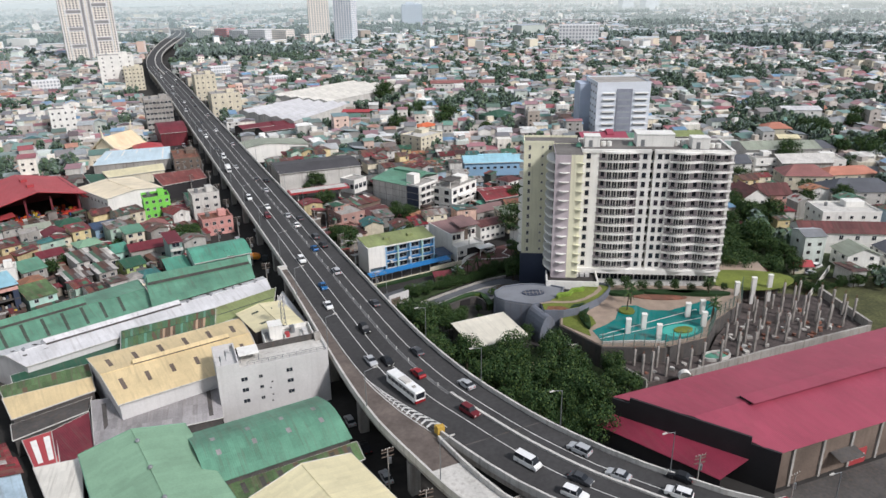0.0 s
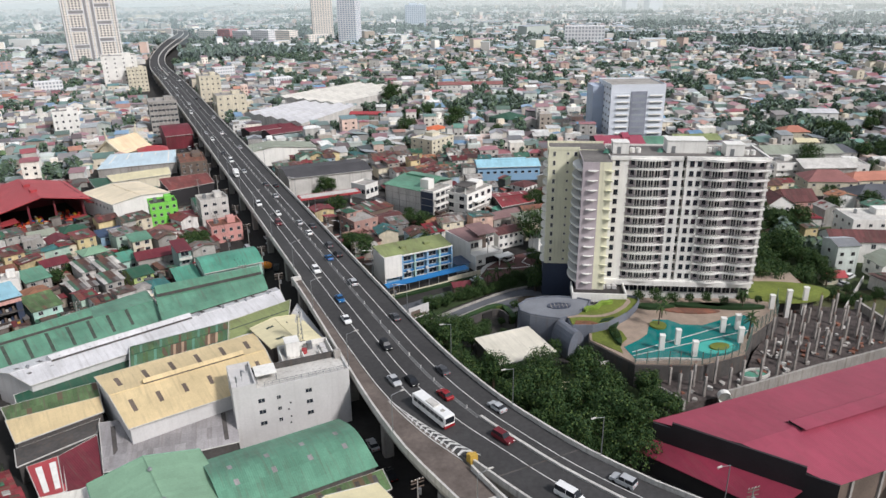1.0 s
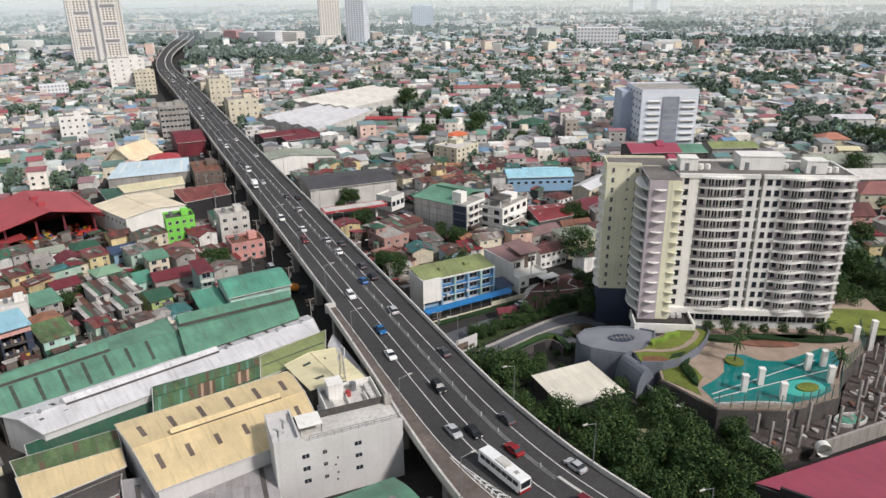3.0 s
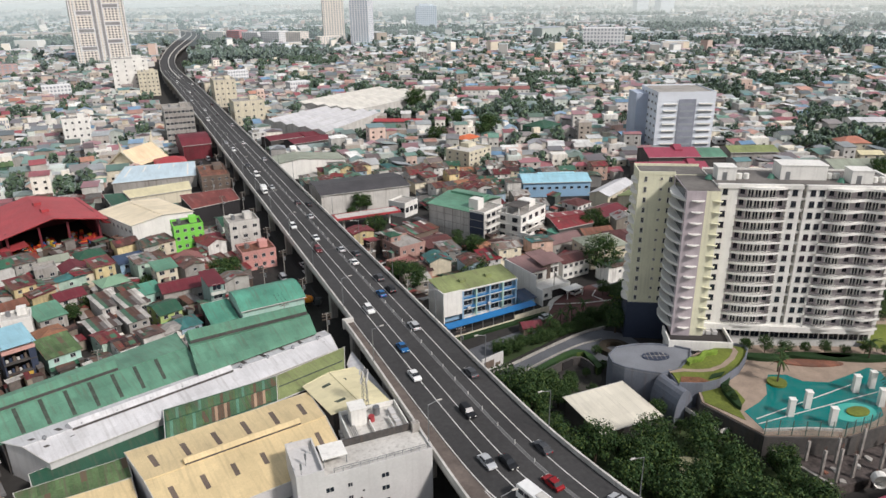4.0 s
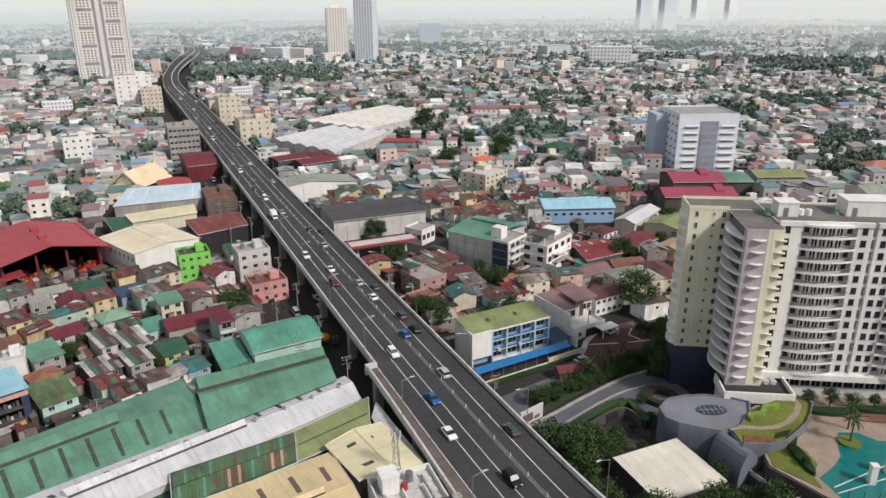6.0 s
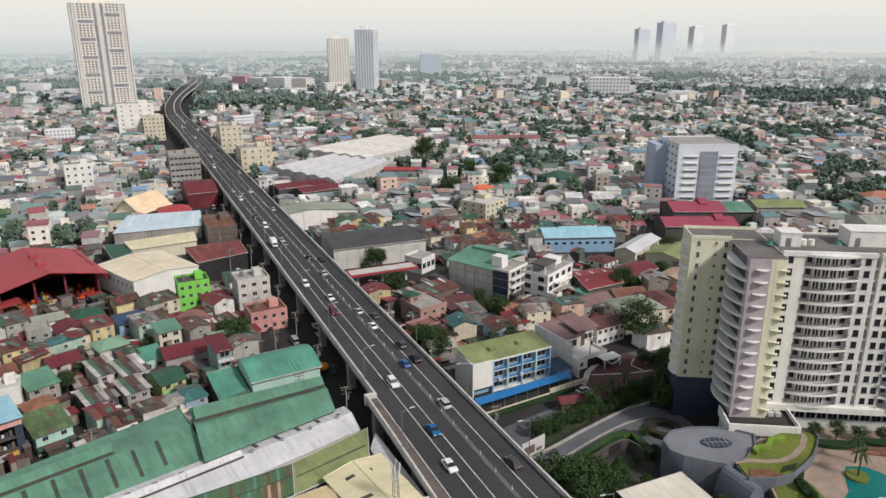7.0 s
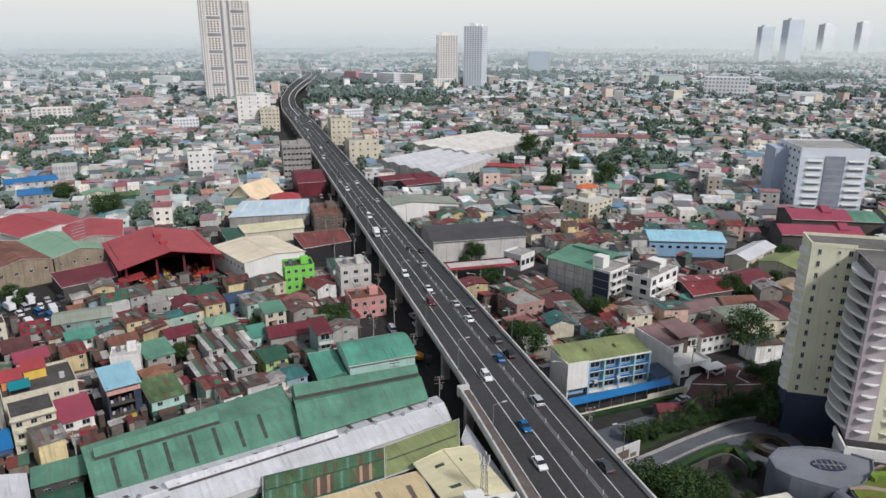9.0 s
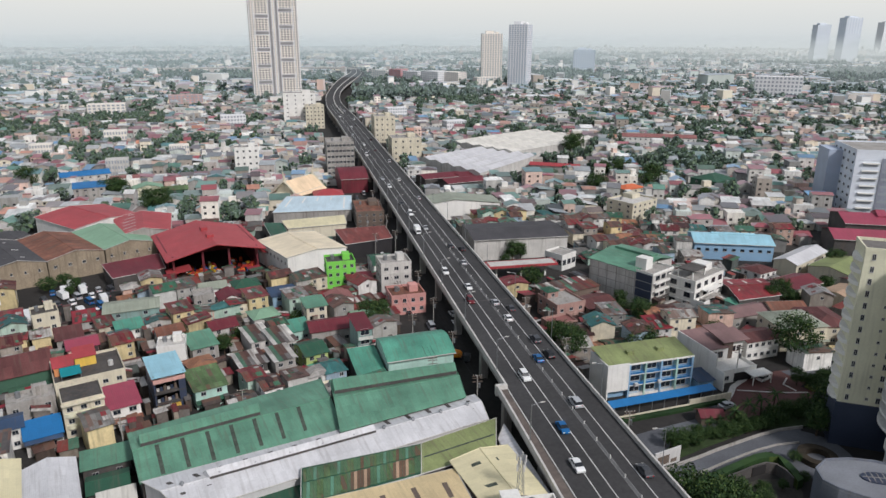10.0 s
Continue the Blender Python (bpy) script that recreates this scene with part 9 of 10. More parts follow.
for dist, x, y, w, d in rest:
    if wooded(x, y) and hr.random() < .75:
        tree_spots.append((x + w / 2, y + d / 2, hr.uniform(5, 9)))
        if hr.random() < .6:
            tree_spots.append((x + w / 2 + hr.uniform(-6, 6), y + d / 2 + hr.uniform(-6, 6), hr.uniform(4, 8)))
        continue
    if hr.random() < (.15 if x < 150 or y < 468 else .24):
        tree_spots.append((x + w / 2, y + d / 2, hr.uniform(4, 8)))
        continue
    kind = hr.choice((1, 1, 1, 2, 3, 3, 0, 0))
    fl = hr.choice((1, 1, 1, 2, 2, 2, 2, 3)) + (hr.random() < .04) * 2
    add_house(x + w / 2, y + d / 2, w * hr.uniform(.9, 1.02), d * hr.uniform(.9, 1.02), 2.6 * fl + hr.uniform(0, 1), hr.uniform(.7, 2.0), radians(hr.uniform(-8, 8) + hr.choice((0, 0, 90)) - (20 if x > 140 else 0)), kind, tw, tr, tg)
    if hr.random() < .55:
        add_house(x + w * hr.uniform(.1, .9), y + hr.uniform(-.6, .5) * d, w * hr.uniform(.35, .6), d * hr.uniform(.3, .55), hr.uniform(2.4, 4.4), hr.uniform(.3, .8), radians(hr.uniform(-9, 9)), hr.choice((3, 3, 1)), tw, tr, None)
    if kind == 0 and hr.random() < .7:
        add_house(x + w * hr.uniform(.3, .7), y + d * hr.uniform(.4, .7), w * .4, d * .35, 2.6 * fl + hr.uniform(2.4, 3.6), .4, 0, hr.choice((0, 3)), tw, tr, None)
sh = MB()
for k in range(5200):
    left = k < 4200
    x, y = (hr.uniform(-92, 24), hr.uniform(214, 334)) if left else (hr.uniform(66, 172), hr.uniform(226, 300))
    if (left and x < -68 and y > 300) or (not left and y < 262 and 90 < x < 112) or (not left and x < 90 and y > 292):
        continue
    w, d = (hr.uniform(2.4, 5.4), hr.uniform(3.0, 6.4)) if k % 3 else (hr.uniform(1.2, 2.4), hr.uniform(1.5, 3.2))
    rot = (20 if left else 24) + hr.choice((0, 90)) + hr.uniform(-6, 6)
    c, s = math.cos(radians(rot)), math.sin(radians(rot))
    at_ = lambda p, q: (x + c * p * w - s * q * d, y + s * p * w + c * q * d)
    if built([at_(p, q) for p in (-.5, 0, .5) for q in (-.5, 0, .5)], .1):
        continue
    foot(x, y, w, d, rot)
    z, t1 = hr.uniform(2.2, 3.6) + (2.2 if hr.random() < .12 else 0), hr.uniform(-.6, .9)
    i = len(sh.v)
    base = [at_(p, q) for p, q in ((-.46, -.46), (.46, -.46), (.46, .46), (-.46, .46))]
    sh.v += [(p, q, 0) for p, q in base] + [(p, q, z + (t1 if n > 1 else 0) - .05) for n, (p, q) in enumerate(base)]
    sh.f += [tuple(i + n for n in f) for f in ((0, 1, 5, 4), (1, 2, 6, 5), (2, 3, 7, 6), (3, 0, 4, 7))]
    sh.mi += [1] * 4
    n = max(1, round(w / hr.uniform(.9, 2.2)))
    for a in range(n):
        p0, p1, dz = -.54 + 1.08 * a / n, -.54 + 1.08 * (a + 1.05) / n, hr.uniform(0, .09)
        i = len(sh.v)
        q_ = [(*at_(p, q), z + t1 * (q + .5) + dz) for p, q in ((p0, -.56), (p1, -.56), (p1, .56), (p0, .56))]
        sh.v += q_ + [(p, q, zz - .07) for p, q, zz in q_]
        sh.f += [tuple(i + m_ for m_ in f) for f in ((0, 1, 2, 3), (7, 6, 5, 4), (0, 4, 5, 1), (1, 5, 6, 2), (2, 6, 7, 3), (3, 7, 4, 0))]
        sh.mi += [0] * 6
tagged(part("shanty_roofs", sh, [M_PATCH, M_SHANTY]), "jumble of low rusty sheet roofs between the houses", "roofs", kind="stuff")
town = thing("town_houses", (0, 0, 0), "densely packed low town houses with mixed metal roofs", "houses", kind="stuff")
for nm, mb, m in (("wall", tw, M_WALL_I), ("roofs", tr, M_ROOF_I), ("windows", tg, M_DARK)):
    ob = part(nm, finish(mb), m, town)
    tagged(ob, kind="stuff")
fw, fr, far_trees = MB(), MB(), []
for i in range(26000):
    dist = 1000 + 3500 * hr.random() ** 1.2
    a = radians(hr.uniform(-23, 60))
    x, y = -7 + dist * math.sin(a), 63 + dist * math.cos(a)
    if (rl(min(y, 1690), 0) - 16 < x < rl(min(y, 1690), 1) + 16 and y < 1720) or (x < 175 and 1712 < y < 1822):
        continue
    if noise.noise((x * .003, y * .003, 9.0)) > .2 or hr.random() < .2:
        if dist < 3200:
            far_trees += [(x + hr.uniform(-9, 9), y + hr.uniform(-9, 9), hr.uniform(6, 11)) for _ in range(2)]
        continue
    big = hr.random() < .09
    w, d = (hr.uniform(24, 64), hr.uniform(16, 30)) if big else (hr.uniform(7, 16), hr.uniform(7, 14))
    if not free(x - w / 2, y - d / 2, x + w / 2, y + d / 2):
        continue
    h = hr.choice((4, 5, 6, 6, 7, 8, 9)) + (hr.uniform(4, 14) if hr.random() < .03 else 0)
    add_house(x, y, w, d, h, hr.uniform(.8, 1.8), radians(hr.choice((0, 90, -20, -35, 15))), hr.choice((1, 1, 2, 3, 0)), fw, fr, None)
city = thing("far_city", (0, 0, 0), "far low city reaching to the hazy horizon", "city", kind="stuff")
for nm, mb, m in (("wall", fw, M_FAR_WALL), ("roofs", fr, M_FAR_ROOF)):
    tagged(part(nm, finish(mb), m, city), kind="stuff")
# glowing ring; horizon haze is painted into its emission by height
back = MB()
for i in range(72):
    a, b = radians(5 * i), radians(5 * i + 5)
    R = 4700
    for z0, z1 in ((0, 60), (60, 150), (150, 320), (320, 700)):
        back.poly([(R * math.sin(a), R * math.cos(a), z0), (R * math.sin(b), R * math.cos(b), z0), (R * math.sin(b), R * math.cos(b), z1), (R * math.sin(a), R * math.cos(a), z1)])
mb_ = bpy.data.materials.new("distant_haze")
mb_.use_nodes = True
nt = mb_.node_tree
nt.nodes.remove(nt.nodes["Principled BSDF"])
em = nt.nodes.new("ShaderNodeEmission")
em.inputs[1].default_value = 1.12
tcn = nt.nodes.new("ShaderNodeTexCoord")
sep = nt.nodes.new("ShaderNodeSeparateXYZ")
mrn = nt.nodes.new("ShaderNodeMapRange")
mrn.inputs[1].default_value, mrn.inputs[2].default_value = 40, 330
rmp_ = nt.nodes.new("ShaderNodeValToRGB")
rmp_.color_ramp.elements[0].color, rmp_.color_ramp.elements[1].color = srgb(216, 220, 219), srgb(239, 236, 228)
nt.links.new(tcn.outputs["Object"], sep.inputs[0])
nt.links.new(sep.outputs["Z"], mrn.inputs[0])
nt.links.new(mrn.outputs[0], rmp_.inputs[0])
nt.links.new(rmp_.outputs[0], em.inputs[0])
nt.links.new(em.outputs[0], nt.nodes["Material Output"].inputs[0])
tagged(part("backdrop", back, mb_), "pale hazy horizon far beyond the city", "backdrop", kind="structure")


# thin see-through glowing sheets over the city; they paint haze in the air
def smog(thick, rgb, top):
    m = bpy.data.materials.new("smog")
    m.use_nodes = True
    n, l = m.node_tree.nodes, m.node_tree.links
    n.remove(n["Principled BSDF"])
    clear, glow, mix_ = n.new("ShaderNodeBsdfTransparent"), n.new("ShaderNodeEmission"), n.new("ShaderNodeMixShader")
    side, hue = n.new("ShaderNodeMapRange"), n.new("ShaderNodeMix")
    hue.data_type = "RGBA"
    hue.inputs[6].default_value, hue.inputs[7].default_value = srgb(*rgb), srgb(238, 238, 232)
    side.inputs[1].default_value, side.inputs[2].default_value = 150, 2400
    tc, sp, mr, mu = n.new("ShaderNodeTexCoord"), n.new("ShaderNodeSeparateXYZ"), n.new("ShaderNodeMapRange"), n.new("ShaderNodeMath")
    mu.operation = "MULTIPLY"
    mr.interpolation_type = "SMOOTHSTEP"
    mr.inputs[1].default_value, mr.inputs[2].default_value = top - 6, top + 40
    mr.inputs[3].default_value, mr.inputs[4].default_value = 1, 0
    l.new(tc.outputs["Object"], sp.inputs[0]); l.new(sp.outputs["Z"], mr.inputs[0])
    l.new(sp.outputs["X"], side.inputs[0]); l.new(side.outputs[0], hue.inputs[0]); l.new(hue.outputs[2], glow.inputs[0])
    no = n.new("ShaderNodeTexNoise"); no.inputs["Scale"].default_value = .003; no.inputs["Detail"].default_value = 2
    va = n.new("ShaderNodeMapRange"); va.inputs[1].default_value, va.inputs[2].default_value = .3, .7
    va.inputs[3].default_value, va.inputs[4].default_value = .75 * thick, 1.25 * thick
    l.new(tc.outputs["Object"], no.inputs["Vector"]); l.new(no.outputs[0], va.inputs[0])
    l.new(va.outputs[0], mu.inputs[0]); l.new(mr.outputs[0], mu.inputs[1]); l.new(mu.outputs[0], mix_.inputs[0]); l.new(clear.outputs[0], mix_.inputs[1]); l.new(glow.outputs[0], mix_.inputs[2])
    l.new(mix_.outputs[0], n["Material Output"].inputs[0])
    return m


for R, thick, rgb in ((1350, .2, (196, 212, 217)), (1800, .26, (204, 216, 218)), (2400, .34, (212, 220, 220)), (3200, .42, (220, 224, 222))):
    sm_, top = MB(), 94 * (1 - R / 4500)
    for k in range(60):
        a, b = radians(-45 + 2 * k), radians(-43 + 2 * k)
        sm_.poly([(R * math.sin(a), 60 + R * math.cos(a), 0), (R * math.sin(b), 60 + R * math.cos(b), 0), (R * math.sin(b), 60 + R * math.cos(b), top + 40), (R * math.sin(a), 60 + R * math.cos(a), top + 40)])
    tagged(part("smog_bank", sm_, smog(thick, rgb, top)), "thin pale glowing sheet that paints haze over the city", "smog", kind="structure")

# ---- trees ----


def crown_faces(mb, rnd, cx, cy, cz, R, H, clumps, leaves, size, jit=.38):
    for _ in range(clumps):
        a, q, zz = rnd.uniform(0, 6.283), math.sqrt(rnd.random()), rnd.uniform(-1, 1)
        k = math.sqrt(max(0.05, 1 - zz * zz * .8))
        ox, oy, oz = R * q * k * math.cos(a), R * q * k * math.sin(a), H * zz
        cr = R * rnd.uniform(.25, .42)
        for _ in range(leaves):
            v = Vector((rnd.gauss(0, 1), rnd.gauss(0, 1), rnd.gauss(0, .8))).normalized()
            p = Vector((cx + ox, cy + oy, cz + oz)) + v * cr * rnd.uniform(.6, 1.05)
            nrm = (v + Vector((rnd.uniform(-jit, jit), rnd.uniform(-jit, jit), rnd.uniform(-.1, .45)))).normalized()
            e1 = nrm.orthogonal().normalized()
            e1.rotate(Matrix.Rotation(rnd.uniform(0, 3.14), 3, nrm))
            e2 = nrm.cross(e1)
            s = size * rnd.uniform(.6, 1.3)
            mb.poly([p - e1 * s, p - e2 * s * .8, p + e1 * s, p + e2 * s * .8])


tree_r = random.Random(5)
TREES = []
for k in range(5):
    H, R = tree_r.uniform(7.5, 12), tree_r.uniform(3.4, 5.0)
    t = thing("tree", (0, 0, -60), "broad dark green leafy tree", "tree", "trees below the highway")
    tk = MB().tube((0, 0, 0), (.2, .1, H * .45), .34, .24, 8)
    for b in range(6):
        a = b * 1.05 + tree_r.uniform(-.3, .3)
        tk.tube((.2, .1, H * (.35 + .02 * b)), (math.cos(a) * R * .6, math.sin(a) * R * .6, H * tree_r.uniform(.6, .85)), .15, .05, 6)
    part("trunk", tk, M_TRUNK, t)
    cm = MB()
    crown_faces(cm, tree_r, 0, 0, H * .7, R, H * .3, 56, 60, .22, .25)
    part("crown", cm, M_LEAF, t)
    TREES.append(t)
used = set()


def plant(x, y, s=1.0, z=0.0):
    k = tree_r.randrange(5)
    m = pose(x, y, z, 0, 0, tree_r.uniform(0, 360)) @ Matrix.Scale(s, 4)
    if k not in used:
        used.add(k)
        TREES[k].matrix_basis = m
    else:
        copy_thing(TREES[k], m)


WOOD = [(66 + tree_r.uniform(0, 36), 100 + tree_r.uniform(0, 42)) for _ in range(96)]
kept = []
for x, y in WOOD:
    if x < rl(y, 1) + 4.5 or (x > 94 and y > 122) or (72 < x and y > 138) or math.hypot(x - 86.4, y - 127.4) < 5 or (x > 88 and y < 108) or y > 142 or any(math.hypot(x - a, y - b) < 3.9 for a, b in kept) or x > 103 or (72 < x < 92 and y > 141):
        continue
    kept.append((x, y))
for x, y in kept + [(66, 150), (67, 158), (65.5, 142), (69, 163), (66, 168), (118, 190), (112, 186), (92, 233), (70, 236), (68, 245)]:
    plant(x, y, tree_r.uniform(.75, 1.1))
for k in range(9):
    plant(122 + 34 * k / 8, 155.5 - 18.5 * k / 8, tree_r.uniform(.28, .4), PODZ)
for x, y in ((106.5, 138), (107.5, 141)):
    plant(x, y, tree_r.uniform(.22, .3), PODZ)
for x, y, s in ((318.9, 251, 1.3), (312, 247, 1.1), (324, 256, 1.1), (279, 189, 1.1), (270, 184, 1), (404, 296, 1.5), (396, 300, 1.4), (388, 286, 1.3), (412, 304, 1.4), (438, 300, 1.5), (448, 306, 1.4), (368, 240, 1.5), (376, 248, 1.4), (384, 240, 1.4), (360, 250, 1.2), (345, 232, .9), (280, 232, 1), (272, 240, 1), (266, 196, .9), (258, 190, 1), (286, 212, .8), (71, 244.8, .9), (102.2, 255.4, .9), (104, 258, .7), (103, 272, .6), (79, 297, .9), (206, 288, .9), (184, 268, .9), (190, 262, .8), (160, 262, .8), (176, 266, .7),
                (207, 568, 1.4), (214, 574, 1.4), (202, 475, 1.3), (194, 480, 1.2), (213, 451, 1.4), (220, 458, 1.3), (206, 446, 1.2), (171, 440, 1.4), (219, 403, 1.3), (-102, 479, 1.7), (-108, 486, 1.4), (-80, 443, 1.2), (-74, 448, 1.1), (-160, 514, 1.5), (-93, 334, .6), (-97, 328, .7)):
    plant(x, y, s)
for i in range(30):
    plant(172 + 52 * i / 30 + tree_r.uniform(-3, 3), 143 - 14 * i / 30 + tree_r.uniform(-4, 4), tree_r.uniform(.25, .5))
plant(-37.5, 149, .8)
plant(-36.5, 143, .7)
for i in range(46):
    k = i / 46
    plant(75 + 48 * k + tree_r.uniform(-1, 1), 187.5 + 8.5 * k + tree_r.uniform(-1.5, 1.8), tree_r.uniform(.28, .42))
for x, y, s in ((133.2, 221.6, 1.25), (137, 206, .3), (112, 170.5, .45), (99.5, 178, .3), (67, 176, .5), (80, 163, .5), (74, 164, .75), (76, 161, .6), (86, 161.5, .35), (84, 168, .42), (90, 169.5, .36), (79, 170, .5), (82, 165, .4), (96, 170.5, .28), (124.6, 208.6, .5), (126.6, 207.6, .45), (128.2, 206, .5), (127, 205, .45), (131, 207, .5), (135, 209, .4), (93.5, 147, .5), (95, 141, .45), (108, 168, .3)):
    plant(x, y, s)
for i in range(92):
    x, y = tree_r.uniform(168, 236), tree_r.uniform(146, 212)
    if x - 150 < (y - 150) * .2 or (x > 205 and y < 178) or x + y < 316:
        continue
    plant(x, y, tree_r.uniform(.7, 1.2))
for x, y in ((20, 282), (14, 276), (-14, 300), (-8, 281), (110, 262), (98, 262), (104, 256), (156, 262), (162, 258), (208, 282), (204, 290), (86, 330), (82, 329), (-88, 330), (-30, 262), (-60, 300), (120, 240), (76, 320), (-36, 240)):
    plant(x, y, tree_r.uniform(.5, .8))
for x, y, s in ((18, 274, 1.15), (16, 270, .8), (-3, 305, .7), (-88, 322, .6), (-14, 238, .4), (-26, 268, .5), (-66, 262, .45)):
    plant(x, y, s)
def crowns(spots, shapes, rnd):
    """Vertices of many crowns, each one of a few leafy shapes turned and sized anew."""
    out = []
    for x, y, R in spots:
        c = shapes[rnd.randrange(len(shapes))]
        a = rnd.uniform(0, 6.283)
        k = np.array(((math.cos(a), -math.sin(a), 0), (math.sin(a), math.cos(a), 0), (0, 0, 1)))
        out.append((c @ k.T) * R * np.array((1, rnd.uniform(.8, 1.2), rnd.uniform(.85, 1.2))) + np.array((x, y, 0)))
    v = np.concatenate(out)
    mb = MB()
    mb.v = v.tolist()
    mb.f = np.arange(len(v)).reshape(-1, 4).tolist()
    return finish(mb)


def leafy(n, clumps, leaves, size):
    out = []
    for _ in range(n):
        c = MB()
        crown_faces(c, tree_r, 0, 0, .8, .62, .4, clumps, leaves, size, .3)
        out.append(np.array(c.v))
    return out


tm = crowns(tree_spots[:2300], leafy(8, 12, 13, .16), tree_r)
far_tm = crowns(far_trees, leafy(6, 5, 6, .3), tree_r)
tmt = MB()
for x, y, R in tree_spots[:2300]:
    tmt.tube((x, y, 0), (x, y, R * .6), .3, .2, 5)
wd = thing("town_trees", (0, 0, 0), "clumps of green trees between the houses", "trees", kind="stuff")
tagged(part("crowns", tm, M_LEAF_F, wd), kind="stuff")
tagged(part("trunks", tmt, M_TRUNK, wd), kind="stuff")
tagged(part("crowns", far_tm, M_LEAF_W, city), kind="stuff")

# ---- vehicles ----
M_TYRE = mat("tyre_rubber", srgb(38, 38, 40), .9, 0, .1, .05)
M_CARGLASS = mat("car_glass", srgb(30, 34, 40), .3, 0, .1, 0, 1, 1, 0, spec=.35)
M_LAMP = mat("lamp_lens", srgb(214, 214, 206), .2, 0, .05, 0)
M_TAIL = mat("tail_lens", srgb(150, 24, 22), .3, 0, .05, 0)
CAR_PAINT = {n: mat("car_paint_" + n, srgb(*c), .4, .1, .06, 0, 1, 1, 0, spec=.35) for n, c in (("white", (228, 228, 226)), ("silver", (176, 178, 180)), ("black", (32, 33, 36)), ("grey", (70, 72, 76)), ("red", (140, 30, 36)), ("maroon", (104, 34, 42)), ("blue", (30, 96, 150)), ("green", (60, 120, 80)))}
SHAPES = {
    # length, width, sill, belt height, roof height, cabin from/to on the belt, cabin from/to on the roof (x from the tail)
    "sedan": (4.5, 1.8, .25, .95, 1.45, .55, 3.35, 1.15, 2.6),
    "suv": (4.7, 1.9, .3, 1.1, 1.8, .12, 3.4, .35, 2.75),
    "van": (5.2, 1.95, .3, 1.2, 2.15, .05, 4.6, .12, 3.9),
}
CAR_MESH = {}


def car(shape, colour, m, label="", group="cars on the highway"):
    L, W, z0, zb, zr, c0, c1, r0, r1 = SHAPES[shape]
    key = (shape, colour)
    if key in CAR_MESH:
        return copy_thing(CAR_MESH[key], m)
    word = {"sedan": "saloon car", "suv": "sport utility car", "van": "passenger van"}[shape]
    t = thing("car" if shape != "van" else "van", m, label or colour + " " + word + " on the asphalt of the road", "car" if shape != "van" else "van", group)
    h = L / 2
    w = W / 2
    # body: lower hull with a rounded nose and tail
    prof = [(-h, z0 + .12), (-h + .08, z0), (h - .1, z0), (h, z0 + .15), (h - .03, zb - .28), (h - .35, zb - .12), (c1 - h + .05, zb), (c0 - h - .02, zb), (-h + .12, zb - .05), (-h, zb - .22)]
    b = MB()
    n = len(prof)
    for k in range(n):
        (xa, za), (xb, zb_) = prof[k], prof[(k + 1) % n]
        b.poly([(xa, -w, za), (xa, w, za), (xb, w, zb_), (xb, -w, zb_)])
    b.poly([(x, -w, z) for x, z in prof]).poly([(x, w, z) for x, z in prof][::-1])
    # roof panel
    ww = w * .8
    b.box(r0 - h, -ww, zr - .05, r1 - h, ww, zr)
    body = part("body", b, CAR_PAINT[colour], t)
    g = MB()
    lo_ = [(c0 - h, -w + .06), (c1 - h, -w + .06), (c1 - h, w - .06), (c0 - h, w - .06)]
    hi = [(r0 - h, -ww), (r1 - h, -ww), (r1 - h, ww), (r0 - h, ww)]
    for k in range(4):
        (ax, ay), (bx, by), (cx, cy), (dx, dy) = lo_[k], lo_[(k + 1) % 4], hi[(k + 1) % 4], hi[k]
        g.poly([(ax, ay, zb - .02), (bx, by, zb - .02), (cx, cy, zr - .04), (dx, dy, zr - .04)])
    part("window_band", g, M_CARGLASS, t)
    pl = MB()
    for sx in (-.02, (r1 - r0) * .5):
        for sy in (-1, 1):
            x = (c0 + c1) / 2 - h + sx
            pl.poly([(x, sy * (w - .055), zb - .02), (x + .12, sy * (w - .055), zb - .02), (x + .12, sy * (ww + .005), zr - .03), (x, sy * (ww + .005), zr - .03)][::sy])
    part("pillar", pl, CAR_PAINT[colour], t)
    for x in (-h + .85, h - .9):
        for y in (-w + .02, w - .02):
            part("wheel", MB().tube((x, y - .11, .33), (x, y + .11, .33), .33, .33, 10), M_TYRE, t)
    for y in (-w + .32, w - .32):
        part("headlight", MB().box(h - .06, y - .2, zb - .42, h + .02, y + .2, zb - .26), M_LAMP, t)
        part("tail_light", MB().box(-h - .02, y - .18, zb - .35, -h + .06, y + .18, zb - .15), M_TAIL, t)
    CAR_MESH[key] = t
    return t


def bus(m):
    t = thing("bus", m, "white coach bus with dark side windows and red skirt", "bus")
    part("body", MB().box(-5.8, -1.25, .5, 5.8, 1.25, 3.0).box(-5.7, -1.2, 3.0, 5.6, 1.2, 3.15), CAR_PAINT["white"], t)
    part("skirt", MB().box(5.4, -1.27, .5, 5.82, 1.27, 1.1), CAR_PAINT["red"], t)
    for k in range(7):
        for sy in (-1, 1):
            part("side_window", MB().box(-5.2 + 1.5 * k, sy * 1.255 - .01, 1.7, -3.85 + 1.5 * k, sy * 1.255 + .01, 2.6), M_CARGLASS, t)
    part("windscreen", MB().box(5.79, -1.1, 1.5, 5.83, 1.1, 2.8), M_CARGLASS, t)
    part("roof_unit", MB().box(-1.5, -.8, 3.15, 1.5, .8, 3.4), M_CONC_L, t)
    part("roof_hatch", MB().box(3, -.4, 3.15, 3.8, .4, 3.25), M_CONC, t)
    for x in (-3.6, 3.9):
        for y in (-1.15, 1.15):
            part("wheel", MB().tube((x, y - .14, .5), (x, y + .14, .5), .5, .5, 12), M_TYRE, t)
    return t


TRUCK = []


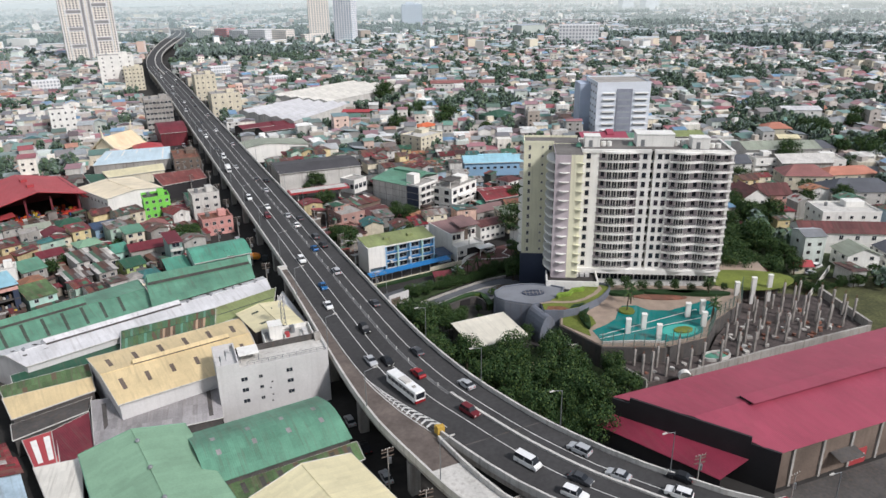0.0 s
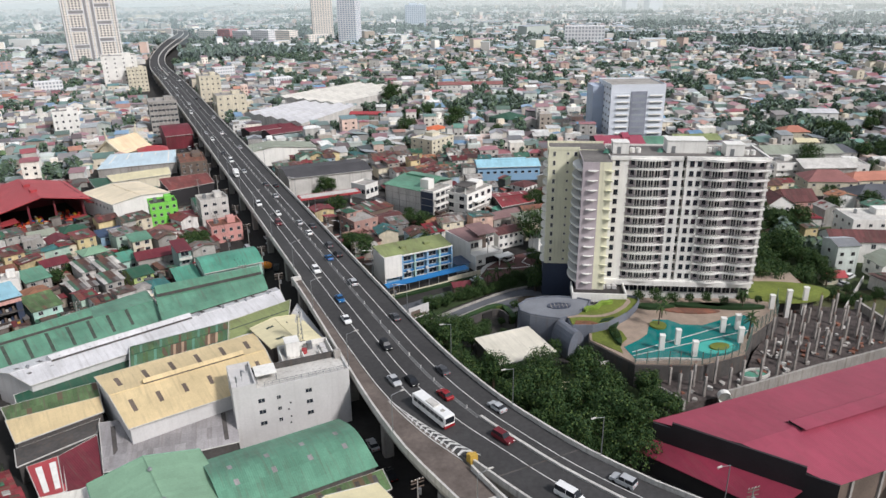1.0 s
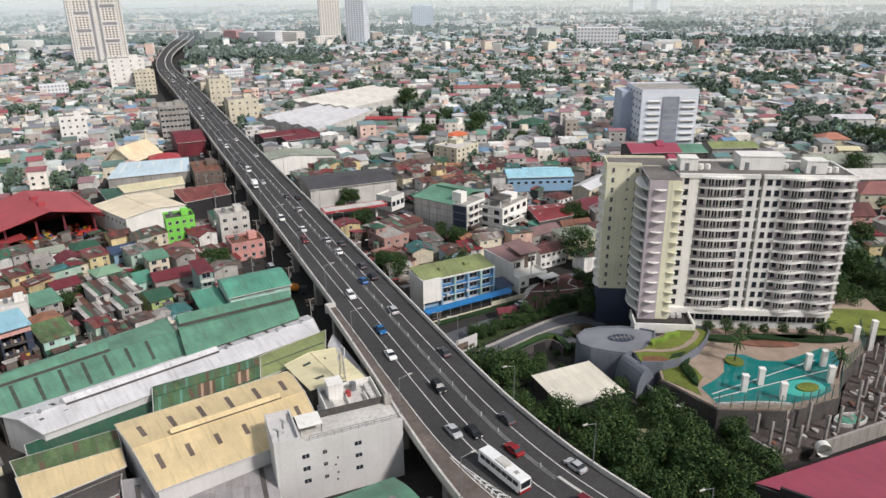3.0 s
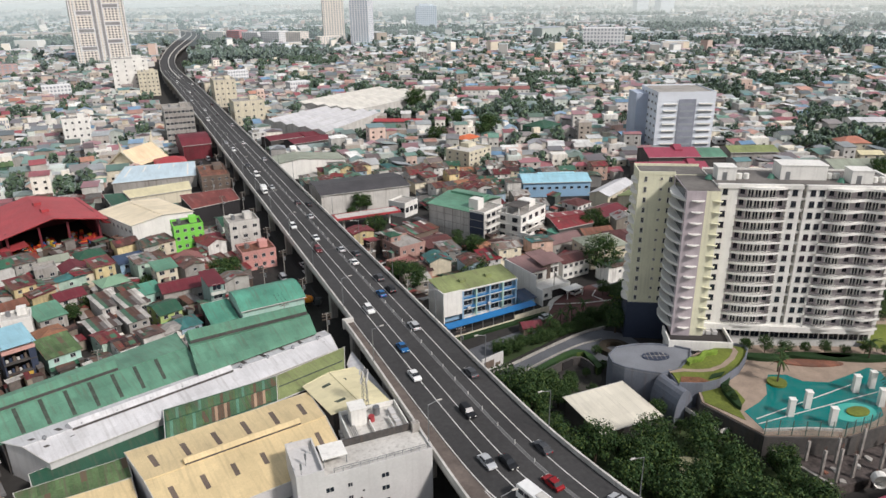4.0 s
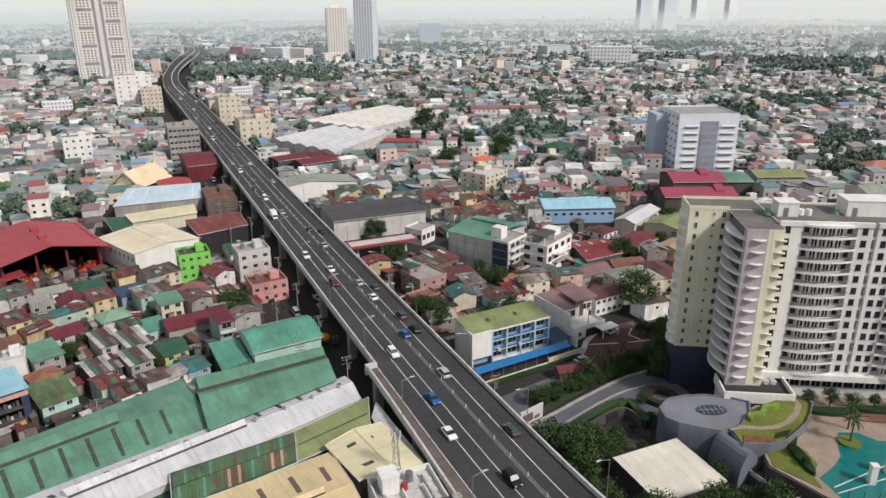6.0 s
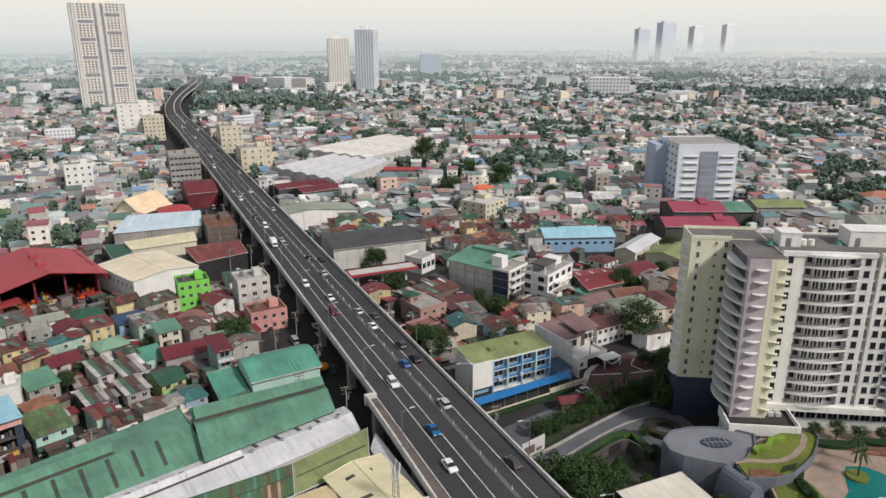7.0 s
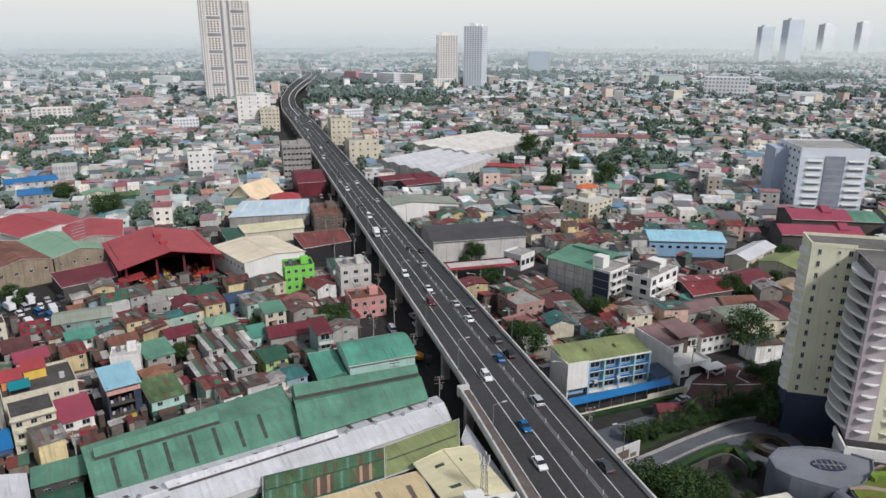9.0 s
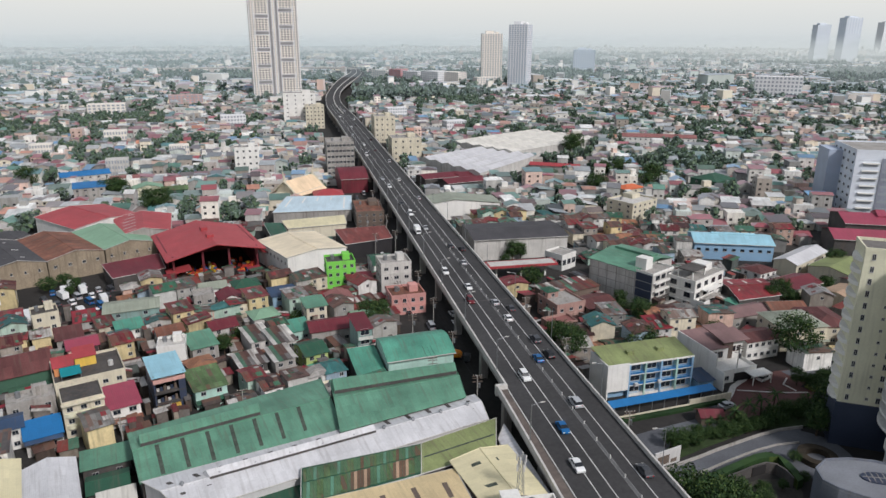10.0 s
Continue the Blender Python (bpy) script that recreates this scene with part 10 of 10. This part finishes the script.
def truck(m, group="", lab="white delivery truck with a box body"):
    if TRUCK:
        return copy_thing(TRUCK[0], m)
    t = thing("truck", m, lab, "truck", group)
    part("cargo_box", MB().box(-3.2, -1.1, .9, 1.4, 1.1, 3.1), CAR_PAINT["white"], t)
    part("cab", MB().prism([(1.6, -1.0), (3.2, -.95), (3.2, .95), (1.6, 1.0)], .5, 2.3), CAR_PAINT["white"], t)
    part("windscreen", MB().box(3.19, -.85, 1.35, 3.23, .85, 2.1), M_CARGLASS, t)
    part("chassis", MB().box(-3.1, -.5, .5, 3, .5, .9), M_TYRE, t)
    for x in (-2.2, 2.3):
        for y in (-.95, .95):
            part("wheel", MB().tube((x, y - .14, .42), (x, y + .14, .42), .42, .42, 10), M_TYRE, t)
    TRUCK.append(t)
    return t


def lane_pose(x, y, down):
    """Pose on the deck following the road; down: driving towards smaller y."""
    s = (x - rl(y, 0)) / (rl(y, 1) - rl(y, 0))
    a = math.degrees(math.atan2(2.0, rl(y + 1, s) - rl(y - 1, s)))
    return pose(x, y, DECK, 0, 0, a + (180 if down else 0))


bus(lane_pose(47.1, 122.6, True))
for shape, colour, x, y in (
        ("sedan", "silver", 44.6, 138.3), ("sedan", "black", 48.1, 136.5), ("sedan", "red", 52.4, 128.1), ("suv", "maroon", 56.1, 109.3), ("van", "white", 58.2, 89.9), ("sedan", "silver", 60.2, 119.0),
        ("sedan", "grey", 56.2, 137.5), ("suv", "black", 48.6, 154.3), ("suv", "silver", 69.0, 88.8), ("sedan", "grey", 64.3, 81.8), ("sedan", "silver", 71.0, 79.7), ("suv", "white", 77.2, 71.1), ("sedan", "black", 80.6, 74.5), ("suv", "white", 61.0, 78.9),
        ("sedan", "white", 44.2, 172.5), ("van", "white", 46.3, 374.0), ("sedan", "silver", 48.4, 348.4), ("suv", "white", 44.1, 290.2), ("sedan", "white", 48.4, 274.0), ("suv", "maroon", 45.9, 261.9), ("sedan", "silver", 53.0, 299.2), ("sedan", "grey", 53.0, 320.3),
        ("sedan", "black", 56.6, 315.7), ("sedan", "silver", 53.1, 258.9), ("sedan", "grey", 56.5, 253.0), ("sedan", "white", 53.4, 246.0), ("suv", "grey", 56.2, 229.9), ("sedan", "blue", 52.9, 218.7), ("suv", "black", 56.4, 220.2), ("suv", "white", 46.2, 209.9),
        ("suv", "silver", 53.5, 195.4), ("sedan", "grey", 56.4, 168.1), ("sedan", "silver", 56.1, 405.1), ("sedan", "grey", 48.6, 484.3), ("sedan", "silver", 44.6, 457.2), ("suv", "white", 45.3, 435.1), ("sedan", "grey", 45.6, 394.7), ("sedan", "blue", 46.6, 186.0),
        ("sedan", "white", 53.2, 452), ("suv", "silver", 56.5, 512), ("van", "white", 44.8, 540), ("sedan", "white", 48.2, 585), ("sedan", "grey", 53.3, 560), ("suv", "black", 56.2, 610), ("sedan", "silver", 44.7, 640), ("sedan", "white", 48.5, 690), ("sedan", "grey", 53.1, 700), ("suv", "white", 56.3, 745), ("van", "white", 44.9, 770), ("sedan", "silver", 53.4, 820), ("sedan", "grey", 48.3, 850)):
    car(shape, colour, lane_pose(x, y, x < rl(y, .535)))
mixer = thing("mixer_truck", pose(37.4, 242.6, 0, 0, 0, -24), "concrete mixer truck with an orange drum beside the workshop", "truck")
M_DRUM = mat("orange_drum_paint", srgb(226, 138, 40), .5, 0, .2, .12, .6, 3)
dm = MB()
for x0, x1, r0, r1 in ((-3.6, -2.6, .55, 1.0), (-2.6, -1.2, 1.0, 1.25), (-1.2, .2, 1.25, 1.2), (.2, 1.0, 1.2, .75)):
    dm.tube((x0, 0, 2.45 - .12 * x0), (x1, 0, 2.45 - .12 * x1), r0, r1, 16)
part("drum", dm, M_DRUM, mixer, "orange mixing drum")
part("chassis", MB().box(-3.6, -.5, .7, 3.6, .5, 1.05).box(-3.2, -.9, 1.05, -2.8, .9, 1.9).box(.9, -.8, 1.05, 1.2, .8, 1.9), M_TYRE, mixer)
part("chute", MB().tube((-3.5, 0, 2.6), (-4.3, 0, 1.3), .3, .2, 8), M_METAL, mixer)
part("cab", MB().prism([(1.6, -1.1), (3.5, -1.05), (3.5, 1.05), (1.6, 1.1)], .8, 2.6), CAR_PAINT["grey"], mixer)
part("windscreen", MB().box(3.49, -.9, 1.6, 3.53, .9, 2.4), M_CARGLASS, mixer)
for x in (-2.6, -1.4, 2.5):
    for y in (-.95, .95):
        part("wheel", MB().tube((x, y - .16, .5), (x, y + .16, .5), .5, .5, 12), M_TYRE, mixer)
truck(lane_pose(43.9, 343.1, True), "")
vr = random.Random(17)
for k in range(26):
    y = 206 + 12.5 * k + vr.uniform(-3, 3)
    car(vr.choice(("sedan", "suv", "van")), "white" if vr.random() < .3 else vr.choice(("silver", "black", "grey")), pose(vr.choice((29.0, 34.5)) + vr.uniform(-.4, .4), y, 0, 0, 0, vr.choice((90, 270)) + vr.uniform(-3, 3)))
for k in range(5):
    car("sedan", vr.choice(("silver", "black", "grey")), pose(37 + vr.uniform(-1, 1), 88 + 11 * k, 0, 0, 0, 90))
for i in range(5):
    for j in range(6):
        if vr.random() < .8:
            m = pose(-96 + 5.2 * i + vr.uniform(-.8, .8), 304 + 5.6 * j + vr.uniform(-.8, .8), 0, 0, 0, 118 + vr.uniform(-12, 12))
            (truck(m) if vr.random() < .35 else car(vr.choice(("van", "suv")), vr.choice(("white", "white", "silver", "blue", "grey")), m))
for k in range(5):
    truck(pose(-112 + 4.3 * k, 292 + 2 * k, 0, 0, 0, 120))
for x, y in ((43.8, 277.1), (43.1, 269.3)):
    car("sedan", "white", pose(x, y, 0, 0, 0, 96))
for x, y, r in ((91, 196, 10), (95, 201, 8), (99, 202.5, 8), (118, 213.5, 20), (70, 250, 60), (73, 255, 50), (68, 258, 70), (76, 262, 20), (80, 300, 90), (74, 303, 80), (-46, 205, 12), (14, 226, 20), (205, 145, 10), (212, 148, 10), (128, 62, 5)):
    car("sedan" if int(x) % 2 else "suv", vr.choice(("white", "silver", "grey", "black")), pose(x, y, .06, 0, 0, r))

# ---- street furniture ----


def utility_pole(m):
    t = thing("utility_pole", m, "wooden-grey utility pole with crossarms and transformer", "utility pole", "utility poles")
    part("pole", MB().tube((0, 0, 0), (0, 0, 10.5), .17, .11, 8), M_CONC, t)
    for z in (8.6, 9.6, 10.2):
        part("crossarm", MB().box(-1.3, -.07, z, 1.3, .07, z + .14), W_BROWN, t)
    for x in (-1.1, -.4, .4, 1.1):
        part("insulator", MB().cyl(x, 0, 10.34, 10.6, .06, .05, 6), W_WHITE, t)
    part("transformer", MB().cyl(.5, .1, 6.9, 8.1, .3, .3, 10), M_METAL, t)
    return t


up = None
poles = [(35.2, 214 + 27 * k) for k in range(9)] + [(26.2, 226 + 30 * k) for k in range(6)] + [(38.5, 92), (36.5, 106), (100.5, 66.5), (89, 78), (64.5, 190), (65.5, 230), (64.5, 262), (-22, 219), (-48, 212), (110, 215), (140, 224)]
for x, y in poles:
    m = pose(x, y, 0, 0, 0, vr.uniform(-8, 8))
    up = utility_pole(m) if up is None else copy_thing(up, m) and up
for run in (poles[:9], poles[9:15]):
    for off in (-1.1, .0, 1.1):
        cab = MB()
        for (xa, ya), (xb, yb) in zip(run[:-1], run[1:]):
            for k in range(6):
                s0, s1 = k / 6, (k + 1) / 6
                z0, z1 = 10.3 - 3.2 * s0 * (1 - s0), 10.3 - 3.2 * s1 * (1 - s1)
                cab.tube((xa + off + (xb - xa) * s0, ya + (yb - ya) * s0, z0), (xa + off + (xb - xa) * s1, ya + (yb - ya) * s1, z1), .035, .035, 4)
        tagged(part("overhead_cable", cab, M_TYRE), "black overhead cables strung between utility poles", "cable")

# palms by the pool


def palm(m):
    t = thing("palm_tree", m, "slender palm tree with drooping fronds", "palm", "palms")
    part("trunk", MB().tube((0, 0, 0), (.3, .1, 5.5), .2, .13, 8), M_TRUNK, t)
    fr_ = MB()
    for k in range(16):
        a = k * .7
        el = .7 - (k % 4) * .35
        p = Vector((.3, .1, 5.5))
        d = Vector((math.cos(a) * math.cos(el), math.sin(a) * math.cos(el), math.sin(el)))
        side = Vector((-math.sin(a), math.cos(a), 0))
        for s in range(5):
            q = p + d * .55
            w = .32 * (1 - s / 6)
            fr_.poly([p - side * w + Vector((0, 0, -.1)), p, q, q - side * w * .8 + Vector((0, 0, -.1))])
            fr_.poly([p, p + side * w + Vector((0, 0, -.1)), q + side * w * .8 + Vector((0, 0, -.1)), q])
            p = q
            d = (d + Vector((0, 0, -.22))).normalized()
    part("frond_crown", fr_, M_LEAF, t)
    return t


pm = palm(pose(121.7, 139.4, PODZ + .4))
for x, y, z in ((137.5, 123.5, PODZ), (139.8, 125, PODZ), (104, 196, 0), (99, 195, 0), (94, 193, 0), (109, 198, 0), (126, 143, PODZ), (150, 137, PODZ), (187, 150, 0), (183, 158, 0)):
    copy_thing(pm, pose(x, y, z, 0, 0, vr.uniform(0, 360)))
for k in range(30):
    t = k / 29
    copy_thing(pm, pose(74 + 46 * t + vr.uniform(-.5, .5), 190.4 + 8.4 * t + vr.uniform(-1.2, 1.2), 0, 0, 0, vr.uniform(0, 360)) @ Matrix.Scale(vr.uniform(.4, .62), 4))
